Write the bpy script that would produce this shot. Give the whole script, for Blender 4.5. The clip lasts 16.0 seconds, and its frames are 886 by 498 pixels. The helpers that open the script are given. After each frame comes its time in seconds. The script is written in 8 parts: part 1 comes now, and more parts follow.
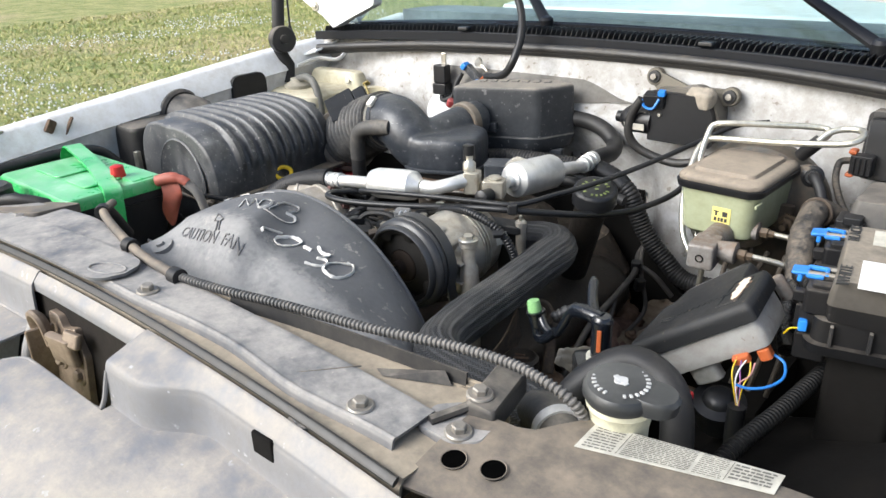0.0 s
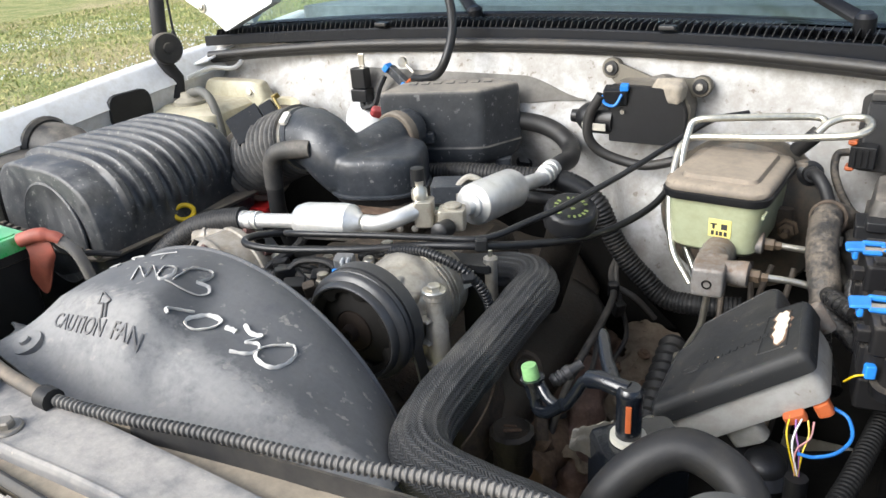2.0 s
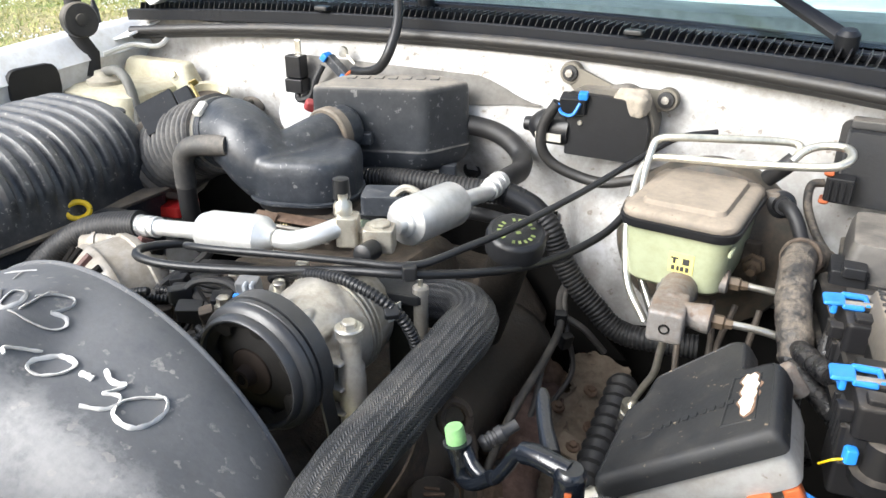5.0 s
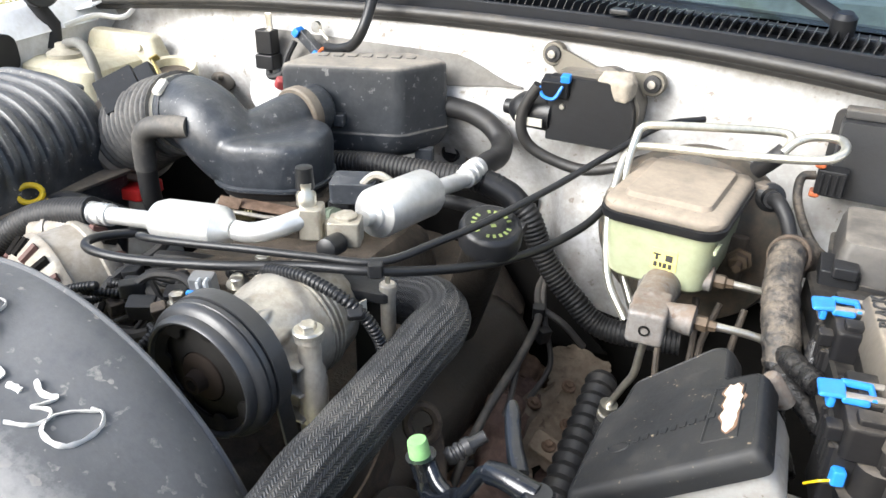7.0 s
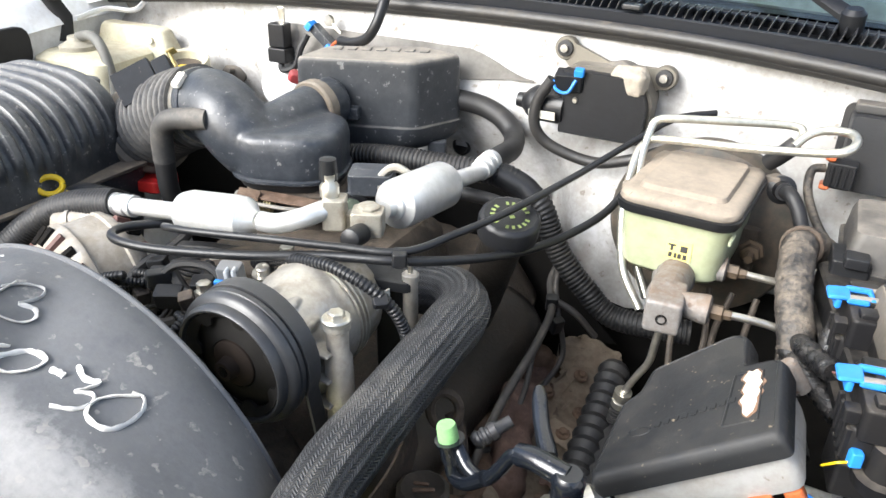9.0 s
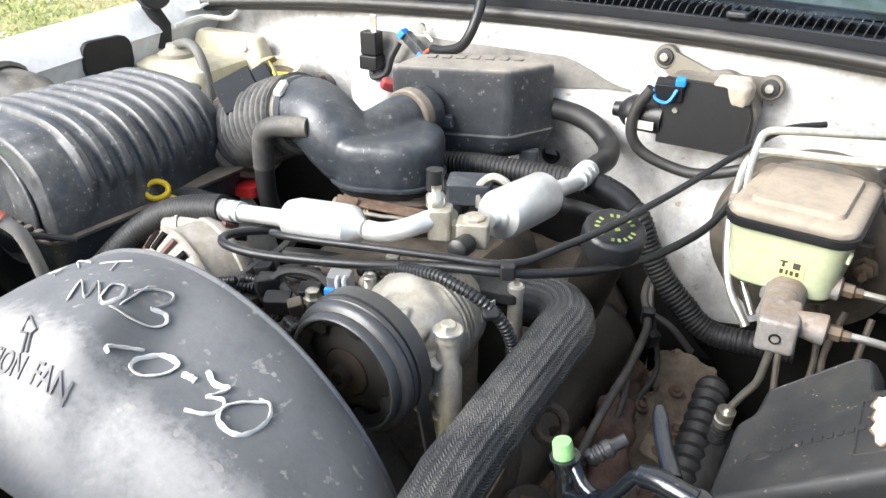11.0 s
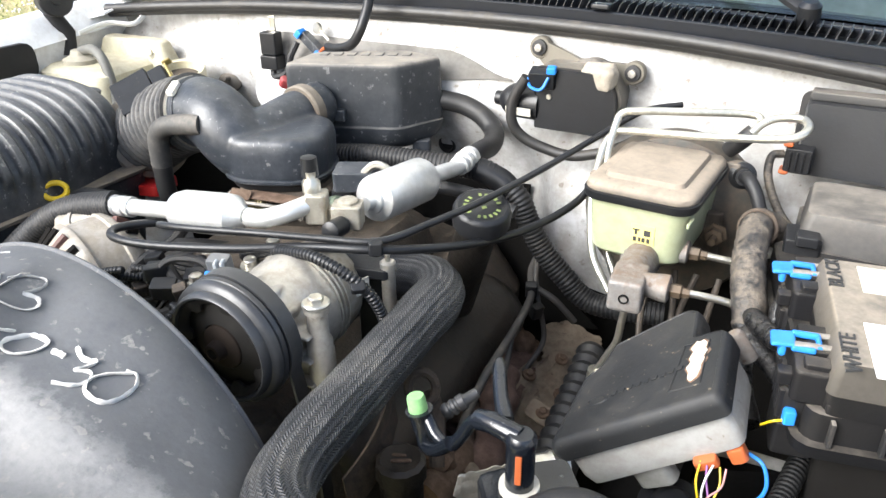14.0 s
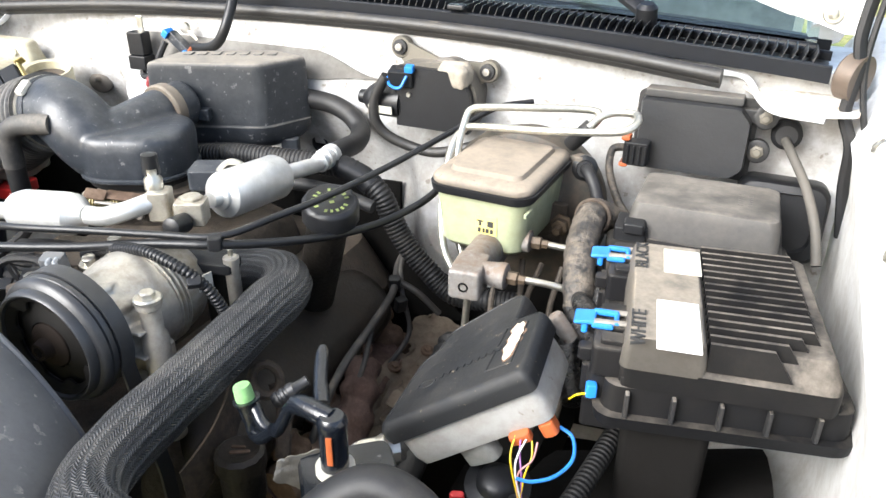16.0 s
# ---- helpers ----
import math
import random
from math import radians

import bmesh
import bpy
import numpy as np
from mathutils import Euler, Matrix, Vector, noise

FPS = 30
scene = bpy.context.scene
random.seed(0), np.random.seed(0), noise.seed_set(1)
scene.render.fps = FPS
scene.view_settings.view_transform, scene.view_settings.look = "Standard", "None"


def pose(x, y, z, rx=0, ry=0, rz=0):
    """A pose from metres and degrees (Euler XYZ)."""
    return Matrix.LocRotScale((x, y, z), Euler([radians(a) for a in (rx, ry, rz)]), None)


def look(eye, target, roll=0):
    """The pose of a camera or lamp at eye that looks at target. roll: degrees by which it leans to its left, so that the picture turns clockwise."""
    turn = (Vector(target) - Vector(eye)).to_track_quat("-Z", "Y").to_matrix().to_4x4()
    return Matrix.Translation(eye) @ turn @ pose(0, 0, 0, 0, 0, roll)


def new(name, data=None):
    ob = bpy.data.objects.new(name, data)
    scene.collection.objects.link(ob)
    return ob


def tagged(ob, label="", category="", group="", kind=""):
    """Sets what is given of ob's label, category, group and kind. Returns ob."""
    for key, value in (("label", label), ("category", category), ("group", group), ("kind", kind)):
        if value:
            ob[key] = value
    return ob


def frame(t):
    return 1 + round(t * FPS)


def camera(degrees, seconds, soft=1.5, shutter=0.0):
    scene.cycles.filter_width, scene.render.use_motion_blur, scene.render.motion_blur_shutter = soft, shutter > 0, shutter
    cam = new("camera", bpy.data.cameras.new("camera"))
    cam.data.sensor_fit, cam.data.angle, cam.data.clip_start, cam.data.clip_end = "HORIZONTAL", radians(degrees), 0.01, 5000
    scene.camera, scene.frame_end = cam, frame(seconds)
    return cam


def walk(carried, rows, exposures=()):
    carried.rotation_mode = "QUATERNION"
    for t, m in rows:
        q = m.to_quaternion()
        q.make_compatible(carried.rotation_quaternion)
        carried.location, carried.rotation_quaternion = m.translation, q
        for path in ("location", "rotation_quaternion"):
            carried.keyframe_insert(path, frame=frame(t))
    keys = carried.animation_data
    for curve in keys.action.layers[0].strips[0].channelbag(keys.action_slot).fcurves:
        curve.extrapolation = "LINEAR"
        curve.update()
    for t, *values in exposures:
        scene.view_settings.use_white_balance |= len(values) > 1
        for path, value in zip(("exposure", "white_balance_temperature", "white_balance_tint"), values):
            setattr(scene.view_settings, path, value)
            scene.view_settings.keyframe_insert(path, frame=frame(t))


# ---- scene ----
cam = camera(61.3, 16.0)
METRES, EYE, TILT, LEAN, TURN = 0.9, 1.42, -23.34, 2.02, 40.12
ROWS = [
    (0.0, 0.0, 0.0, 0.0, 0.0, 0.0, -0.0),
    (0.5, 0.0107, -0.0045, 0.0002, -0.57, 0.0, -0.14),
    (1.0, 0.0265, 0.043, 0.0022, -1.29, -0.67, -1.0),
    (1.5, -0.0107, 0.1504, 0.0439, -3.06, -1.12, 1.9),
    (2.0, -0.061, 0.2525, 0.0821, -7.1, -0.86, 5.11),
    (2.5, -0.089, 0.2998, 0.0998, -11.79, -1.61, 3.94),
    (3.0, -0.0913, 0.3235, 0.1119, -13.76, -2.65, 4.01),
    (3.5, -0.0704, 0.3329, 0.11, -12.05, -0.9, 4.26),
    (6.0, 0.031, 0.426, 0.139, -9.82, -3.18, 2.08),
    (6.5, 0.0308, 0.4374, 0.1453, -10.65, -4.05, 1.83),
    (7.0, 0.0315, 0.4438, 0.1473, -11.37, -3.99, 1.82),
    (7.5, 0.0257, 0.4426, 0.1462, -11.98, -4.18, 1.62),
    (8.0, 0.0191, 0.437, 0.1451, -12.4, -4.24, 1.46),
    (10.5, -0.0498, 0.4412, 0.1527, -8.81, -4.62, 1.65),
    (11.0, -0.0621, 0.4452, 0.1571, -7.41, -4.17, 0.93),
    (11.5, -0.073, 0.446, 0.1586, -6.71, -3.96, 0.74),
    (12.0, -0.0909, 0.444, 0.1576, -5.77, -3.82, 0.5),
    (12.5, -0.1012, 0.4412, 0.1575, -5.06, -3.78, 0.29),
    (13.0, -0.0784, 0.4385, 0.1533, -6.64, -3.78, 0.99),
    (13.5, -0.0184, 0.4091, 0.1437, -8.97, -4.11, 2.55),
    (14.0, 0.0304, 0.36, 0.1296, -10.91, -4.17, 3.28),
    (14.5, 0.0712, 0.3315, 0.1177, -12.54, -4.1, 3.07),
    (15.0, 0.1047, 0.3177, 0.1143, -13.48, -3.91, 3.32),
    (15.5, 0.1317, 0.3127, 0.1096, -14.65, -3.89, 4.25),
    (16.0, 0.136, 0.3083, 0.1079, -16.22, -4.18, 4.22),
]
walk(cam, [(t, pose(0.82, -0.37, EYE, TILT, LEAN, TURN) @ pose(METRES * x, METRES * y, METRES * z, 90 + pitch, roll, yaw)) for t, x, y, z, yaw, pitch, roll in ROWS],
     exposures=[(0.0, 0.92), (2.0, 0.94), (3.5, 1.2), (6.0, 1.46), (8.0, 1.58), (10.5, 1.62), (12.5, 1.68), (14.5, 1.64), (16.0, 1.65)])

# ---- world and light ----
world = bpy.data.worlds.new("sky")
scene.world = world
world.use_nodes = True
wn = world.node_tree
sky = wn.nodes.new("ShaderNodeTexSky")
sky.sky_type, sky.sun_disc = "NISHITA", False
sky.sun_elevation, sky.sun_rotation = radians(35), radians(208)
sky.dust_density, sky.air_density = 4.0, 1.0
wn.nodes["Background"].inputs["Strength"].default_value = 0.13
wn.links.new(sky.outputs["Color"], wn.nodes["Background"].inputs["Color"])
sun = new("sun", bpy.data.lights.new("sun", "SUN"))
sun.data.energy, sun.data.angle, sun.data.color = 2.6, radians(40), (0.895, 0.98, 1.055)
sun.matrix_world = look((-2.4, -4.0, 4.3), (0.0, 0.5, 0.9))


# ---- building blocks ----
def nodes_of(name):
    m = bpy.data.materials.new(name)
    m.use_nodes = True
    nt = m.node_tree
    return m, nt, nt.nodes["Principled BSDF"]


def mixer(nt, fac, a, b):
    n = nt.nodes.new("ShaderNodeMix")
    n.data_type = "RGBA"
    for sock, v in ((n.inputs[0], fac), (n.inputs[6], a), (n.inputs[7], b)):
        if hasattr(v, "is_linked"):
            nt.links.new(v, sock)
        else:
            sock.default_value = (*v, 1) if isinstance(v, tuple) else v
    return n.outputs[2]


def maths(nt, op, a, b=0.0, c=0.0, clamp=False):
    n = nt.nodes.new("ShaderNodeMath")
    n.operation, n.use_clamp = op, clamp
    for sock, v in zip(n.inputs, (a, b, c)):
        if hasattr(v, "is_linked"):
            nt.links.new(v, sock)
        else:
            sock.default_value = v
    return n.outputs[0]


def noise_of(nt, vec, scale, detail=4.0, rough=0.6):
    n = nt.nodes.new("ShaderNodeTexNoise")
    n.inputs["Scale"].default_value, n.inputs["Detail"].default_value, n.inputs["Roughness"].default_value = scale, detail, rough
    nt.links.new(vec, n.inputs["Vector"])
    return n.outputs["Fac"]


def ramp01(nt, v, lo, hi):
    n = nt.nodes.new("ShaderNodeMapRange")
    n.interpolation_type = "SMOOTHSTEP"
    nt.links.new(v, n.inputs[0])
    n.inputs[1].default_value, n.inputs[2].default_value = lo, hi
    return n.outputs[0]


DUST = (0.27, 0.24, 0.2)


def grimy(name, col, rough=0.5, dust=0.4, metal=0.0, col2=None, spots=0.0, bump=0.15, dustcol=DUST, big=9.0, fine=160.0, up=0.65, coat=0.0, spot_col=None, transmit=0.0, spread=0.5, spec=0.5, spot_size=190.0, edge=None):
    """A used surface: base colour in two tones, dust that settles on what faces up, fine speckle and relief."""
    m, nt, b = nodes_of(name)
    geo = nt.nodes.new("ShaderNodeNewGeometry")
    pos = geo.outputs["Position"]
    nz = nt.nodes.new("ShaderNodeSeparateXYZ")
    nt.links.new(geo.outputs["Normal"], nz.inputs[0])
    n1, n2, n3 = noise_of(nt, pos, big), noise_of(nt, pos, fine, 3.0), noise_of(nt, pos, big * 4.5, 5.0, 0.7)
    tone = mixer(nt, ramp01(nt, n3, 0.35, 0.7), col, col2 or tuple(c * 0.72 for c in col))
    upward = ramp01(nt, nz.outputs[2], -0.1, 0.95)
    lay = maths(nt, "ADD", maths(nt, "MULTIPLY", n1, 0.6), maths(nt, "MULTIPLY", n3, 0.5))
    lay = ramp01(nt, lay, 0.90 - 0.5 * dust - spread / 2, 0.90 - 0.5 * dust + spread / 2)
    lay = maths(nt, "MULTIPLY", lay, maths(nt, "MULTIPLY_ADD", upward, up, 1 - up))
    lay = maths(nt, "MULTIPLY", lay, maths(nt, "MULTIPLY_ADD", n2, 0.5, 0.7), clamp=True)
    lay = maths(nt, "MULTIPLY", lay, min(1.0, dust * 1.5), clamp=True)
    # Past edge the layer thins, painting the rear facet's shade with the dust.
    if edge:
        sep = nt.nodes.new("ShaderNodeSeparateXYZ")
        nt.links.new(pos, sep.inputs[0])
        dust_and_light = ramp01(nt, maths(nt, "MULTIPLY_ADD", n3, 0.06, sep.outputs[1]), edge[1], edge[0])
        lay = maths(nt, "MULTIPLY", lay, maths(nt, "MULTIPLY_ADD", dust_and_light, 0.68, 0.32))
    c = mixer(nt, lay, tone, dustcol)
    if spots:
        sp = ramp01(nt, noise_of(nt, pos, spot_size, 2.0, 0.5), 0.72 - 0.08 * spots, 0.75 - 0.08 * spots)
        c = mixer(nt, maths(nt, "MULTIPLY", sp, maths(nt, "MULTIPLY", ramp01(nt, n3, 0.42, 0.62), 0.7)), c, spot_col or (0.42, 0.38, 0.32))
    nt.links.new(c, b.inputs["Base Color"])
    nt.links.new(maths(nt, "MULTIPLY_ADD", lay, 0.9 - rough, maths(nt, "MULTIPLY_ADD", n3, 0.16, rough - 0.08)), b.inputs["Roughness"])
    if metal:
        nt.links.new(maths(nt, "MULTIPLY", maths(nt, "SUBTRACT", 1.0, lay), metal), b.inputs["Metallic"])
    b.inputs["Coat Weight"].default_value = coat
    b.inputs["Specular IOR Level"].default_value = spec
    b.inputs["Transmission Weight"].default_value = transmit
    bp = nt.nodes.new("ShaderNodeBump")
    bp.inputs["Strength"].default_value, bp.inputs["Distance"].default_value = bump, 0.002
    nt.links.new(maths(nt, "ADD", n2, maths(nt, "MULTIPLY", n3, 0.8)), bp.inputs["Height"])
    nt.links.new(bp.outputs[0], b.inputs["Normal"])
    return m


class Shape:
    """Collects points and faces for one mesh."""

    def __init__(self):
        self.v, self.f, self.hard = [], [], False

    def add(self, verts, faces):
        k = len(self.v)
        self.v += [tuple(p) for p in verts]
        self.f += [tuple(i + k for i in f) for f in faces]
        return self

    def loft(self, rings, closed=True, caps=(True, True)):
        n, k = len(rings[0]), len(self.v)
        for r in rings:
            self.v += [tuple(p) for p in r]
        for a in range(len(rings) - 1):
            for i in range(n if closed else n - 1):
                j = (i + 1) % n
                self.f.append((k + a * n + i, k + a * n + j, k + (a + 1) * n + j, k + (a + 1) * n + i))
        if closed and caps[0]:
            self.f.append(tuple(k + i for i in range(n))[::-1])
        if closed and caps[1]:
            self.f.append(tuple(k + (len(rings) - 1) * n + i for i in range(n)))
        return self

    def tube(self, pts, r, n=12, caps=(True, True), flat=1.0):
        """A pipe along points; r is a radius or one for each point."""
        pts = [Vector(p) for p in pts]
        rs = r if isinstance(r, (list, tuple)) else [r] * len(pts)
        rings, side = [], None
        for i, p in enumerate(pts):
            d = (pts[min(i + 1, len(pts) - 1)] - pts[max(i - 1, 0)]).normalized()
            if side is None:
                side = d.orthogonal().normalized()
            side = (side - d * side.dot(d)).normalized()
            up = d.cross(side)
            rings.append([p + rs[i] * (side * math.cos(2 * math.pi * a / n) + up * (flat * math.sin(2 * math.pi * a / n))) for a in range(n)])
        return self.loft(rings, True, caps)

    def turn(self, profile, origin, axis, n=28, caps=(True, True), start=None):
        """A body turned round an axis: profile of (distance along it, radius)."""
        axis, o = Vector(axis).normalized(), Vector(origin)
        s = Vector(start).normalized() if start else axis.orthogonal().normalized()
        u = axis.cross(s)
        return self.loft([[o + axis * d + r * (s * math.cos(2 * math.pi * a / n) + u * math.sin(2 * math.pi * a / n)) for a in range(n)] for d, r in profile], True, caps)

    def molded(self, m, levels, seg=5):
        """A body of rounded rectangles: levels of (z, width, depth, corner radius) in the frame m; an optional offset x, y follows."""
        rings = []
        for z, w, d, r, *off in levels:
            ox, oy = off or (0, 0)
            r = min(r, w / 2 - 1e-4, d / 2 - 1e-4)
            ring = []
            for cx, cy, a0 in ((w / 2 - r, d / 2 - r, 0), (-w / 2 + r, d / 2 - r, 90), (-w / 2 + r, -d / 2 + r, 180), (w / 2 - r, -d / 2 + r, 270)):
                for s in range(seg):
                    a = radians(a0 + 90 * s / (seg - 1))
                    ring.append(m @ Vector((ox + cx + r * math.cos(a), oy + cy + r * math.sin(a), z)))
            rings.append(ring)
        self.hard = True
        return self.loft(rings)

    def slab(self, m, w, d, h, r=0.004, e=0.0025):
        """A box with rounded edges, its base centre at m."""
        e = min(e, h * 0.45)
        return self.molded(m, [(0, w - 2 * e, d - 2 * e, r), (e, w, d, r), (h - e, w, d, r), (h - e * 0.3, w - e * 0.6, d - e * 0.6, r), (h, w - 2 * e, d - 2 * e, r)], 4)

    def sheet(self, fn, nu, nv, thick=0.0, wrap=False):
        """A grid of fn(u, v), u and v from 0 to 1; thick gives it a back."""
        k = len(self.v)
        top = [[Vector(fn(i / nu, j / nv)) for j in range(nv + 1)] for i in range(nu + 1)]
        self.v += [tuple(p) for row in top for p in row]
        at = lambda i, j: k + i * (nv + 1) + j
        quads = [(at(i, j), at(i + 1, j), at(i + 1, j + 1), at(i, j + 1)) for i in range(nu) for j in range(nv)]
        self.f += quads
        if thick:
            k2 = len(self.v)
            for i in range(nu + 1):
                for j in range(nv + 1):
                    du = top[min(i + 1, nu)][j] - top[max(i - 1, 0)][j]
                    dv = top[i][min(j + 1, nv)] - top[i][max(j - 1, 0)]
                    self.v.append(tuple(top[i][j] - du.cross(dv).normalized() * thick))
            off = k2 - k
            self.f += [tuple(q + off for q in f)[::-1] for f in quads]
            edge = [at(i, 0) for i in range(nu + 1)] + [at(nu, j) for j in range(1, nv + 1)] + [at(i, nv) for i in range(nu - 1, -1, -1)] + [at(0, j) for j in range(nv - 1, 0, -1)]
            self.f += [(a, a + off, b + off, b) for a, b in zip(edge, edge[1:] + edge[:1])]
        return self

    def mesh(self, name, mat, angle=38):
        me = bpy.data.meshes.new(name)
        me.from_pydata(self.v, [], self.f)
        bm = bmesh.new()
        bm.from_mesh(me)
        bmesh.ops.recalc_face_normals(bm, faces=bm.faces)
        bm.to_mesh(me)
        bm.free()
        me.shade_smooth()
        me.set_sharp_from_angle(angle=radians(angle))
        me.materials.append(mat)
        return me


def thing(name, label, category, at=(0, 0, 0), group="", kind=""):
    e = new(name)
    e.location = at
    e.empty_display_size = 0.05
    return tagged(e, label, category, group, kind)


def firm(ob, shape):
    """Flat sides stay flat beside rounded edges."""
    if isinstance(shape, Shape) and shape.hard:
        w = ob.modifiers.new("flat_sides", "WEIGHTED_NORMAL")
        w.keep_sharp, w.weight = True, 60


def part(name, shape, mat, parent, label="", angle=38):
    ob = new(name, shape.mesh(name, mat, angle) if isinstance(shape, Shape) else shape)
    ob.parent = parent
    if parent.type == "EMPTY":
        ob.matrix_parent_inverse = Matrix.Translation(parent.location).inverted()
    firm(ob, shape)
    if label:
        ob["label"] = label
    return ob


def blended(name, shape, mat, parent, label="", voxel=0.003, rounds=6):
    """Overlapping solids grown together into one cast or moulded body."""
    shape.hard = False
    ob = part(name, shape, mat, parent, label, 180)
    r = ob.modifiers.new("grow_together", "REMESH")
    r.mode, r.voxel_size, r.use_smooth_shade = "VOXEL", voxel, True
    k = ob.modifiers.new("soften", "SMOOTH")
    k.factor, k.iterations = 0.5, rounds
    return ob


def single(name, shape, mat, label, category, group="", kind="", angle=38):
    ob = new(name, shape.mesh(name, mat, angle))
    firm(ob, shape)
    return tagged(ob, label, category, group, kind)


def curve(pts, steps=8):
    """A smooth line through points."""
    p = [Vector(q) for q in pts]
    p = [2 * p[0] - p[1], *p, 2 * p[-1] - p[-2]]
    out = []
    for a, b, c, d in zip(p, p[1:], p[2:], p[3:]):
        for s in range(steps):
            t = s / steps
            out.append(0.5 * (2 * b + (c - a) * t + (2 * a - 5 * b + 4 * c - d) * t * t + (3 * b - a - 3 * c + d) * t ** 3))
    return out + [p[-2]]


def even(pts, step):
    """The same line, cut into even steps."""
    pts = [Vector(q) for q in pts]
    out, left = [pts[0]], step
    for a, b in zip(pts, pts[1:]):
        length, done = (b - a).length, 0.0
        while length - done >= left:
            done += left
            out.append(a.lerp(b, done / length))
            left = step
        left -= length - done
    return out


def ribbed(pts, r, pitch=0.0052, depth=0.0016, n=14):
    """Split conduit with rings along a line."""
    line = even(curve(pts, 12), pitch / 4)
    rs = [r - depth * (0, 0, 1, 1)[i % 4] for i in range(len(line))]
    return Shape().tube(line, rs, n)


def hose(pts, r, n=14, steps=8):
    return Shape().tube(curve(pts, steps), r, n)


def bolt(at, axis, parent, mat, r=0.008, h=0.007, washer=True, name="bolt"):
    s = Shape()
    if washer:
        s.turn([(-0.003, r * 1.75), (0.0005, r * 1.75), (0.002, r * 1.55)], at, axis, 20)
    s.turn([(0, r), (h * 0.85, r), (h, r * 0.8)], at, axis, 6)
    return part(name, s, mat, parent)


def letters(text, size, place, depth=0.0006):
    """Words of the built-in font as a mesh; place maps (x, y, height) to the world."""
    cu = bpy.data.curves.new("lettering", "FONT")
    cu.body, cu.size, cu.extrude, cu.align_x, cu.align_y = text, size, depth, "CENTER", "CENTER"
    cu.resolution_u = 3
    ob = new("lettering", cu)
    bpy.context.view_layer.update()
    me = bpy.data.meshes.new_from_object(ob.evaluated_get(bpy.context.evaluated_depsgraph_get()))
    bpy.data.objects.remove(ob)
    bm = bmesh.new()
    bm.from_mesh(me)
    long = [e for e in bm.edges if e.calc_length() > size * 0.35]
    bmesh.ops.subdivide_edges(bm, edges=long, cuts=2)
    s = Shape()
    s.v = [tuple(place(v.co.x, v.co.y, v.co.z)) for v in bm.verts]
    s.f = [tuple(v.index for v in f.verts) for f in bm.faces]
    bm.free()
    bpy.data.meshes.remove(me)
    return s


def frame_at(at, rz=0, rx=0, ry=0):
    return pose(*at, rx, ry, rz)


def smooth(a, b, x):
    t = min(1.0, max(0.0, (x - a) / (b - a)))
    return t * t * (3 - 2 * t)


def rounded(poly, r, seg=4):
    out = []
    n = len(poly)
    for i in range(n):
        p, q, s = Vector(poly[i - 1]), Vector(poly[i]), Vector(poly[(i + 1) % n])
        a, b2 = (p - q).normalized(), (s - q).normalized()
        k = min(r, (p - q).length * 0.45, (s - q).length * 0.45)
        for t in range(seg):
            f = t / (seg - 1)
            out.append((q + a * k * (1 - f) ** 2 + b2 * k * f ** 2))
    return out


def prism(m, poly, levels, r):
    c = sum((Vector(p) for p in poly), Vector((0, 0))) / len(poly)
    base = rounded(poly, r)
    s = Shape()
    s.hard = True
    return s.loft([[m @ Vector(((p.x - c.x) * k + c.x, (p.y - c.y) * k + c.y, z)) for p in base] for z, k in levels])


def flake(c, e1, e2, seed, rough=0.2, n=12, thick=0.002):
    """A torn, dented piece of sheet with a ragged outline."""
    c, e1, e2 = Vector(c), Vector(e1), Vector(e2)
    up = e1.cross(e2).normalized()

    def at(u, v):
        r = 1 + rough * noise.noise((4 * u, 4 * v, seed))
        a, b2 = 2 * u - 1, 2 * v - 1
        w = 1 - 0.25 * a * a * b2 * b2
        return c + e1 * (a * r * w) + e2 * (b2 * r * w) + up * (0.012 * noise.noise((3 * u + seed, 3 * v, 1.0)) + 0.004 * noise.noise((9 * u, 9 * v, seed)))

    return Shape().sheet(at, n, n, thick=thick)


# ---- materials ----
WHITE = grimy("white_paint", (0.74, 0.75, 0.76), 0.35, 0.38, col2=(0.66, 0.66, 0.65), bump=0.06, dustcol=(0.36, 0.31, 0.25), up=0.85)
APRON = grimy("dusty_white_paint", (0.66, 0.66, 0.65), 0.5, 0.45, col2=(0.56, 0.55, 0.53), bump=0.1, dustcol=(0.36, 0.32, 0.26), up=0.4)
BLACK = grimy("black_plastic", (0.021, 0.025, 0.031), 0.36, 0.42, spots=0.85, spot_size=170.0, up=0.75, spot_col=(0.2, 0.2, 0.195), dustcol=(0.16, 0.162, 0.165), big=14.0, bump=0.22, col2=(0.028, 0.032, 0.039))
RESONATOR = grimy("dust_topped_black_plastic", (0.019, 0.023, 0.028), 0.4, 0.85, spots=1.0, spot_size=120.0, up=0.97, spot_col=(0.2, 0.2, 0.195), dustcol=(0.25, 0.225, 0.19), big=9.0, bump=0.2, col2=(0.027, 0.031, 0.037))
DUSTY_BLACK = grimy("dusty_black_plastic", (0.013, 0.0135, 0.015), 0.48, 0.6, up=0.9, spec=0.4)
CLEAN_BLACK = grimy("satin_black_plastic", (0.011, 0.0115, 0.013), 0.4, 0.14, spec=0.4)
# edge splits dust and painted light: front facet pale, rear facet dark.
SHROUD = grimy("grey_black_shroud_plastic", (0.048, 0.053, 0.063), 0.6, 1.0, col2=(0.036, 0.04, 0.048), spots=1.1, spot_size=75.0, edge=(0.190, 0.213), spot_col=(0.3, 0.285, 0.26), up=0.3, dustcol=(0.25, 0.246, 0.24), big=16.0, spread=0.4)
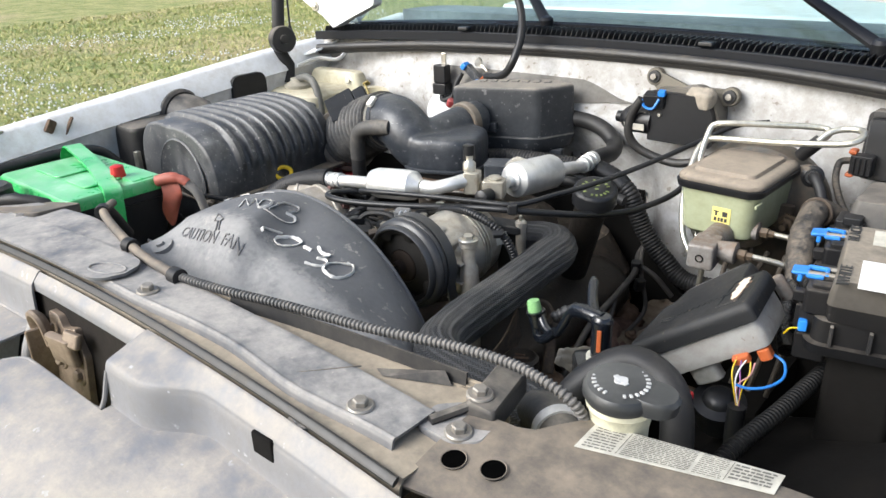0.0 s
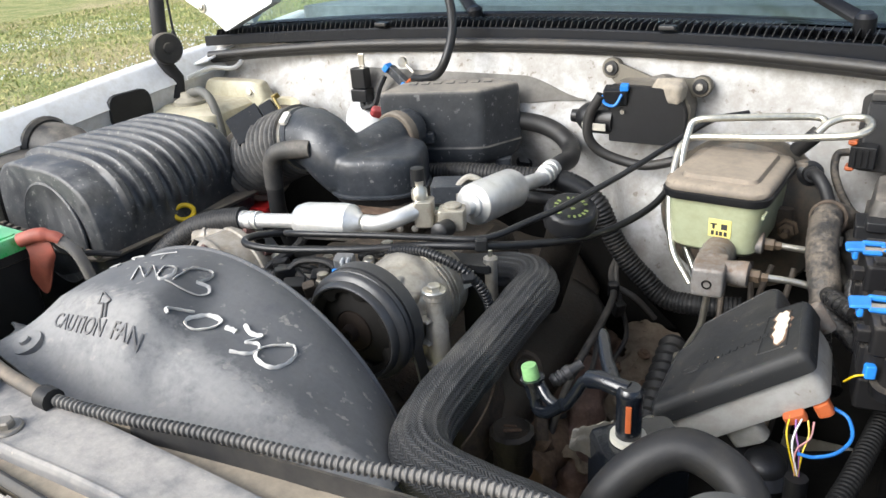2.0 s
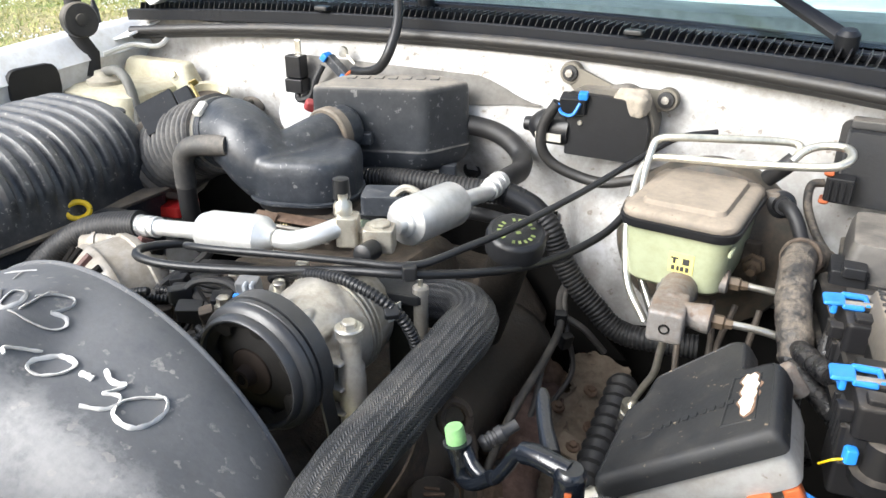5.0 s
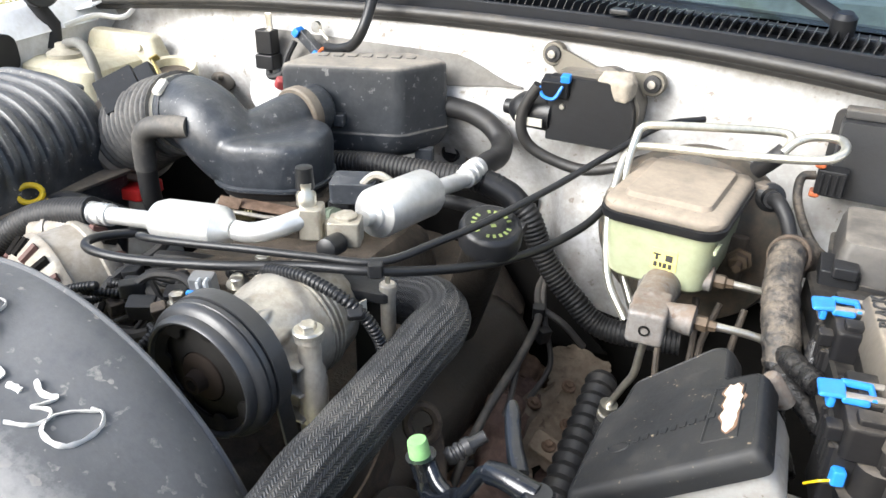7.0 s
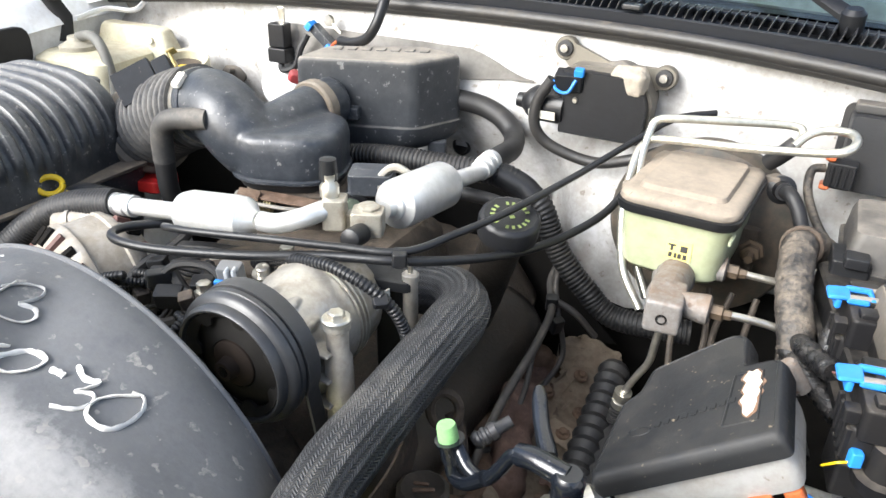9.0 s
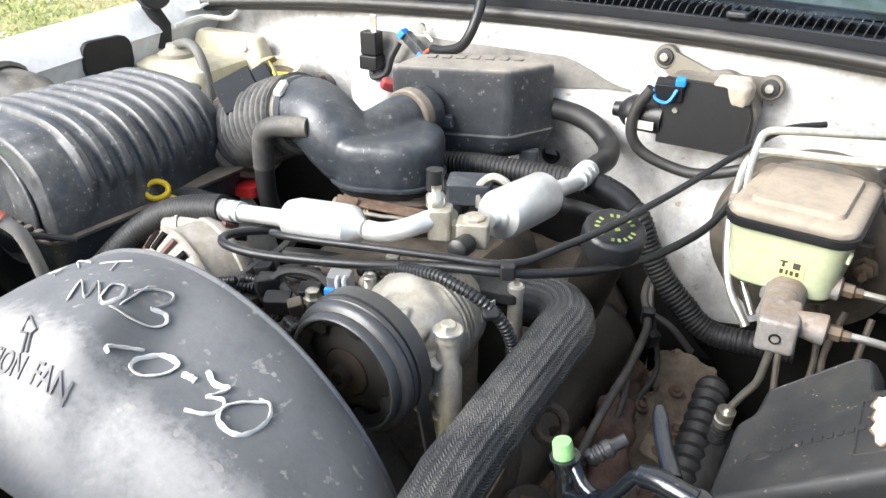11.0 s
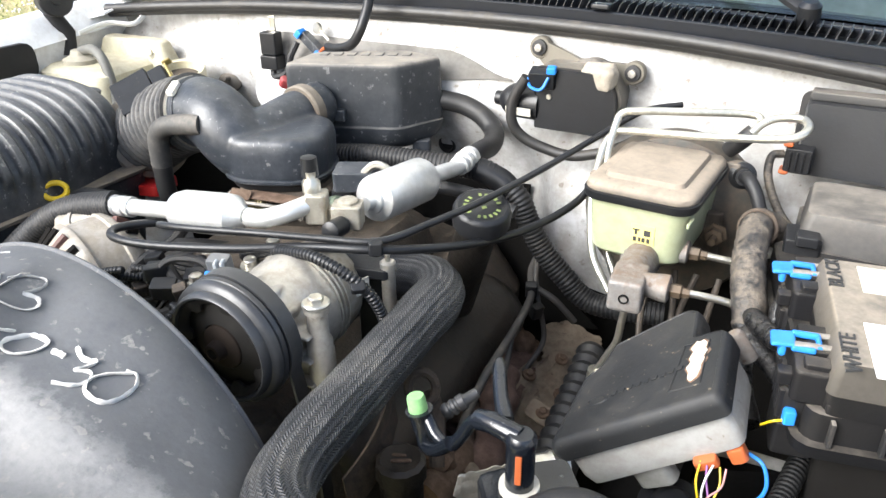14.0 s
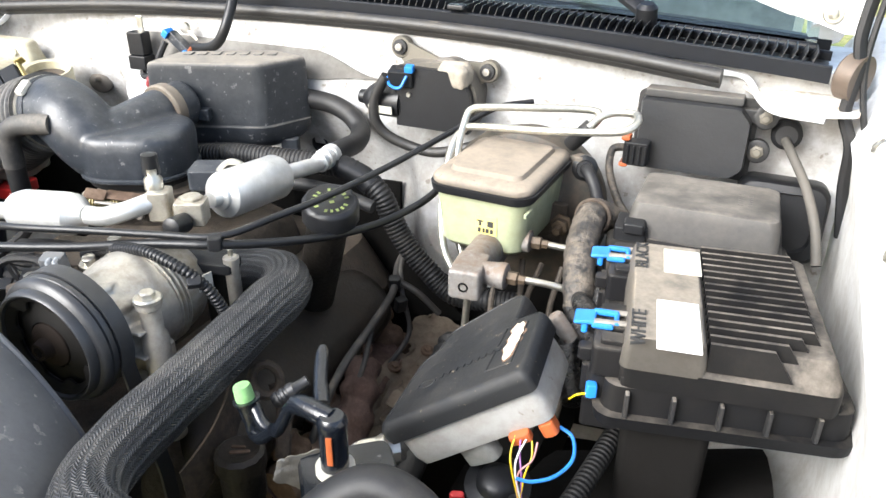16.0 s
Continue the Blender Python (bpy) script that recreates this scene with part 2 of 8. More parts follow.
HEADER = grimy("faded_grey_plastic", (0.17, 0.174, 0.188), 0.5, 0.75, col2=(0.14, 0.143, 0.155), spots=0.45, spot_size=70.0, up=0.85, spread=0.34, dustcol=(0.36, 0.325, 0.28), big=9.0, spot_col=(0.42, 0.42, 0.43), bump=0.25)
SUPPORT = grimy("dusty_black_steel", (0.045, 0.043, 0.042), 0.5, 0.75, up=0.7, dustcol=(0.25, 0.205, 0.155), big=11.0)
PLATE = grimy("dusty_grey_plate", (0.085, 0.09, 0.1), 0.5, 0.8, up=0.75, dustcol=(0.345, 0.325, 0.3), big=12.0, spots=0.3, spread=0.4, bump=0.25)
TROUGH = grimy("tan_dust", (0.1, 0.09, 0.075), 0.8, 0.95, up=0.5, dustcol=(0.37, 0.31, 0.23), big=10.0)
RUBBER = grimy("black_rubber", (0.013, 0.013, 0.014), 0.55, 0.3, up=0.75, spec=0.4, dustcol=(0.2, 0.18, 0.15))
OLD_RUBBER = grimy("dusty_rubber_seal", (0.022, 0.021, 0.02), 0.5, 0.45, up=0.7, dustcol=(0.13, 0.112, 0.09), big=16.0, spread=0.3)
ALU = grimy("cast_aluminium", (0.33, 0.315, 0.285), 0.45, 0.6, metal=0.55, col2=(0.2, 0.175, 0.14), bump=0.3, dustcol=(0.2, 0.165, 0.115), up=0.3)
SHELL = grimy("satin_compressor_aluminium", (0.48, 0.455, 0.41), 0.32, 0.42, metal=0.6, col2=(0.36, 0.33, 0.28), bump=0.3, dustcol=(0.16, 0.13, 0.095), up=0.3, spots=0.5, spot_col=(0.42, 0.4, 0.36), spot_size=60.0)
BRIGHT = grimy("bright_aluminium", (0.72, 0.72, 0.71), 0.42, 0.22, metal=0.7, col2=(0.6, 0.6, 0.58), dustcol=(0.3, 0.26, 0.2), bump=0.05)
STEEL = grimy("zinc_steel", (0.6, 0.58, 0.52), 0.32, 0.15, metal=0.9, col2=(0.45, 0.42, 0.36))
DULL_STEEL = grimy("dull_steel", (0.3, 0.28, 0.25), 0.5, 0.4, metal=0.6, dustcol=(0.22, 0.17, 0.12))
RUST = grimy("rusty_iron", (0.085, 0.055, 0.038), 0.85, 0.4, spec=0.2, col2=(0.14, 0.095, 0.07), bump=0.5, dustcol=(0.2, 0.155, 0.11), big=14)
GREASE = grimy("greasy_engine_iron", (0.026, 0.022, 0.018), 0.5, 0.75, dustcol=(0.125, 0.1, 0.078), bump=0.8, spec=0.3, big=18.0, spread=0.5)
OILY = grimy("oily_brown_black_steel", (0.011, 0.0095, 0.008), 0.42, 0.55, dustcol=(0.06, 0.045, 0.034), bump=0.5, spec=0.35, big=9.0, spread=0.5)
SHIELD = grimy("tan_dusty_heat_shield", (0.17, 0.14, 0.105), 0.85, 0.5, spec=0.2, dustcol=(0.25, 0.2, 0.155), col2=(0.08, 0.06, 0.045), spots=1.0, spot_size=60.0, big=16.0, spot_col=(0.05, 0.035, 0.03), bump=0.3)
# Near-black for the underbody, added gap sheets and recess fills.
DARK = grimy("dark_underbody_and_gaps", (0.008, 0.0075, 0.007), 0.9, 0.35, spec=0.1, dustcol=(0.03, 0.025, 0.02))
# The pale green top layer is dust plus painted sky sheen.
GREEN = grimy("green_battery_plastic", (0.02, 0.42, 0.1), 0.22, 0.6, col2=(0.02, 0.36, 0.085), coat=0.4, bump=0.04, dustcol=(0.4, 0.6, 0.45), up=0.9)
RED = grimy("red_plastic", (0.5, 0.02, 0.02), 0.4, 0.15)
FADED_RED = grimy("faded_red_rubber", (0.36, 0.09, 0.06), 0.6, 0.4)
ORANGE = grimy("orange_connector_plastic", (0.42, 0.1, 0.03), 0.45, 0.25)
BLUE = grimy("blue_connector_plastic", (0.02, 0.2, 0.62), 0.4, 0.15)
YELLOW = grimy("yellow_plastic", (0.72, 0.5, 0.01), 0.4, 0.1)
PALE_GREEN = grimy("pale_green_plastic", (0.25, 0.5, 0.2), 0.4, 0.1)
RESERVOIR = grimy("pale_green_translucent_plastic", (0.315, 0.34, 0.225), 0.4, 0.35, col2=(0.27, 0.29, 0.18), bump=0.04)
BOTTLE = grimy("yellowed_translucent_plastic", (0.47, 0.45, 0.33), 0.45, 0.7, col2=(0.38, 0.34, 0.23), dustcol=(0.36, 0.32, 0.25), spots=0.3, spot_col=(0.25, 0.2, 0.13), bump=0.08)
TAN_LID = grimy("dust_covered_lid", (0.07, 0.062, 0.054), 0.6, 0.95, up=0.5, dustcol=(0.27, 0.225, 0.175), spots=0.3, spot_col=(0.12, 0.1, 0.08))
TAN_BOX = grimy("dust_covered_grey_plastic", (0.007, 0.007, 0.0075), 0.5, 0.6, up=0.99, spec=0.18, dustcol=(0.24, 0.21, 0.175), big=13.0)
TAN_FUSE = grimy("dust_covered_grey_lid", (0.022, 0.022, 0.022), 0.55, 0.75, up=0.96, dustcol=(0.21, 0.188, 0.16))
LABEL = grimy("aged_paper_label", (0.52, 0.5, 0.43), 0.6, 0.35, bump=0.03)
WHITE_LABEL = grimy("white_paper_label", (0.8, 0.8, 0.78), 0.5, 0.1, bump=0.02)
YELLOW_LABEL = grimy("yellow_warning_label", (0.72, 0.62, 0.2), 0.45, 0.1, bump=0.02)
INK = grimy("black_ink", (0.03, 0.03, 0.03), 0.6, 0.05, bump=0.0)
PALE_INK = grimy("grey_label_print", (0.14, 0.135, 0.12), 0.7, 0.1, bump=0.0)
CHALK = grimy("white_paint_marker", (0.72, 0.7, 0.66), 0.7, 0.1, bump=0.1)

# ---- ground ----
def grass_material():
    m, nt, b = nodes_of("meadow")
    pos = nt.nodes.new("ShaderNodeNewGeometry").outputs["Position"]
    n1, n2, n3, n4 = noise_of(nt, pos, 0.3), noise_of(nt, pos, 2.2, 6.0, 0.7), noise_of(nt, pos, 16.0, 6.0, 0.75), noise_of(nt, pos, 60.0, 4.0, 0.7)
    c = mixer(nt, ramp01(nt, n2, 0.38, 0.62), (0.22, 0.27, 0.075), (0.45, 0.41, 0.17))
    c = mixer(nt, maths(nt, "MULTIPLY", ramp01(nt, n1, 0.5, 0.62), 0.8), c, (0.52, 0.41, 0.23))
    c = mixer(nt, maths(nt, "MULTIPLY", ramp01(nt, n3, 0.45, 0.62), 0.7), c, (0.13, 0.16, 0.045))
    c = mixer(nt, maths(nt, "MULTIPLY", ramp01(nt, n4, 0.52, 0.66), 0.55), c, (0.5, 0.47, 0.26))
    nt.links.new(c, b.inputs["Base Color"])
    b.inputs["Roughness"].default_value = 0.95
    bp = nt.nodes.new("ShaderNodeBump")
    bp.inputs["Strength"].default_value, bp.inputs["Distance"].default_value = 0.8, 0.03
    nt.links.new(maths(nt, "ADD", n3, n4), bp.inputs["Height"])
    nt.links.new(bp.outputs[0], b.inputs["Normal"])
    return m


def blade_material():
    m, nt, b = nodes_of("grass_blades")
    geo = nt.nodes.new("ShaderNodeNewGeometry")
    c = mixer(nt, geo.outputs["Random Per Island"], (0.2, 0.27, 0.065), (0.5, 0.45, 0.2))
    nt.links.new(c, b.inputs["Base Color"])
    b.inputs["Roughness"].default_value = 0.8
    return m


MEADOW, BLADES = grass_material(), blade_material()
PETALS = grimy("white_clover_petals", (0.8, 0.8, 0.78), 0.7, 0.05, bump=0.0)

g = Shape().sheet(lambda u, v: (-400 + 800 * u, -400 + 800 * v, 0.0), 40, 40)
single("ground", g, MEADOW, "short dry meadow grass with clover", "ground", kind="structure")

rng = random.Random(4)
blades, blooms = Shape(), Shape()
for i in range(60000):
    r = rng.random() ** 1.6
    x, y = -1.6 - 13 * r, -1.0 + 13.5 * rng.random()
    if y > 2.5 - 1.1 * x:
        continue
    h, a, w = rng.uniform(0.015, 0.05), rng.uniform(0, 6.28), rng.uniform(0.003, 0.007) * (1 + 1.5 * r)
    dx, dy, lx, ly = w * math.cos(a), w * math.sin(a), rng.uniform(-0.05, 0.05), rng.uniform(-0.05, 0.05)
    blades.add([(x - dx, y - dy, 0), (x + dx, y + dy, 0), (x + lx + dx * 0.2, y + ly + dy * 0.2, h), (x + lx - dx * 0.2, y + ly - dy * 0.2, h)], [(0, 1, 2, 3)])
for i in range(9000):
    x, y = -2.5 - 9.5 * rng.random() ** 1.2, -1.0 + 11 * rng.random()
    if noise.noise((x * 0.6, y * 0.6, 3.0)) < 0.02 or y > 1.5 - 0.9 * x:
        continue
    s, z = rng.uniform(0.006, 0.016), rng.uniform(0.03, 0.06)
    blooms.add([(x + s, y, z), (x, y + s, z), (x - s, y, z), (x, y - s, z), (x, y, z + s), (x, y, z - s)], [(0, 1, 4), (1, 2, 4), (2, 3, 4), (3, 0, 4), (1, 0, 5), (2, 1, 5), (3, 2, 5), (0, 3, 5)])
me = bpy.data.meshes.new("grass")
me.from_pydata(blades.v, [], blades.f)
me.materials.append(BLADES)
tagged(new("grass", me), "patchy green and straw-coloured grass beside the truck", "grass", kind="stuff")
me = bpy.data.meshes.new("clover_flowers")
me.from_pydata(blooms.v, [], blooms.f)
me.materials.append(PETALS)
tagged(new("clover_flowers", me), "tiny white clover flowers scattered in the grass", "flowers", kind="stuff")

# ---- truck body ----
truck = thing("truck_body", "white pickup truck body around an open, dusty engine bay", "truck body", (0, 0.6, 0.6))


def fender_top(y):
    return 1.058 + 0.094 * y - 0.012 * smooth(0.8, 1.2, y)


def firewall_y(x, z):
    y = 1.045
    left = smooth(-0.62, -0.5, x) * (1 - smooth(0.04, 0.26, x))
    low = 1.094 - 0.075 * smooth(-0.02, 0.16, x)
    y -= 0.028 * left * (1 - smooth(low - 0.03, low + 0.03, z))
    y += 0.055 * left * (1 - smooth(0.90, 1.04, z))
    right = smooth(0.17, 0.24, x)
    y -= 0.05 * right * (1 - smooth(0.90, 1.03, z)) * (1 - 0.5 * smooth(0.4, 0.6, x))
    y -= 0.045 * (1 - smooth(-0.62, -0.45, x)) * (1 - smooth(1.03, 1.1, z))
    y -= 0.010 * math.exp(-((x - 0.315 - 0.25 * (z - 0.95)) / 0.016) ** 2) * (1 - smooth(1.0, 1.06, z))
    for cx, cz, r, h in ((0.245, 0.925, 0.028, 0.012), (0.30, 0.99, 0.022, -0.010), (0.235, 1.015, 0.03, 0.006), (0.16, 0.90, 0.03, 0.010)):
        y += h * math.exp(-((x - cx) ** 2 + (z - cz) ** 2) / r ** 2)
    return y


fw = Shape().sheet(lambda u, v: (-0.83 + 1.68 * u, firewall_y(-0.83 + 1.68 * u, 0.45 + 0.705 * v), 0.45 + 0.705 * v), 130, 90, thick=-0.004)
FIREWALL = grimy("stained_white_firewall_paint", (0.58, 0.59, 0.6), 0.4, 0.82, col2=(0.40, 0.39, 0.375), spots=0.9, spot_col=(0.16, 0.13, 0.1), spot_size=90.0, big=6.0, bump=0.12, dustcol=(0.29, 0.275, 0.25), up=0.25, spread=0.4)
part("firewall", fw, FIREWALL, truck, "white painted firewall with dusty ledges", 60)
def ledge(u, v):
    x = -0.36 + 0.485 * u
    top = 1.113 - 0.038 * smooth(0.0, 0.125, x)
    low = 1.066 + 0.006 * smooth(-0.05, 0.125, x)
    z = low + (top - low) * v
    return (x, firewall_y(x, z) - 0.009, z)


part("firewall_ledge", Shape().sheet(ledge, 30, 6, thick=0.002), grimy("dust_grey_ledge", (0.15, 0.142, 0.13), 0.8, 0.6, up=0.3, dustcol=(0.12, 0.11, 0.095)), truck, "dust-grey sloping ledge across the firewall")
# pinch flange under the seal, and the cowl shelf behind it
part("cowl_flange", Shape().sheet(lambda u, v: (-0.83 + 1.68 * u, 1.045 + 0.2 * v, 1.153 + 0.004 * math.sin(3.14 * u)), 30, 2, thick=0.003), WHITE, truck)
FLAKED = grimy("flaking_white_paint", (0.7, 0.69, 0.66), 0.6, 0.5, col2=(0.5, 0.42, 0.3), spots=0.6, spot_col=(0.3, 0.22, 0.14), big=16.0, bump=0.4, dustcol=(0.5, 0.42, 0.32), up=0.3)
part("cowl_corner", prism(frame_at((0, 0, 1.124)), [(0.69, 1.06), (0.72, 0.99), (0.745, 0.948), (0.80, 0.932), (0.84, 0.95), (0.84, 1.18), (0.70, 1.18)], [(0, 1), (0.004, 1.0)], 0.01), FLAKED, truck, "bare dusty cowl corner with flaking paint")
part("corner_hem", Shape().tube(curve([(0.665, 1.03, 1.146), (0.70, 1.035, 1.14), (0.722, 0.985, 1.126), (0.745, 0.945, 1.122), (0.80, 0.93, 1.122)], 6), 0.0045, 8), WHITE, truck)
part("cowl_flange", Shape().sheet(lambda u, v: (-0.84 + 0.09 * u, 0.955 + 0.12 * v, 1.11 + 0.02 * u + 0.028 * v), 6, 4, thick=0.004), WHITE, truck)

seal = [(-0.775, 0.985, 1.132), (-0.6, 1.01, 1.146), (-0.35, 1.028, 1.161), (0.0, 1.036, 1.17), (0.3, 1.03, 1.168), (0.5, 1.012, 1.16), (0.672, 0.988, 1.149)]
line = even(curve(seal, 10), 0.012)
part("hood_seal", Shape().tube(line, 0.0098, 14).tube([p + Vector((0, 0.005, -0.010)) for p in line], 0.0075, 8), OLD_RUBBER, truck, "dust-caked black rubber hood seal")

# cowl grille of angled slats
def cowl_y(x):
    return 1.062 - 0.10 * (x / 0.8) ** 2 * 0.55


def cowl_z(x):
    return 1.199 - 0.022 * (x / 0.8) ** 2


grille = part("cowl_grille", Shape().sheet(lambda u, v: (-0.8 + 1.6 * u, cowl_y(-0.8 + 1.6 * u) - 0.004 + 0.17 * v, cowl_z(-0.8 + 1.6 * u) - 0.021 + 0.006 * v), 40, 3, thick=0.004), CLEAN_BLACK, truck, "black plastic cowl grille with angled slats")
COWL = grimy("navy_black_cowl_plastic", (0.006, 0.0075, 0.011), 0.4, 0.2, spec=0.3, up=0.9, dustcol=(0.1, 0.095, 0.09))
SLATS = grimy("weathered_slat_plastic", (0.03, 0.031, 0.034), 0.3, 0.4, up=0.6, dustcol=(0.16, 0.15, 0.14))
rail = Shape()
for dy, dz, w, h in ((0.0, -0.005, 0.006, 0.022), (0.064, 0.001, 0.005, 0.012), (0.135, 0.004, 0.012, 0.016)):
    rings = []
    for i in range(41):
        x = -0.8 + 1.6 * i / 40
        y, z = cowl_y(x) + dy, cowl_z(x) + dz
        rings.append([(x, y - w, z - h), (x, y + w, z - h), (x, y + w, z - 0.002), (x, y + w - 0.002, z), (x, y - w + 0.002, z), (x, y - w, z - 0.002)])
    rail.loft(rings)
part("rail", rail, COWL, grille)
slat = Shape().add([(-0.005, 0.004, -0.02), (-0.0032, 0.004, -0.02), (0.0062, 0.004, 0.007), (0.005, 0.004, 0.007), (-0.005, 0.060, -0.02), (-0.0032, 0.060, -0.02), (0.0062, 0.060, 0.007), (0.005, 0.060, 0.007)],
                   [(0, 1, 2, 3), (4, 7, 6, 5), (0, 4, 5, 1), (1, 5, 6, 2), (2, 6, 7, 3), (3, 7, 4, 0)]).mesh("slat", SLATS)
for i in range(124):
    x = -0.775 + 1.55 * i / 123
    o = part("slat", slat, SLATS, grille)
    o.matrix_basis = Matrix.Translation((x, cowl_y(x), cowl_z(x)))
for x in (-0.32, 0.262):
    part("clip", Shape().slab(frame_at((x, cowl_y(x) - 0.004, cowl_z(x) - 0.002)), 0.03, 0.02, 0.009), CLEAN_BLACK, grille)

# windshield, dashboard and roof line
glass, nt, b = nodes_of("tinted_windshield_glass")
b.inputs["Base Color"].default_value = (0.78, 0.93, 0.9, 1)
b.inputs["Roughness"].default_value, b.inputs["Transmission Weight"].default_value, b.inputs["IOR"].default_value = 0.02, 1.0, 1.5


def shield(u, v):
    x = -0.78 + 1.56 * u
    return (x, 1.185 - 0.09 * (x / 0.8) ** 2 + 0.62 * v, 1.195 - 0.01 * (x / 0.8) ** 2 + 0.47 * v)


w = part("windshield", Shape().sheet(shield, 24, 8, thick=0.005), glass, truck, "pale teal windshield glass", 60)
w.visible_shadow = False
part("dashboard", Shape().sheet(lambda u, v: (-0.75 + 1.5 * u, 1.3 + 0.5 * v, 1.2 - 0.05 * v * v), 8, 6, thick=0.05), grimy("grey_dashboard", (0.3, 0.31, 0.31), 0.7, 0.2), truck)
part("cab", Shape().slab(frame_at((0, 2.5, 0.45)), 1.56, 1.4, 0.72, 0.05, 0.02), WHITE, truck)
part("cab_roof", Shape().slab(frame_at((0, 2.6, 1.68)), 1.5, 1.5, 0.05, 0.08, 0.02), WHITE, truck)
part("cab_back", Shape().slab(frame_at((0, 3.2, 1.17)), 1.5, 0.04, 0.52, 0.01), WHITE, truck)
part("windshield_trim", Shape().tube([shield(i / 24, -0.02) for i in range(25)], 0.008, 8), RUBBER, truck)
for sx in (-1, 1):
    part("pillar", Shape().tube([(sx * 0.79, 1.13, 1.19), (sx * 0.74, 1.76, 1.67)], 0.025, 8), WHITE, truck)

# wipers
def wiper(pivot, tip, r=0.007):
    a, b2 = Vector(pivot), Vector(tip)
    s = Shape().tube([a, a.lerp(b2, 0.3) + Vector((0, 0, 0.012)), a.lerp(b2, 0.7) + Vector((0, 0, 0.01)), b2], [r * 1.9, r * 1.5, r, r * 0.7], 8, flat=0.6)
    arm = part("wiper_arm", s, CLEAN_BLACK, truck, "black wiper arm")
    part("pivot_cap", Shape().turn([(-0.02, 0.016), (0.008, 0.016), (0.014, 0.01)], a, (0, -0.2, 1), 16), CLEAN_BLACK, arm)
    return arm


wiper((-0.17, 1.17, 1.205), (-0.62, 1.5, 1.455))
wiper((0.545, 1.10, 1.205), (0.02, 1.42, 1.40))

# fenders with rolled edge, inner aprons
for sx in (-1, 1):
    def section(y, sx=sx):
        zt = fender_top(y)
        out = [(0.785, zt - 0.052), (0.79, zt - 0.044), (0.812, zt - 0.006), (0.82, zt), (0.86, zt - 0.002), (0.91, zt - 0.02), (0.95, zt - 0.07), (0.965, zt - 0.16), (0.97, zt - 0.5)]
        shift = 0.0 if sx < 0 else 0.052
        return [(sx * (x + shift), y, z) for x, z in out]

    rows = [section(-0.35 + 1.75 * i / 28) for i in range(29)]
    part("fender", Shape().sheet(lambda u, v, rows=rows: rows[round(u * 28)][round(v * 8)], 28, 8, thick=0.003 * -sx), WHITE, truck, "white painted front fender edge", 50)
    in_x = 0.788 if sx < 0 else 0.84

    def wall(u, v, sx=sx, in_x=in_x):
        y = -0.2 + 1.26 * u
        zt = fender_top(y) - 0.05
        z = zt - (zt - 0.5) * v
        return (sx * (in_x + 0.012 * smooth(0.0, 0.12, v) - 0.16 * smooth(0.45, 0.8, v)), y, z)

    part("apron", Shape().sheet(wall, 30, 16, thick=0.003 * sx), APRON, truck, "grey dusty inner fender apron", 60)
part("fender_clip", Shape().slab(frame_at((-0.801, 0.272, fender_top(0.27) - 0.022), 5, 55), 0.012, 0.028, 0.018, 0.004).slab(frame_at((-0.798, 0.30, fender_top(0.3) - 0.03), 5, 55), 0.010, 0.05, 0.004, 0.003, 0.001), RUST, truck, "rusty brown clip on the fender edge")
for y in (0.62, 0.86):
    bolt((0.855, y, fender_top(y) - 0.018), (-0.8, 0, 0.6), truck, STEEL, 0.006, 0.005)
m = Matrix.Translation((-0.796, 0.758, 1.062)) @ pose(0, 0, 0, 0, 90, 0)
part("access_cover", Shape().slab(m, 0.072, 0.105, 0.012, 0.022), RUBBER, truck, "black rubber access cover in the apron")
part("rubber_bump", Shape().slab(frame_at((-0.815, 0.155, fender_top(0.155) - 0.012), 12), 0.012, 0.05, 0.014, 0.004), DULL_STEEL, truck, "small rusty hood rest on the fender edge")

# hood raised on its hinges
HOOD = radians(62)


def hood_skin(u, v):
    """v from the rear edge up to the front edge; the hood stands open over the bay."""
    x, run = -0.775 + 1.55 * u, 1.08 * v
    lift = 0.05 * (1 - smooth(0.0, 0.14, min(u, 1 - u))) * (1 - smooth(0.0, 0.25, v))
    return (x, 1.02 - run * math.cos(HOOD) + 0.05 * math.sin(math.pi * u), 1.275 + run * math.sin(HOOD) + 0.025 * math.sin(math.pi * u) - lift)


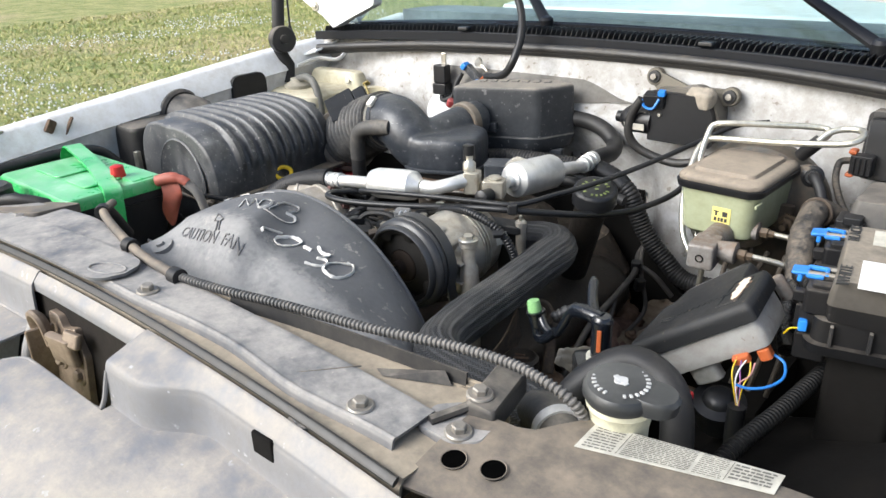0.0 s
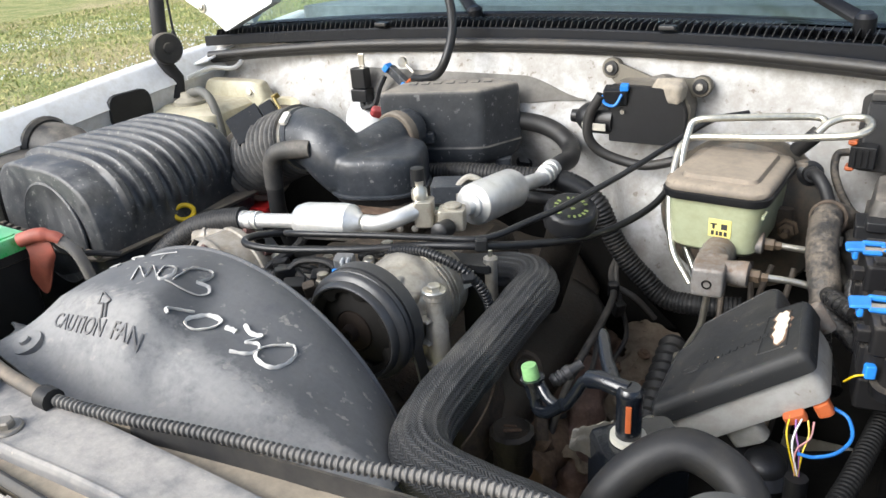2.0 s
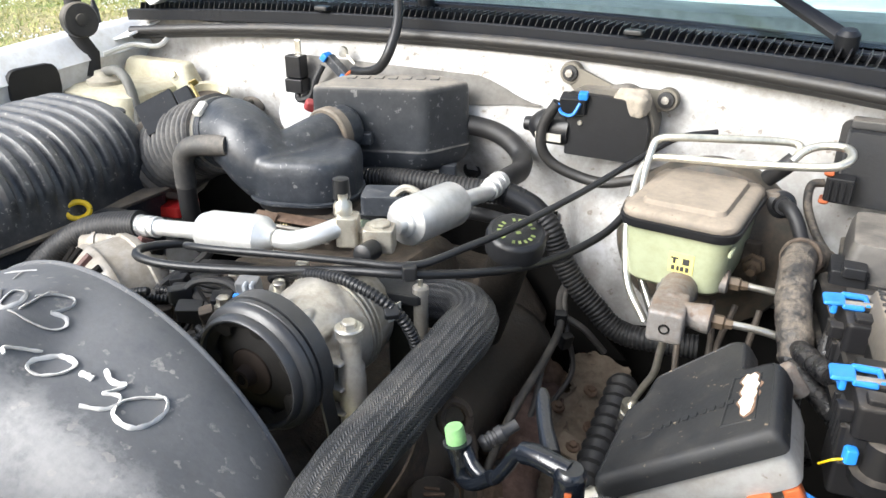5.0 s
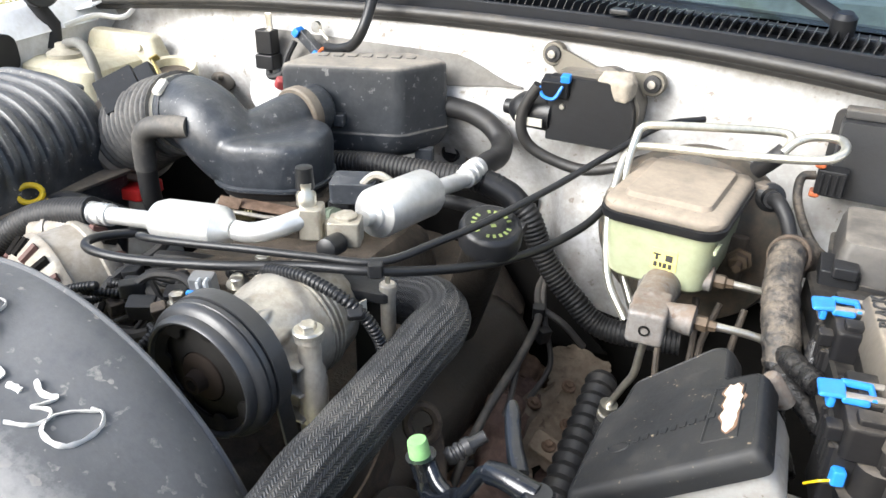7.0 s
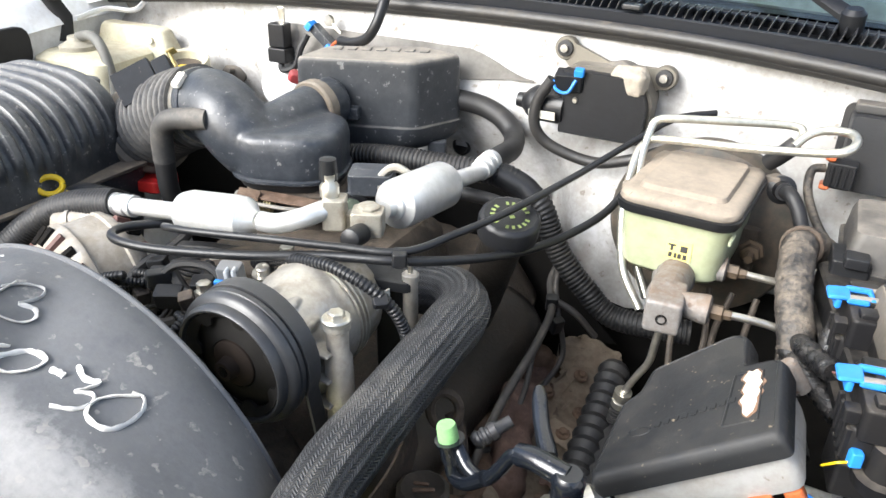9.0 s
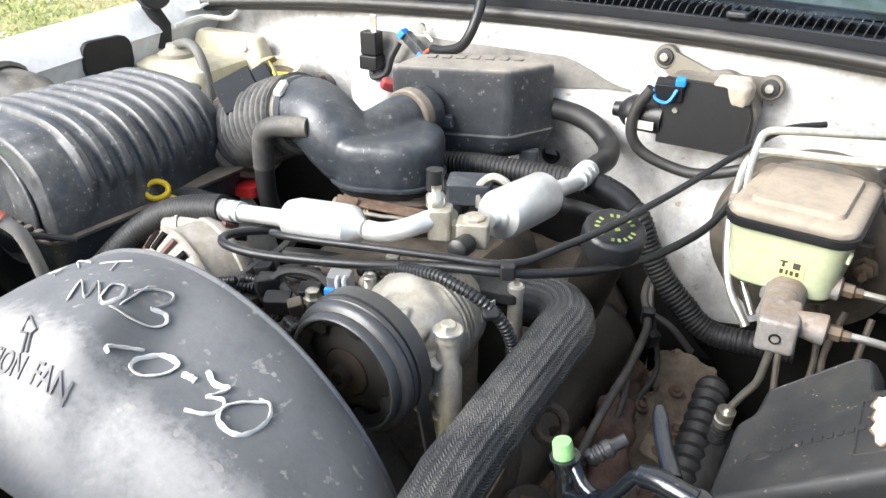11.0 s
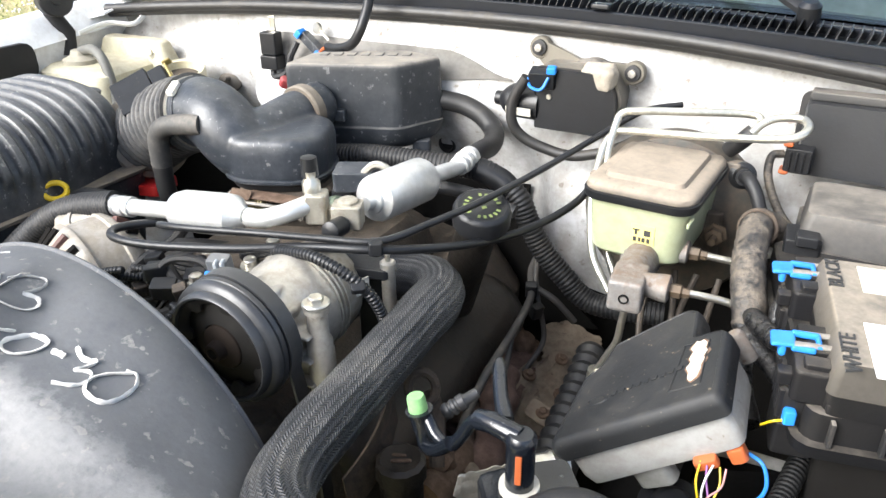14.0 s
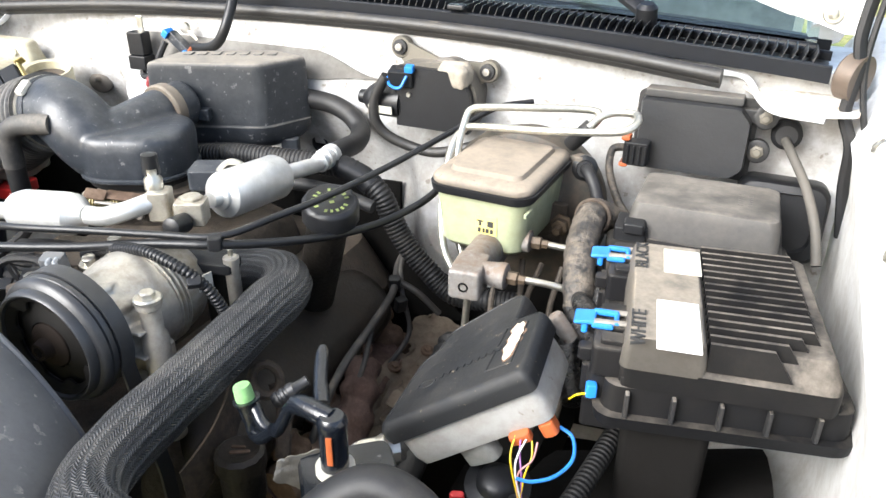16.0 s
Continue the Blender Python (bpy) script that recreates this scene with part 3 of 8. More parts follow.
hood = part("hood", Shape().sheet(hood_skin, 40, 20, thick=-0.004), WHITE, truck, "raised white hood seen from its underside", 60)
for x in (-0.5, -0.17, 0.17, 0.5):
    part("stiffener", Shape().tube([(x, 1.02 - 1.08 * v * math.cos(HOOD) - 0.0 + 0.02, 1.27 + 1.08 * v * math.sin(HOOD)) for v in (0.08, 0.5, 0.95)], 0.03, 8, flat=0.6), WHITE, hood)
for sx in (-1, 1):
    x = sx * 0.79 + (0.02 if sx > 0 else 0)
    w0, w1 = (0.742, 0.825) if sx > 0 else (-0.84, -0.57)
    brace = prism(Matrix.Translation((0, 1.0, 0)) @ pose(0, 0, 0, 90, 0, 0), [(w0, 1.232), (w0 + 0.03, 1.224), (w1 - 0.02, 1.213), (w1, 1.214), (w1, 1.34), (w0 - 0.05, 1.34), (w0 - 0.01, 1.25)] if sx > 0 else [(-0.84, 1.252), (-0.76, 1.212), (-0.725, 1.184), (-0.667, 1.208), (-0.57, 1.246), (-0.55, 1.33), (-0.84, 1.34)], [(-0.03, 1), (0, 1)], 0.006)
    corner = part("hood_corner", brace, WHITE, hood, "white hood corner bracket")
    bolt((sx * 0.786, 0.998, 1.237), (0, -1, 0.1), corner, STEEL, 0.007, 0.006)
    if sx > 0:
        part("slot", Shape().slab(frame_at((0.763, 0.9985, 1.24)), 0.02, 0.003, 0.014, 0.003), WHITE_LABEL, corner)
    hinge = part("hood_hinge", Shape().tube([(x, 0.885, 1.055), (x, 0.892, 1.10), (x, 0.868, 1.14), (x, 0.872, 1.2), (x, 0.885, 1.30), (x, 0.95, 1.42)], 0.016, 8, flat=0.45) if sx < 0 else
                 Shape().tube(curve([(0.855, 0.965, 0.96), (0.843, 0.965, 1.03), (0.838, 0.96, 1.085), (0.823, 0.965, 1.125), (0.826, 0.965, 1.18), (0.82, 0.97, 1.225), (0.83, 0.98, 1.32)], 6), 0.0085, 8, flat=0.8).tube(curve([(0.868, 0.96, 1.0), (0.862, 0.96, 1.06), (0.84, 0.965, 1.14), (0.832, 0.97, 1.2), (0.84, 0.98, 1.3)], 6), 0.004, 6), RUBBER, truck, "dark steel hood hinge arm")
    c = (x - sx * 0.012, 0.872, 1.168) if sx < 0 else (0.822, 0.975, 1.168)
    k = 1.0 if sx < 0 else 0.85
    part("hinge_spring", Shape().turn([(-0.012, 0.034 * k), (0.008, 0.034 * k), (0.011, 0.031 * k), (0.011, 0.012), (0.015, 0.011), (0.016, 0.004)], c, (-sx, -0.25, 0.1) if sx < 0 else (-1, 0.62, 0.1), 28), DUSTY_BLACK if sx < 0 else grimy("brown_hinge_steel", (0.12, 0.09, 0.07), 0.5, 0.4, metal=0.4), hinge, "round coiled hinge spring")
part("antenna", Shape().tube([(-0.93, 1.02, 1.12), (-0.935, 1.03, 1.6)], 0.003, 6).turn([(0, 0.012), (0.05, 0.009), (0.07, 0.004)], (-0.93, 1.02, 1.11), (0, 0, 1), 12), CLEAN_BLACK, truck)
# drain channel at the left rear corner
part("cowl_bracket", Shape().tube(curve([(-0.765, 0.90, 1.098), (-0.74, 0.95, 1.112), (-0.70, 0.985, 1.108), (-0.69, 1.02, 1.135)], 5), 0.008, 6, flat=0.5), WHITE, truck)

# under the engine: dark floor, rails and liners added to close the bay
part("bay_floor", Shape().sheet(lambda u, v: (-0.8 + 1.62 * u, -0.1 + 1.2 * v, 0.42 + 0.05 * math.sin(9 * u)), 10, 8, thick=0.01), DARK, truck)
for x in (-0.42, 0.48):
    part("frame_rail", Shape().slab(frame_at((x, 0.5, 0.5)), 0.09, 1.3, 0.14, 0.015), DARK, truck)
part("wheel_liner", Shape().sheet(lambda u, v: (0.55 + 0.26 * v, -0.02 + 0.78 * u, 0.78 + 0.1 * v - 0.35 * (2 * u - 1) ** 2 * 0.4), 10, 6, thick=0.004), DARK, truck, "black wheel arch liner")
# Two added dark sheets stand in for the shade low on the firewall.
part("insulation", Shape().sheet(lambda u, v: (0.16 + 0.68 * u, firewall_y(0.16 + 0.68 * u, 0.5 + 0.33 * v) - 0.012 - 0.004 * noise.noise((9 * u, 9 * v, 0)), 0.5 + (0.265 + 0.02 * math.sin(19 * u) + 0.08 * smooth(0.3, 0.6, u)) * v), 24, 12, thick=0.006), DARK, truck, "dark sheet added to shade the low firewall")
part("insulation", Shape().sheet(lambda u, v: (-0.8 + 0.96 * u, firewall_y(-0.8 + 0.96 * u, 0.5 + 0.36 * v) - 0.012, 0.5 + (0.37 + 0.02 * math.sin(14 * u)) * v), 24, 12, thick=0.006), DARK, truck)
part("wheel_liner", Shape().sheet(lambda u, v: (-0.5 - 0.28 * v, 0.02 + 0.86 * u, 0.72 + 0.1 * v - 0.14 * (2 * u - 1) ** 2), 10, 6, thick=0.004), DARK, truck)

# front wheels that carry it
TYRE = grimy("worn_tyre_rubber", (0.02, 0.02, 0.02), 0.8, 0.4)
for x in (-0.79, 0.83):
    wheel = part("wheel", Shape().turn([(-0.11, 0.2), (-0.12, 0.24), (-0.11, 0.34), (-0.08, 0.365), (0.08, 0.365), (0.11, 0.34), (0.12, 0.24), (0.11, 0.2)], (x, 0.36, 0.365), (1, 0, 0), 40), TYRE, truck, "black tyre under the fender")
    part("rim", Shape().turn([(-0.1, 0.2), (-0.08, 0.12), (0.08, 0.12), (0.1, 0.2)], (x, 0.36, 0.365), (1, 0, 0), 28), DULL_STEEL, wheel)

# ---- radiator support and front header ----
def sup_z(x):
    return 1.043 - 0.115 * x * x


support = thing("radiator_support", "dusty black steel radiator support across the front", "radiator support", (0, 0.05, 0.9))


def bed_rear(x):
    """The bed's rear edge, under the conduit."""
    return max(0.040, 0.030 + 0.19 * x)


def bed(u, v):
    """The pressed bed of the support: front flange, groove, trough and rear wall."""
    x = -0.80 + 1.27 * u
    prof = [(-0.036, -0.06), (-0.035, -0.03), (-0.033, -0.018), (-0.028, -0.011), (-0.014, -0.012), (0.012, -0.013), (0.05, -0.014), (0.085, -0.014), (0.098, -0.014), (0.101, -0.010), (0.103, 0.004), (0.106, 0.005), (0.108, 0.0), (0.109, -0.05)]
    k = v * (len(prof) - 1)
    i = min(int(k), len(prof) - 2)
    t = k - i
    y, z = (prof[i][j] + (prof[i + 1][j] - prof[i][j]) * t for j in (0, 1))
    rear = bed_rear(x)
    if y > 0.03:
        y = 0.03 + (y - 0.03) * (rear - 0.03) / 0.076
    return (x, y, sup_z(x) + z - 0.012 * (y > rear - 0.006))


def plate_rear(x):
    return 0.102 - 0.056 * smooth(-0.32, 0.0, x) + 0.004 * smooth(0.15, 0.42, x)


def plate(u, v):
    """The long cover plate: a rolled front edge, a flat, a dropped rear edge."""
    x = -0.66 + 1.10 * u
    wave = 0.010 * smooth(0.02, 0.2, x) - 0.010 * smooth(0.2, 0.34, x)
    y0 = -0.022 + wave + 0.012 * smooth(0.3, 0.45, x)
    y1 = plate_rear(x)
    prof = [(0.0, -0.013), (0.02, -0.006), (0.05, -0.002), (0.09, -0.001), (0.13, -0.002), (0.5, -0.003), (0.9, -0.003), (0.97, -0.004), (1.0, -0.013)]
    k = v * (len(prof) - 1)
    i = min(int(k), len(prof) - 2)
    t = k - i
    a, z = (prof[i][j] + (prof[i + 1][j] - prof[i][j]) * t for j in (0, 1))
    return (x, y0 + (y1 - y0) * a, sup_z(x) + z)


part("bed", Shape().sheet(bed, 60, 52, thick=0.003), TROUGH, support, "pressed steel bed filled with tan dust", 50)
part("cover_plate", Shape().sheet(plate, 90, 36, thick=0.003), PLATE, support, "long black cover plate greyed with dust", 45)
for x0, x1 in ((0.30, 0.345), (-0.13, -0.10)):
    part("seam", Shape().tube([(x0 + (x1 - x0) * t, -0.004 + 0.058 * t, sup_z(x0 + (x1 - x0) * t) - 0.0033) for t in (0.04, 0.5, 0.94)], 0.0009, 6), SUPPORT, support)
rail_line = [(x, -0.0345 - 0.006 * (x / 0.8) ** 2, sup_z(x) - 0.009) for x in [-0.8 + 1.27 * i / 40 for i in range(41)]]
part("front_lip", Shape().tube(rail_line, 0.005, 8, flat=0.6), OLD_RUBBER, support, "dusty black rubber lip along the front edge")
part("rear_wall", Shape().sheet(lambda u, v: (0.13 + 0.30 * u, bed_rear(0.13 + 0.30 * u) - 0.008 + 0.003 * v, sup_z(0.13 + 0.30 * u) - 0.016 + 0.017 * v), 20, 3, thick=0.003), DUSTY_BLACK, support, "dark upright wall behind the dusty trough")
# Black wedge put where a triangular shadow falls on the bed.
part("shadow_wedge", Shape().add([(0.345, 0.068, sup_z(0.35) - 0.013), (0.41, 0.098, sup_z(0.41) - 0.001), (0.42, 0.096, sup_z(0.42) - 0.013), (0.36, 0.062, sup_z(0.36) - 0.013), (0.40, 0.104, sup_z(0.41) - 0.013)], [(0, 1, 4), (0, 3, 1), (1, 3, 2), (1, 2, 4)]), DUSTY_BLACK, support)
part("bracket", Shape().molded(frame_at((0.463, 0.105, sup_z(0.47) - 0.018), 12, 0, 10), [(0, 0.036, 0.085, 0.004), (0.020, 0.032, 0.078, 0.004), (0.024, 0.026, 0.072, 0.004)]), DUSTY_BLACK, support, "black upper radiator bracket")
part("bracket", prism(frame_at((0, 0, 1.005)), [(0.436, 0.026), (0.428, 0.060), (0.448, 0.080), (0.495, 0.070), (0.498, 0.040), (0.476, 0.025)], [(0, 1.0), (0.006, 1.0), (0.0085, 0.95)], 0.006), PLATE, support)
part("bracket_strap", Shape().tube([(0.445, 0.035, 1.0165), (0.462, 0.07, 1.019)], 0.005, 8), DUSTY_BLACK, support)
for x, y, dz in ((0.387, 0.006, 0.001), (0.474, 0.040, 0.0005), (0.041, -0.002, 0.002), (0.463, 0.085, 0.009), (-0.40, 0.03, 0.001)):
    bolt((x, y, sup_z(x) + dz - 0.003), (0.08, 0, 1), support, DULL_STEEL, 0.0075, 0.008)
part("end_tab", Shape().sheet(lambda u, v: (-0.44 + 0.425 * u, -0.002 + 0.003 * u + 0.034 * (2 * v - 1) * math.sqrt(max(0.0, 1 - max(0.0, (u - 0.92) / 0.08) ** 2)), sup_z(-0.44 + 0.425 * u) + 0.0045), 60, 8, thick=0.004), PLATE, support, "pale dusty plate with a rounded end")
ring = [(-0.047 + 0.026 * math.cos(a) - 0.004 * math.sin(a), -0.005 + 0.008 * math.cos(a) + 0.013 * math.sin(a), sup_z(0) + 0.0042) for a in [2 * math.pi * i / 24 for i in range(25)]]
part("boss", Shape().tube(ring, 0.0018, 8), PLATE, support, "raised oval boss")
# right end with the label
def end_z(x, v):
    return 1.000 - 0.02 * (x - 0.5) + 0.014 * v + 0.004 * math.sin(3.14 * v)


def end_depth(u):
    """How far the end panel reaches back; it is cut away before the radiator hose."""
    return 0.112 + 0.053 * smooth(0.14, 0.27, u) - 0.03 * u


end = part("end_panel", Shape().sheet(lambda u, v: (0.465 + 0.35 * u, -0.03 + 0.06 * u + end_depth(u) * v, end_z(0.465 + 0.35 * u, v) - 0.05 * smooth(0.93, 1.0, v)), 24, 16, thick=0.004), SUPPORT, support, "dusty sloping end of the support", 60)


def label_point(x, y):
    u = (x - 0.465) / 0.35
    v = (y + 0.03 - 0.06 * u) / end_depth(u)
    return Vector((x, y, end_z(x, v)))


HOLE = grimy("unlit_hole", (0.002, 0.002, 0.002), 0.95, 0.02, spec=0.0, dustcol=(0.004, 0.003, 0.003))
for x, y in ((0.490, 0.013), (0.524, 0.023)):
    p = label_point(x, y) + Vector((0, 0, 0.0012))
    # Black disc laid on the panel paints the unlit hole; nothing is cut.
    part("drain_hole", Shape().turn([(-0.006, 0.0105), (0.0006, 0.0105), (0.0008, 0.0)], p, (0.02, -0.1, 1), 24), HOLE, support)
    part("hole_rim", Shape().turn([(0.0, 0.0118), (0.0010, 0.0114), (0.0006, 0.0106)], p, (0.02, -0.1, 1), 24, (False, False)), SUPPORT, support)
lab = part("label", Shape().sheet(lambda u, v: label_point(0.562 + 0.15 * u, 0.086 + 0.045 * u + 0.038 * v * (1 - 0.3 * u)) + Vector((0, 0, 0.0012)), 16, 4, thick=0.0005), LABEL, support, "torn aged emission label with small print")
bars = Shape()
rr = random.Random(3)


def on_label(u, v):
    return label_point(0.562 + 0.15 * u, 0.086 + 0.045 * u + 0.038 * v * (1 - 0.3 * u)) + Vector((0, 0, 0.0018))


for lo, hi, rows, tall in ((0.03, 0.19, 9, 0.042), (0.23, 0.58, 13, 0.03), (0.60, 0.74, 11, 0.03), (0.77, 0.97, 5, 0.08)):
    for k in range(rows):
        v = 0.08 + 0.84 * k / (rows - 1) if rows > 5 else 0.2 + 0.6 * k / (rows - 1)
        u = lo
        while u < hi - 0.01:
            w = min(rr.uniform(0.012, 0.05), hi - u)
            bars.sheet(lambda a, c, u=u, v=v, w=w, tall=tall: on_label(u + w * a, v + tall * c), 1, 1)
            u += w + 0.007
for u in (0.212, 0.755):
    bars.sheet(lambda a, c, u=u: on_label(u + 0.004 * a, 0.06 + 0.88 * c), 1, 4)
part("print", bars, PALE_INK, lab)

# plastic header panel in front
header = thing("header_panel", "faded grey plastic header panel dusted brown, with a latch opening", "header panel", (0, -0.1, 0.85))


def hdr_step(x):
    """Where the step's upper edge runs."""
    a = abs(x - 0.0)
    return -0.052 - 0.012 * (x / 0.8) ** 2 - 0.037 * (1 - smooth(0.155, 0.235, a)) * (x > 0)


def hdr_ledge(u, v):
    x = -0.85 + 1.7 * u
    yb, yf = -0.0395 - 0.006 * (x / 0.8) ** 2, hdr_step(x)
    prof = [(0.0, -0.018), (0.08, -0.018), (0.9, -0.031), (0.97, -0.0325), (1.0, -0.0355), (1.01, -0.040), (1.03, -0.080), (1.045, -0.087), (1.075, -0.089)]
    k = v * (len(prof) - 1)
    i = min(int(k), len(prof) - 2)
    t = k - i
    a, z = (prof[i][j] + (prof[i + 1][j] - prof[i][j]) * t for j in (0, 1))
    y = yb + (yf - yb) * a if a <= 1 else yf - (a - 1) * 0.12
    return (x, y, sup_z(x) + z)


def hdr_deck(x, v):
    y0 = hdr_step(x) - 0.005
    return (x, y0 + (-0.46 - y0) * v, sup_z(x) - 0.088 - 0.025 * v - 0.12 * v * v + 0.004 * math.sin(6 * x + 9 * v))


for lo, hi in ((-0.85, -0.168), (0.1, 0.85)):
    part("ledge", Shape().sheet(lambda u, v, lo=lo, hi=hi: hdr_ledge((lo + (hi - lo) * u + 0.85) / 1.7, v), 48, 28, thick=0.003), HEADER, header, "", 40)
    part("deck", Shape().sheet(lambda u, v, lo=lo, hi=hi: hdr_deck(lo + (hi - lo) * u, v), 30, 14, thick=0.003), HEADER, header, "", 60)
part("deck", Shape().sheet(lambda u, v: (lambda x, q: (x, -0.107 - 1.15 * max(0, -0.09 - x) + (-0.46 + 0.107 + 1.15 * max(0, -0.09 - x)) * v, q[2]))(-0.168 + 0.268 * u, hdr_deck(-0.168 + 0.268 * u, 0.06 + 0.94 * v)), 14, 14, thick=0.003), HEADER, header, "", 60)
part("rim", Shape().tube(curve([(-0.165, -0.2, 0.935), (-0.125, -0.15, 0.949), (-0.095, -0.112, 0.953), (-0.05, -0.107, 0.954), (0.075, -0.106, 0.953), (0.095, -0.102, 0.962), (0.1, -0.092, 1.0)], 6), 0.0028, 8), HEADER, header)
# Dark flush block stands in for the shaded recess of the notch.
part("socket", Shape().slab(frame_at((0.321, hdr_step(0.321) - 0.0005, 0.9735), 0), 0.030, 0.012, 0.0255, 0.002), DARK, header, "dark block for a shaded square socket in the step")
bolt((0.345, -0.030, sup_z(0.345) - 0.020), (0, 0, 1), header, HEADER, 0.008, 0.006)

# hood latch in its opening
latch = thing("hood_latch", "rusty dust-covered hood latch in the header opening", "latch", (-0.03, -0.05, 0.93))
RUSTY = grimy("brown_dusty_steel", (0.22, 0.17, 0.125), 0.6, 0.5, metal=0.2, col2=(0.13, 0.09, 0.06), bump=0.4, dustcol=(0.3, 0.24, 0.18))
part("lip_strip", Shape().sheet(lambda u, v: (-0.17 + 0.272 * u, -0.0395 - 0.010 * min(1, v / 0.7), sup_z(-0.17 + 0.272 * u) - 0.018 - 0.010 * min(1, v / 0.7) - 0.012 * max(0, v - 0.7) / 0.3), 16, 6, thick=0.002), HEADER, header)
# Back plate is near-black to paint the unlit hole behind the latch.
part("back_plate", Shape().sheet(lambda u, v: (-0.18 + 0.29 * u, -0.042 - 0.012 * v, 0.998 - 0.16 * v), 6, 4, thick=0.004), grimy("blackened_latch_opening", (0.012, 0.0095, 0.008), 0.8, 0.25, spec=0.2, dustcol=(0.045, 0.035, 0.028)), latch)
part("latch_plate", prism(Matrix.Translation((-0.09, -0.056, 0.935)) @ pose(0, 0, 0, 84, 0, 0), [(-0.042, -0.055), (0.05, -0.06), (0.05, 0.012), (0.034, 0.03), (0.03, 0.045), (0.0, 0.036), (-0.012, 0.05), (-0.04, 0.05)], [(-0.004, 1), (0.004, 1), (0.005, 0.97)], 0.005), RUSTY, latch)
part("side_plate", Shape().slab(frame_at((-0.13, -0.07, 0.88), 80, 4), 0.04, 0.006, 0.09, 0.006), RUSTY, latch)
part("hook", Shape().tube(curve([(-0.135, -0.066, 0.93), (-0.138, -0.072, 0.97), (-0.128, -0.074, 0.988), (-0.112, -0.072, 0.98), (-0.105, -0.07, 0.95)], 6), 0.009, 8, flat=0.6), RUSTY, latch)
part("striker_guide", Shape().slab(frame_at((-0.07, -0.068, 0.935), 8, 8), 0.05, 0.012, 0.04, 0.006).slab(frame_at((-0.045, -0.07, 0.965), 8, -20), 0.03, 0.010, 0.02, 0.004), RUSTY, latch)
bolt((-0.058, -0.062, 0.918), (0, -1, 0.2), latch, RUSTY, 0.008, 0.008)
bolt((-0.105, -0.062, 0.925), (0, -1, 0.2), latch, RUSTY, 0.008, 0.008)
part("release_cable", Shape().tube(curve([(-0.16, -0.06, 0.97), (-0.15, -0.085, 0.93), (-0.14, -0.10, 0.88), (-0.13, -0.11, 0.80)], 6), 0.009, 10), PLATE, latch)

# ---- fan shroud ----
RIM_Y = 0.302
AX, AZ, AR = -0.045, 0.785, 0.270


def front_y(x):
    """The shroud's front edge, beside the conduit."""
    return 0.054 + 0.085 * smooth(0.0, -0.4, x) + 0.054 * smooth(0.10, 0.42, x)


def shroud(u, v):
    """u runs across the truck, v from the support to the rear rim."""
    fx = -0.29 + 0.62 * u
    fz = sup_z(fx) - 0.010
    ang = radians(-78 + 150 * u)
    rx, rz = AX + AR * math.sin(ang), AZ + AR * math.cos(ang)
    a, c = Vector((fx, front_y(fx) + 0.05 * smooth(0.3, 0.0, u), fz - 0.055 * smooth(0.32, 0.0, u))), Vector((rx, RIM_Y, rz))
    k = math.sin(math.pi * min(1, max(0, u))) ** 0.5
    crest = a.lerp(c, 0.42) + Vector((0.01, 0, 0.025 * k - 0.008 * smooth(0.55, 0.75, u)))
    if v < 0.42:
        t = v / 0.42
        p = a.lerp(crest, t) + Vector((0, 0.002, -0.004 * k)) * math.sin(math.pi * t)
    else:
        t = (v - 0.42) / 0.58
        p = crest.lerp(c, t) + Vector((0, 0.006, 0.009 * k)) * math.sin(math.pi * t)
    # the front face falls away under the conduit, and the crown falls off towards the hose
    p.z -= 0.036 * smooth(0.22, 0.42, u) * (1 - smooth(0.0, 0.40, v))
    p.z -= 0.030 * smooth(0.52, 0.60, u) * (1 - 0.6 * smooth(0.82, 1.0, u)) * smooth(0.05, 0.3, v) * (1 - smooth(0.55, 1.0, v))
    p.y += 0.022 * smooth(0.22, 0.42, u) * (1 - smooth(0.0, 0.30, v))
    return p


fan_shroud = thing("fan_shroud", "dusty dark grey plastic fan shroud with white hand-painted marks", "fan shroud", (-0.04, 0.2, 0.9))
part("cover", Shape().sheet(shroud, 80, 50, thick=0.003), SHROUD, fan_shroud, "", 65)
part("rim", Shape().tube([shroud(i / 60, 1.0) for i in range(61)], 0.0035, 8), SHROUD, fan_shroud)
part("lower_ring", Shape().sheet(lambda u, v: (AX + AR * math.sin(radians(72 + 216 * u)), RIM_Y - 0.10 * v, AZ + AR * math.cos(radians(72 + 216 * u))), 40, 2, thick=0.003), SHROUD, fan_shroud)
for u, v in ((0.30, 0.12),):
    part("screw_boss", Shape().turn([(-0.006, 0.017), (0.003, 0.016), (0.004, 0.006), (0.008, 0.005)], shroud(u, v), (0, -0.35, 1), 20), SHROUD, fan_shroud)


def on_shroud(u, v, lift=0.0):
    p = shroud(u, v)
    n = (shroud(u + 0.01, v) - p).cross(shroud(u, v + 0.01) - p).normalized()
    return p + n * lift


def words_on_shroud(text, u0, v0, size, slant=0.0, lean=0.0):
    return letters(text, size, lambda x, y, h: on_shroud(u0 + x / 0.62 - lean * y, v0 + y / 0.22 + slant * x, 0.0007 + h), 0.0005)


# Own grey stands in for the relief shading of the moulded letters.
MOULDED = grimy("shadowed_moulding", (0.1, 0.103, 0.11), 0.6, 0.45)
part("lettering", words_on_shroud("CAUTION  FAN", 0.443, 0.300, 0.0192, slant=0.26), MOULDED, fan_shroud, "raised words moulded into the shroud")
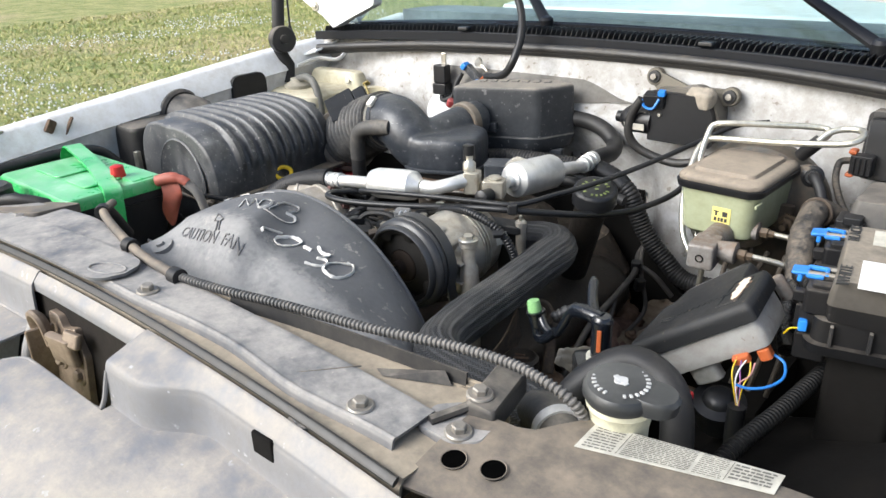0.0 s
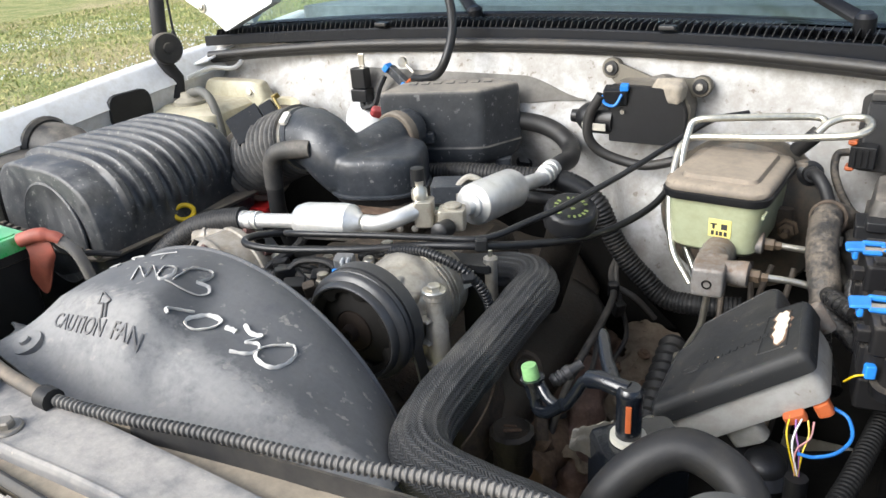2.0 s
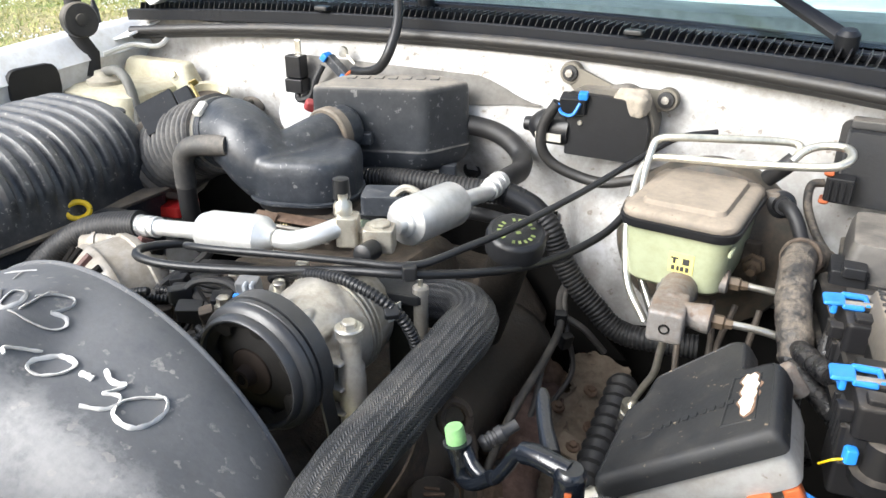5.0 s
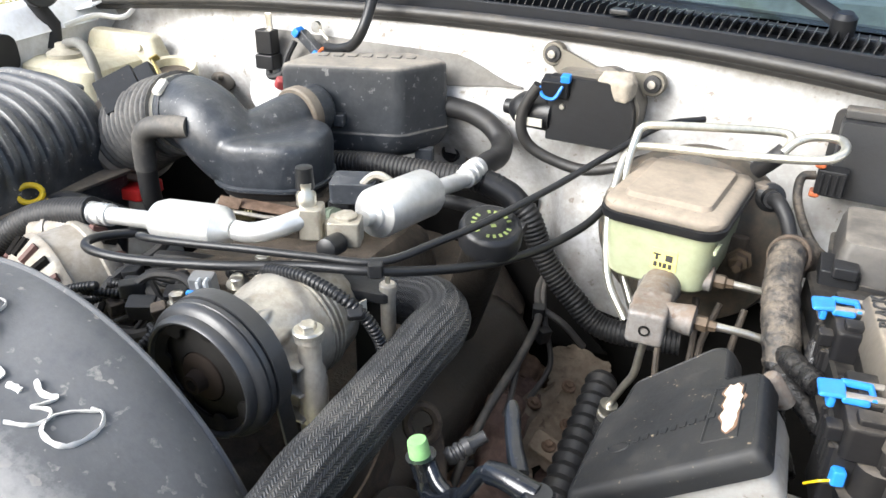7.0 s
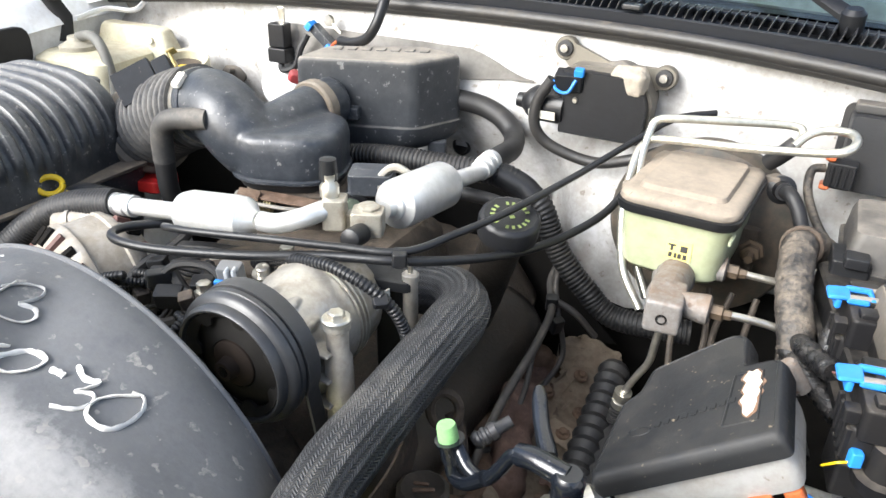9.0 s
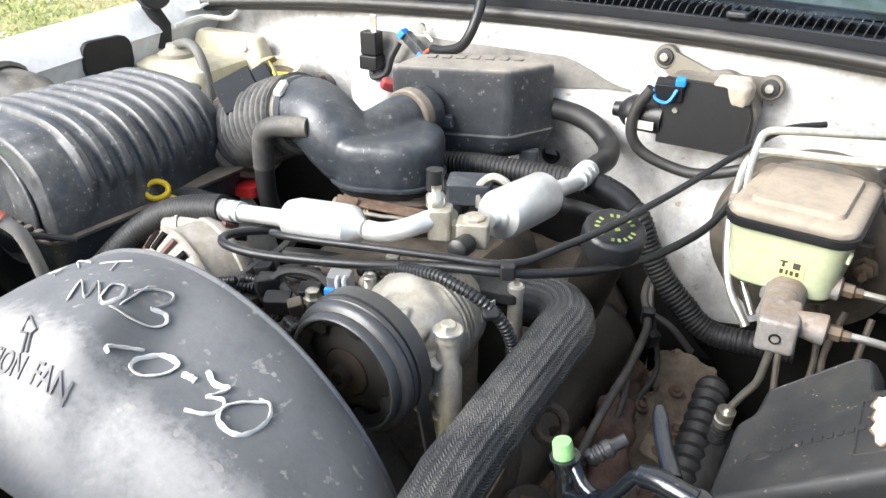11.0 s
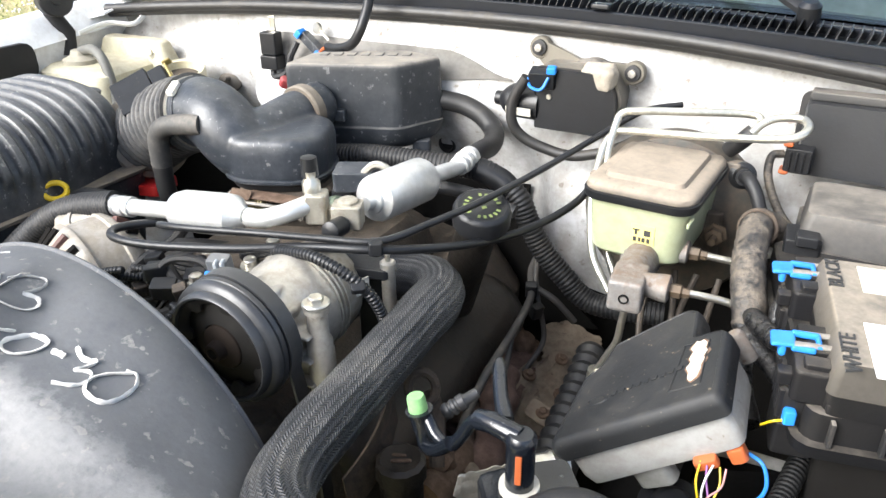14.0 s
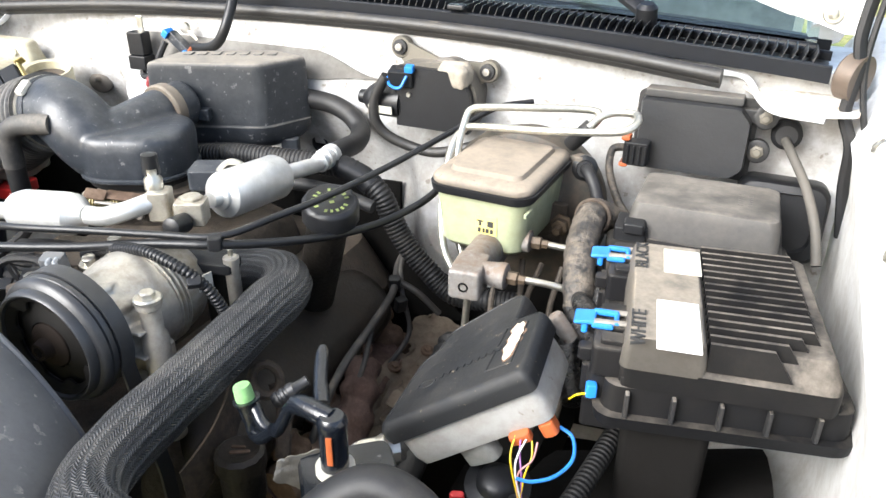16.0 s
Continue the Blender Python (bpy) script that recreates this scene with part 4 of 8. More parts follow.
arrow = [on_shroud(u, v, 0.001) for u, v in ((0.458, 0.339), (0.446, 0.391), (0.434, 0.387), (0.424, 0.444), (0.458, 0.411), (0.454, 0.393), (0.466, 0.345))]
part("arrow", Shape().tube(arrow, 0.0011, 6), MOULDED, fan_shroud, "moulded arrow outline")


def marker(strokes, r=0.0022):
    """Hand-drawn strokes laid on the shroud."""
    s = Shape()
    for st in strokes:
        pts = curve([(x, y, 0) for x, y in st], 6)
        s.tube([on_shroud(p.x, p.y, 0.0012) for p in pts], [r * (0.75 + 0.4 * abs(math.sin(0.7 * i))) for i in range(len(pts))], 6, flat=0.45)
    return s


FAINT_CHALK = grimy("faded_white_marker", (0.44, 0.435, 0.425), 0.7, 0.3, bump=0.1)
one = [(0.579, 0.575), (0.566, 0.535), (0.552, 0.488), (0.557, 0.478)]
nought = [(0.606, 0.614), (0.624, 0.611), (0.617, 0.561), (0.598, 0.518), (0.581, 0.505), (0.58, 0.539), (0.596, 0.6), (0.615, 0.614)]
three = [(0.661, 0.655), (0.677, 0.636), (0.695, 0.652), (0.684, 0.609), (0.678, 0.589), (0.697, 0.614), (0.702, 0.589), (0.691, 0.545), (0.667, 0.511)]
last = [(0.744, 0.702), (0.718, 0.649), (0.702, 0.596), (0.707, 0.551), (0.73, 0.548), (0.746, 0.587), (0.756, 0.665), (0.749, 0.706), (0.734, 0.694)]
for st in (one, nought, [(0.636, 0.596), (0.647, 0.604), (0.655, 0.605)], three, last):
    part("paint_mark", marker([st], 0.0027), CHALK, fan_shroud, "white hand-painted figure")
em = [(0.455, 0.543), (0.439, 0.641), (0.477, 0.577), (0.468, 0.661), (0.506, 0.579)]
oh = [(0.498, 0.6), (0.493, 0.667), (0.515, 0.686), (0.524, 0.631), (0.512, 0.582), (0.498, 0.6)]
bee = [(0.53, 0.688), (0.547, 0.757), (0.565, 0.793), (0.569, 0.758), (0.557, 0.685)]
for st in ([em], [oh], [bee, [(0.531, 0.612), (0.534, 0.667), (0.537, 0.735)], [(0.557, 0.685), (0.573, 0.712), (0.579, 0.69), (0.569, 0.643), (0.547, 0.602), (0.523, 0.583)]]):
    part("paint_mark", marker(st, 0.0017 if st[0] is em else 0.002), FAINT_CHALK, fan_shroud, "white hand-painted letter")
part("paint_mark", marker([[(0.335, 0.66), (0.357, 0.697), (0.366, 0.645)], [(0.395, 0.72), (0.353, 0.798), (0.401, 0.779)], [(0.423, 0.778), (0.468, 0.858)], [(0.45, 0.816), (0.461, 0.744)]], 0.0009), FAINT_CHALK, fan_shroud, "faint white strokes")

# corrugated conduit along the support
loom = thing("wiring_conduit", "dusty grey corrugated conduit along the radiator support", "wiring conduit", (0.1, 0.08, 1.03))
path = [(0.035, 0.037, 1.045), (0.08, 0.042, 1.045), (0.13, 0.05, 1.045), (0.205, 0.066, 1.045), (0.317, 0.087, 1.044), (0.41, 0.111, 1.044), (0.47, 0.120, 1.043), (0.511, 0.118, 1.04), (0.54, 0.120, 1.028), (0.55, 0.132, 1.0), (0.55, 0.15, 0.96)]
part("bare_loom", hose([(-0.36, 0.16, 1.02), (-0.30, 0.125, 1.036), (-0.261, 0.099, 1.041), (-0.15, 0.067, 1.043), (-0.05, 0.045, 1.044), (0.04, 0.037, 1.045)], 0.0066, 12), SUPPORT, loom, "dusty bare end of the wiring")
part("tube", ribbed(path, 0.0056), grimy("dusty_grey_conduit", (0.045, 0.046, 0.048), 0.55, 0.75, up=0.6, dustcol=(0.23, 0.215, 0.195)), loom)
for p in ((0.04, 0.037, 1.045), (-0.10, 0.054, 1.044)):
    part("tape", Shape().tube([Vector(p) - Vector((0.008, 0, 0)), Vector(p) + Vector((0.008, 0.0, 0))], 0.0105, 12), RUBBER, loom)

# coolant reservoir cap and neck beside the support
res = thing("coolant_reservoir", "yellowed coolant reservoir under a dusty black cap", "coolant reservoir", (0.57, 0.15, 0.9))
part("tank", Shape().molded(frame_at((0.60, 0.19, 0.0), 10), [(0.78, 0.10, 0.09, 0.03), (0.90, 0.10, 0.09, 0.03), (0.92, 0.07, 0.07, 0.03)]), BOTTLE, res)
part("neck", Shape().turn([(-0.09, 0.024), (-0.03, 0.026), (-0.012, 0.029), (-0.010, 0.031), (0, 0.031)], (0.572, 0.148, 1.036), (0, 0, 1), 28), grimy("cream_plastic", (0.62, 0.6, 0.45), 0.45, 0.2), res)
cap = part("cap", Shape().turn([(0, 0.031), (0.005, 0.0335), (0.011, 0.033), (0.015, 0.030), (0.0165, 0.02), (0.016, 0.0)], (0.572, 0.146, 1.034), (0.04, -0.05, 1), 32)
           .molded(frame_at((0.600, 0.150, 1.034), 9, 0, 2), [(0.000, 0.046, 0.040, 0.0195), (0.010, 0.048, 0.041, 0.0198), (0.014, 0.042, 0.036, 0.017), (0.0148, 0.034, 0.028, 0.013)]), grimy("worn_grey_black_cap", (0.022, 0.024, 0.026), 0.4, 0.6, up=0.8, dustcol=(0.13, 0.13, 0.122)), res, "black cap with a thumb lug")
dots = Shape()
for k in range(26):
    if k in (7, 8, 9, 20, 21):
        continue
    a = 2 * math.pi * k / 26
    dots.slab(Matrix.Translation((0.572 + 0.0235 * math.cos(a), 0.146 + 0.0235 * math.sin(a), 1.0488)) @ pose(0, 0, 0, 0, 0, math.degrees(a)), 0.0042, 0.0026, 0.0018, 0.0005, 0.0004)
dots.slab(frame_at((0.572, 0.146, 1.0495), 20), 0.012, 0.012, 0.0018, 0.004, 0.0005).slab(frame_at((0.572, 0.146, 1.0497), 65), 0.005, 0.017, 0.0018, 0.001, 0.0005)
part("cap_print", dots, grimy("worn_grey_print", (0.5, 0.5, 0.49), 0.6, 0.2), cap)
over = thing("overflow_hose", "thick black rubber hose arched beside the reservoir", "hose", (0.505, 0.31, 0.9))
part("tube", hose([(0.43, 0.25, 0.85), (0.448, 0.272, 0.912), (0.475, 0.297, 0.947), (0.505, 0.312, 0.962), (0.538, 0.312, 0.955), (0.562, 0.30, 0.94), (0.574, 0.285, 0.905), (0.578, 0.27, 0.86), (0.575, 0.26, 0.80)], 0.0185, 20), RUBBER, over)
part("clamp", Shape().turn([(0, 0.0205), (0.012, 0.0205)], (0.577, 0.274, 0.868), (0, -0.25, -1), 24), STEEL, over)

# ---- engine mass ----
engine = thing("engine_block", "greasy dust-brown engine block under its accessories", "engine", (0.0, 0.65, 0.5))
part("block", Shape().molded(frame_at((0.0, 0.66, 0.0)), [(0.45, 0.34, 0.56, 0.05), (0.68, 0.40, 0.58, 0.05), (0.77, 0.42, 0.58, 0.06), (0.84, 0.32, 0.56, 0.05)]), GREASE, engine)
part("intake_manifold", Shape().molded(frame_at((-0.04, 0.66, 0.0)), [(0.84, 0.26, 0.42, 0.05), (0.89, 0.24, 0.40, 0.05), (0.91, 0.20, 0.36, 0.05)]), GREASE, engine, "greasy cast intake manifold")
for sx in (-1, 1):
    m = frame_at((0.18 * sx, 0.64, 0.755), 0, 0, 32 * sx)
    part("valve_cover", Shape().molded(m, [(-0.03, 0.13, 0.46, 0.03), (0.03, 0.125, 0.455, 0.05), (0.05, 0.11, 0.43, 0.05), (0.06, 0.085, 0.39, 0.042), (0.064, 0.05, 0.34, 0.024)]), OILY, engine, "brown greasy valve cover")
part("timing_cover", Shape().molded(frame_at((0.0, 0.37, 0.0)), [(0.5, 0.3, 0.06, 0.02), (0.82, 0.34, 0.06, 0.02), (0.86, 0.28, 0.05, 0.02)]), GREASE, engine)
part("water_pump", Shape().turn([(0, 0.05), (0.05, 0.05), (0.06, 0.035), (0.09, 0.03)], (-0.02, 0.36, 0.80), (0, -1, 0), 24), DULL_STEEL, engine)
part("fan_hub", Shape().turn([(0, 0.07), (0.03, 0.075), (0.04, 0.05)], (-0.02, 0.27, 0.79), (0, -1, 0), 24), DULL_STEEL, engine)
for k in range(7):
    a = 2 * math.pi * k / 7
    c, s = math.cos(a), math.sin(a)
    part("fan_blade", Shape().sheet(lambda u, v, c=c, s=s: (-0.02 + c * (0.07 + 0.155 * u) - s * (0.05 * (v - 0.5)), 0.235 + 0.04 * (v - 0.5), 0.79 + s * (0.07 + 0.155 * u) + c * (0.05 * (v - 0.5))), 3, 2, thick=0.002), RUBBER, engine)

# exhaust side seen past the valve cover
exh = thing("exhaust_manifold", "rusty exhaust manifold under dented, dust-caked heat shields", "exhaust manifold", (0.3, 0.62, 0.75))
for k in range(4):
    y = 0.48 + 0.095 * k
    part("runner", Shape().tube(curve([(0.20, y + 0.06, 0.73), (0.235, y + 0.06, 0.725), (0.255, y + 0.07, 0.70), (0.262, y + 0.09, 0.66)], 5), [0.022 + 0.003 * math.sin(2.3 * i + k) for i in range(16)], 12), RUST, exh)
    bolt((0.222, y + 0.10, 0.735), (0.6, 0, 0.8), exh, RUST, 0.008, 0.009)
part("log", Shape().tube(curve([(0.255, 0.50, 0.68), (0.262, 0.6, 0.68), (0.262, 0.72, 0.67), (0.262, 0.82, 0.65), (0.28, 0.92, 0.60)], 6), [0.03 + 0.004 * math.sin(1.7 * i) for i in range(25)], 14), RUST, exh)
FLAKES = grimy("flaking_brown_rust", (0.08, 0.05, 0.042), 0.85, 0.4, spec=0.2, col2=(0.12, 0.08, 0.068), spots=0.7, spot_col=(0.03, 0.02, 0.016), bump=0.7, dustcol=(0.15, 0.115, 0.09), big=18.0, up=0.3)
for c, e1, e2, mat in (((0.236, 0.740, 0.711), (0.045, -0.012, -0.006), (0.012, 0.055, 0.004), FLAKES), ((0.216, 0.671, 0.699), (0.035, -0.01, -0.012), (0.01, 0.035, 0.0), FLAKES), ((0.296, 0.729, 0.694), (0.022, -0.006, -0.02), (0.014, 0.085, -0.004), SHIELD),
                       ((0.335, 0.769, 0.688), (0.028, 0.004, -0.012), (0.01, 0.075, 0.006), SHIELD), ((0.319, 0.855, 0.711), (0.036, 0.0, -0.01), (0.004, 0.04, 0.014), SHIELD), ((0.305, 0.620, 0.682), (0.03, 0.01, -0.016), (-0.012, 0.05, 0.006), SHIELD), ((0.236, 0.556, 0.671), (0.04, 0.012, -0.02), (-0.01, 0.045, 0.0), FLAKES), ((0.351, 0.683, 0.671), (0.02, -0.004, 0.006), (0.004, 0.045, -0.01), FLAKES), ((0.185, 0.585, 0.665), (0.02, 0.0, 0.012), (0.0, 0.06, 0.0), SHIELD)):
    part("heat_shield", flake(c, Vector(e1) * 1.25, Vector(e2) * 1.25, c[0] * 90 + c[1] * 31, 0.35), mat, exh, "torn dusty heat shield")
rw2 = random.Random(8)
for c in ((0.319, 0.815, 0.719), (0.288, 0.763, 0.713), (0.340, 0.758, 0.699)):
    bolt(c, (0.3, -0.1, 1), exh, RUST, 0.006, 0.006)
single("shield_strap", hose([(0.277, 0.677, 0.711), (0.288, 0.631, 0.705), (0.294, 0.585, 0.676), (0.296, 0.551, 0.642)], 0.006, 8), RUST, "rusty strap across the heat shield", "strap")
for pts, r in (([(0.232, 0.930, 0.832), (0.236, 0.884, 0.820), (0.262, 0.821, 0.823), (0.272, 0.785, 0.820), (0.279, 0.712, 0.814), (0.276, 0.631, 0.791), (0.265, 0.585, 0.734), (0.259, 0.551, 0.676)], 0.0058), ([(0.242, 0.919, 0.849), (0.250, 0.867, 0.832), (0.271, 0.827, 0.803), (0.288, 0.815, 0.745), (0.277, 0.769, 0.711)], 0.004), ([(0.259, 0.827, 0.826), (0.294, 0.832, 0.809), (0.323, 0.850, 0.768)], 0.005), ([(0.279, 0.712, 0.809), (0.285, 0.671, 0.768), (0.277, 0.631, 0.722), (0.248, 0.608, 0.699)], 0.004)):
    single("spark_plug_wire", hose(pts, r, 10), grimy("dusty_wire", (0.045, 0.042, 0.04), 0.6, 0.45), "dusty dark wire hanging over the exhaust", "wire", "exhaust side wires")
for at, tilt in (((0.262, 0.821, 0.812), 20), ((0.272, 0.815, 0.780), 55)):
    single("wire_clip", Shape().slab(frame_at(at, tilt, 15), 0.018, 0.014, 0.026, 0.003), CLEAN_BLACK, "black clip holding the exhaust side wires", "clip", "wire clips")
cross = Shape().tube(curve([(0.268, 0.70, 0.755), (0.283, 0.665, 0.735), (0.292, 0.625, 0.705), (0.297, 0.585, 0.665), (0.30, 0.55, 0.62)], 6), [0.026 + 0.004 * math.sin(1.3 * i) for i in range(25)], 16)
for k in range(14):
    a = rw2.uniform(0, 6.28)
    t = rw2.uniform(0, 1)
    c = Vector((0.27 + 0.03 * t, 0.70 - 0.13 * t, 0.755 - 0.10 * t))
    cross.turn([(-0.01, 0.006), (0.0, rw2.uniform(0.007, 0.013)), (0.008, 0.004)], c + Vector((0.024 * math.cos(a), 0.012 * math.sin(a), 0.024 * math.sin(a))), (math.cos(a), 0.2, math.sin(a)), 8)
blended("crossover_pipe", cross, FLAKES, exh, "flaking red-brown crossover pipe", 0.003, 2)
for k, (at, w, tilt) in enumerate((((0.335, 0.70, 0.70), 0.05, 25), ((0.36, 0.62, 0.66), 0.06, -10), ((0.25, 0.60, 0.66), 0.05, 40), ((0.33, 0.56, 0.62), 0.07, 15))):
    part("bracket", Shape().slab(frame_at(at, 30 * k, tilt, 20 - 15 * k), w, 0.03, 0.006, 0.006, 0.002), RUST if k % 2 else SHIELD, exh, "bent dusty bracket")
    bolt(Vector(at) + Vector((0, 0, 0.006)), (0.2, -0.2, 1), exh, RUST, 0.006, 0.006)
single("steering_shaft", Shape().tube([(0.395, 0.74, 0.74), (0.40, 0.62, 0.72), (0.405, 0.5, 0.70)], 0.02, 12).tube(even([(0.37, 0.80, 0.76), (0.385, 0.56, 0.715)], 0.01), [0.019 + 0.004 * (i % 2) for i in range(25)], 14), RUBBER, "black ribbed steering shaft boot", "steering shaft")
cap2 = thing("oil_filler_neck", "dark oil filler neck with a black screw cap", "oil filler", (0.25, 0.67, 0.9))
part("neck", Shape().tube(curve([(0.19, 0.71, 0.84), (0.215, 0.695, 0.91), (0.247, 0.674, 1.0)], 5), [0.027] * 11, 20), OILY, cap2)
ax = Vector((0.18, -0.22, 0.95))
oc = part("oil_cap", Shape().turn([(-0.026, 0.031), (-0.022, 0.037), (0.0, 0.037), (0.004, 0.035), (0.006, 0.031), (0.0045, 0.026), (0.0045, 0.0)], (0.25, 0.672, 1.014), ax, 14), CLEAN_BLACK, cap2, "black screw cap with worn yellow-green print")
marks = Shape()
u1 = ax.normalized().orthogonal().normalized()
u2 = ax.normalized().cross(u1)
for k in range(18):
    a = 2 * math.pi * k / 18
    if k % 6 == 5:
        continue
    p = Vector((0.25, 0.672, 1.014)) + ax.normalized() * 0.0052 + 0.021 * (u1 * math.cos(a) + u2 * math.sin(a))
    d = u1 * math.cos(a) + u2 * math.sin(a)
    e = ax.normalized().cross(d)
    marks.add([p - d * 0.0028 - e * 0.0018, p + d * 0.0028 - e * 0.0018, p + d * 0.0028 + e * 0.0018, p - d * 0.0028 + e * 0.0018], [(0, 1, 2, 3)])
p = Vector((0.25, 0.672, 1.014)) + ax.normalized() * 0.0052
for a, b2 in ((-0.008, 0.004), (0.002, 0.004), (-0.002, -0.006)):
    q = p + u1 * a + u2 * b2
    marks.add([q, q + u1 * 0.006, q + u1 * 0.006 + u2 * 0.005, q + u2 * 0.005], [(0, 1, 2, 3)])
part("cap_print", marks, grimy("worn_yellow_green_print", (0.2, 0.25, 0.08), 0.6, 0.2), oc)

# ---- air conditioning compressor with its pulley ----
comp = thing("ac_compressor", "cast aluminium air conditioning compressor with a black belt pulley", "compressor", (0.117, 0.45, 0.9))
C0 = (0.114, 0.345, 0.961)
CS = (0.116, 0.345, 0.951)
cy = Vector((0, 1, 0))
nose = Shape().turn([(0.045, 0.046), (0.052, 0.051), (0.060, 0.0535), (0.085, 0.057), (0.105, 0.0605), (0.124, 0.0615)], CS, cy, 56)
for a in (-20, 10, 38, 66, 94, 122, 150):
    c, q = math.cos(radians(a)), math.sin(radians(a))
    nose.tube([(CS[0] + 0.052 * c, 0.392, CS[2] + 0.052 * q), (CS[0] + 0.054 * c, 0.412, CS[2] + 0.054 * q), (CS[0] + 0.053 * c, 0.424, CS[2] + 0.053 * q)], [0.0065, 0.0065, 0.004], 10)
nose.slab(frame_at((0.158, 0.43, 0.90), 0), 0.055, 0.035, 0.03, 0.008)
blended("front_shell", nose, SHELL, comp, "satin cast aluminium front shell", 0.002, 4)
for d in (0.124, 0.1305, 0.137):
    part("band", Shape().turn([(d, 0.060), (d + 0.0006, 0.0625), (d + 0.0026, 0.0625), (d + 0.0032, 0.060)], CS, cy, 56), SHELL, comp, "bright machined band")
part("rear_shell", Shape().turn([(0.126, 0.059), (0.142, 0.0605), (0.155, 0.059), (0.172, 0.056), (0.184, 0.049), (0.189, 0.03)], CS, cy, 48), ALU, comp, "grimy brownish rear shell")
PUL = grimy("worn_black_pulley", (0.032, 0.033, 0.035), 0.38, 0.2, up=0.5, spec=0.5)
CLUTCH = grimy("dull_black_clutch_plate", (0.014, 0.013, 0.012), 0.75, 0.2, spec=0.12, dustcol=(0.03, 0.024, 0.02))
pul = part("pulley", Shape().turn([(0.03, 0.), (0.03, 0.0532), (0.004, 0.0559), (-0.002, 0.058), (-0.003, 0.0602), (-0.001, 0.0623), (0.004, 0.0634), (0.007, 0.0634), (0.009, 0.0671), (0.012, 0.0698), (0.016, 0.0708), (0.0175, 0.0682), (0.019, 0.0703), (0.024, 0.0708), (0.0255, 0.0682), (0.027, 0.0680), (0.044, 0.0680), (0.046, 0.0660), (0.048, 0.0426)], C0, (0, 1, 0), 72), PUL, comp, "black belt pulley")
ring = Shape()
c0 = Vector(C0)
waves = []
for y, inner in ((0.001, 0), (0.007, 1), (0.010, 1), (0.006, 0)):
    waves.append([c0 + Vector((math.cos(b), 0, math.sin(b))) * ((0.0455 + 0.0034 * math.tanh(5 * (math.cos(7 * b) + 0.55))) if inner else 0.056) + Vector((0, y, 0)) for b in [2 * math.pi * i / 108 for i in range(108)]])
for r0, r1 in zip(waves, waves[1:] + waves[:1]):
    ring.loft([r0, r1], True, (False, False))
part("clutch_disc", Shape().turn([(0.006, 0.026), (0.010, 0.034), (0.014, 0.048), (0.015, 0.054)], C0, (0, 1, 0), 48, (False, False)), CLUTCH, pul)
part("clutch_ring", ring, CLUTCH, pul, "scalloped black clutch ring")
part("clutch_plate", Shape().turn([(-0.004, 0.0), (-0.004, 0.0055), (-0.0095, 0.006), (-0.0095, 0.0095), (-0.002, 0.011), (0.001, 0.0115), (0.003, 0.022), (0.005, 0.0245), (0.010, 0.025)], C0, (0, 1, 0), 40), grimy("dark_brown_hub", (0.022, 0.016, 0.0125), 0.8, 0.3, spec=0.12, dustcol=(0.045, 0.033, 0.026)), pul, "rust-brown clutch hub")
part("clutch_bolt", Shape().turn([(-0.009, 0.0045), (0.0, 0.005)], C0, (0, 1, 0), 6), DARK, pul)
BELT = grimy("worn_grey_belt_rubber", (0.03, 0.031, 0.033), 0.42, 0.4, up=0.2, dustcol=(0.075, 0.073, 0.07))
belt = Shape()
rings = []
for x, z, tx, tz in [(C0[0] + 0.0685 * math.cos(radians(a)), C0[2] + 0.0685 * math.sin(radians(a)), math.cos(radians(a)), math.sin(radians(a))) for a in range(170, -21, -10)] + [(0.202, 0.80, 1, 0.1), (0.207, 0.6, 1, 0)]:
    rings.append([(x, 0.345 + y, z) if not o else (x + tx * 0.0035, 0.345 + y, z + tz * 0.0035) for y, o in ((0.027, 0), (0.0445, 0), (0.0445, 1), (0.027, 1))])
part("belt", belt.loft(rings), BELT, comp, "black drive belt")
for at, lo in (((0.186, 0.417, 0.998), 0.82),):
    post = part("mounting_post", Shape().turn([(lo - at[2], 0.015), (-0.045, 0.014), (-0.04, 0.011), (-0.012, 0.011), (-0.01, 0.0135), (-0.001, 0.0135)], at, (0, 0, 1), 18), SHELL, comp, "satin cast mounting post")
    bolt(at, (0, 0, 1), post, STEEL, 0.0085, 0.008, True)
for z in (0.960, 0.930, 0.900):
    part("rib", Shape().slab(frame_at((0.172, 0.405, z)), 0.03, 0.016, 0.005, 0.002), SHELL, comp)
part("bracket", Shape().slab(frame_at((0.168, 0.548, 0.84), 12), 0.042, 0.012, 0.14, 0.004).slab(frame_at((0.160, 0.538, 0.968), 12), 0.074, 0.034, 0.014, 0.006), CLEAN_BLACK, comp, "black steel rear bracket")
stud = part("bracket_stud", Shape().turn([(-0.15, 0.0085), (-0.012, 0.0085), (-0.010, 0.0095), (-0.002, 0.0095), (0.0, 0.007)], (0.194, 0.540, 0.990), (0, 0, 1), 16), SHELL, comp, "pale sleeve beside the bracket")
part("stud_tip", Shape().turn([(-0.002, 0.003), (0.008, 0.003), (0.009, 0.002)], (0.194, 0.540, 0.990), (0, 0, 1), 10), STEEL, stud)
part("sticker", Shape().slab(frame_at((0.176, 0.512, 0.955), 75), 0.02, 0.002, 0.02, 0.0005, 0.0005), LABEL, comp)

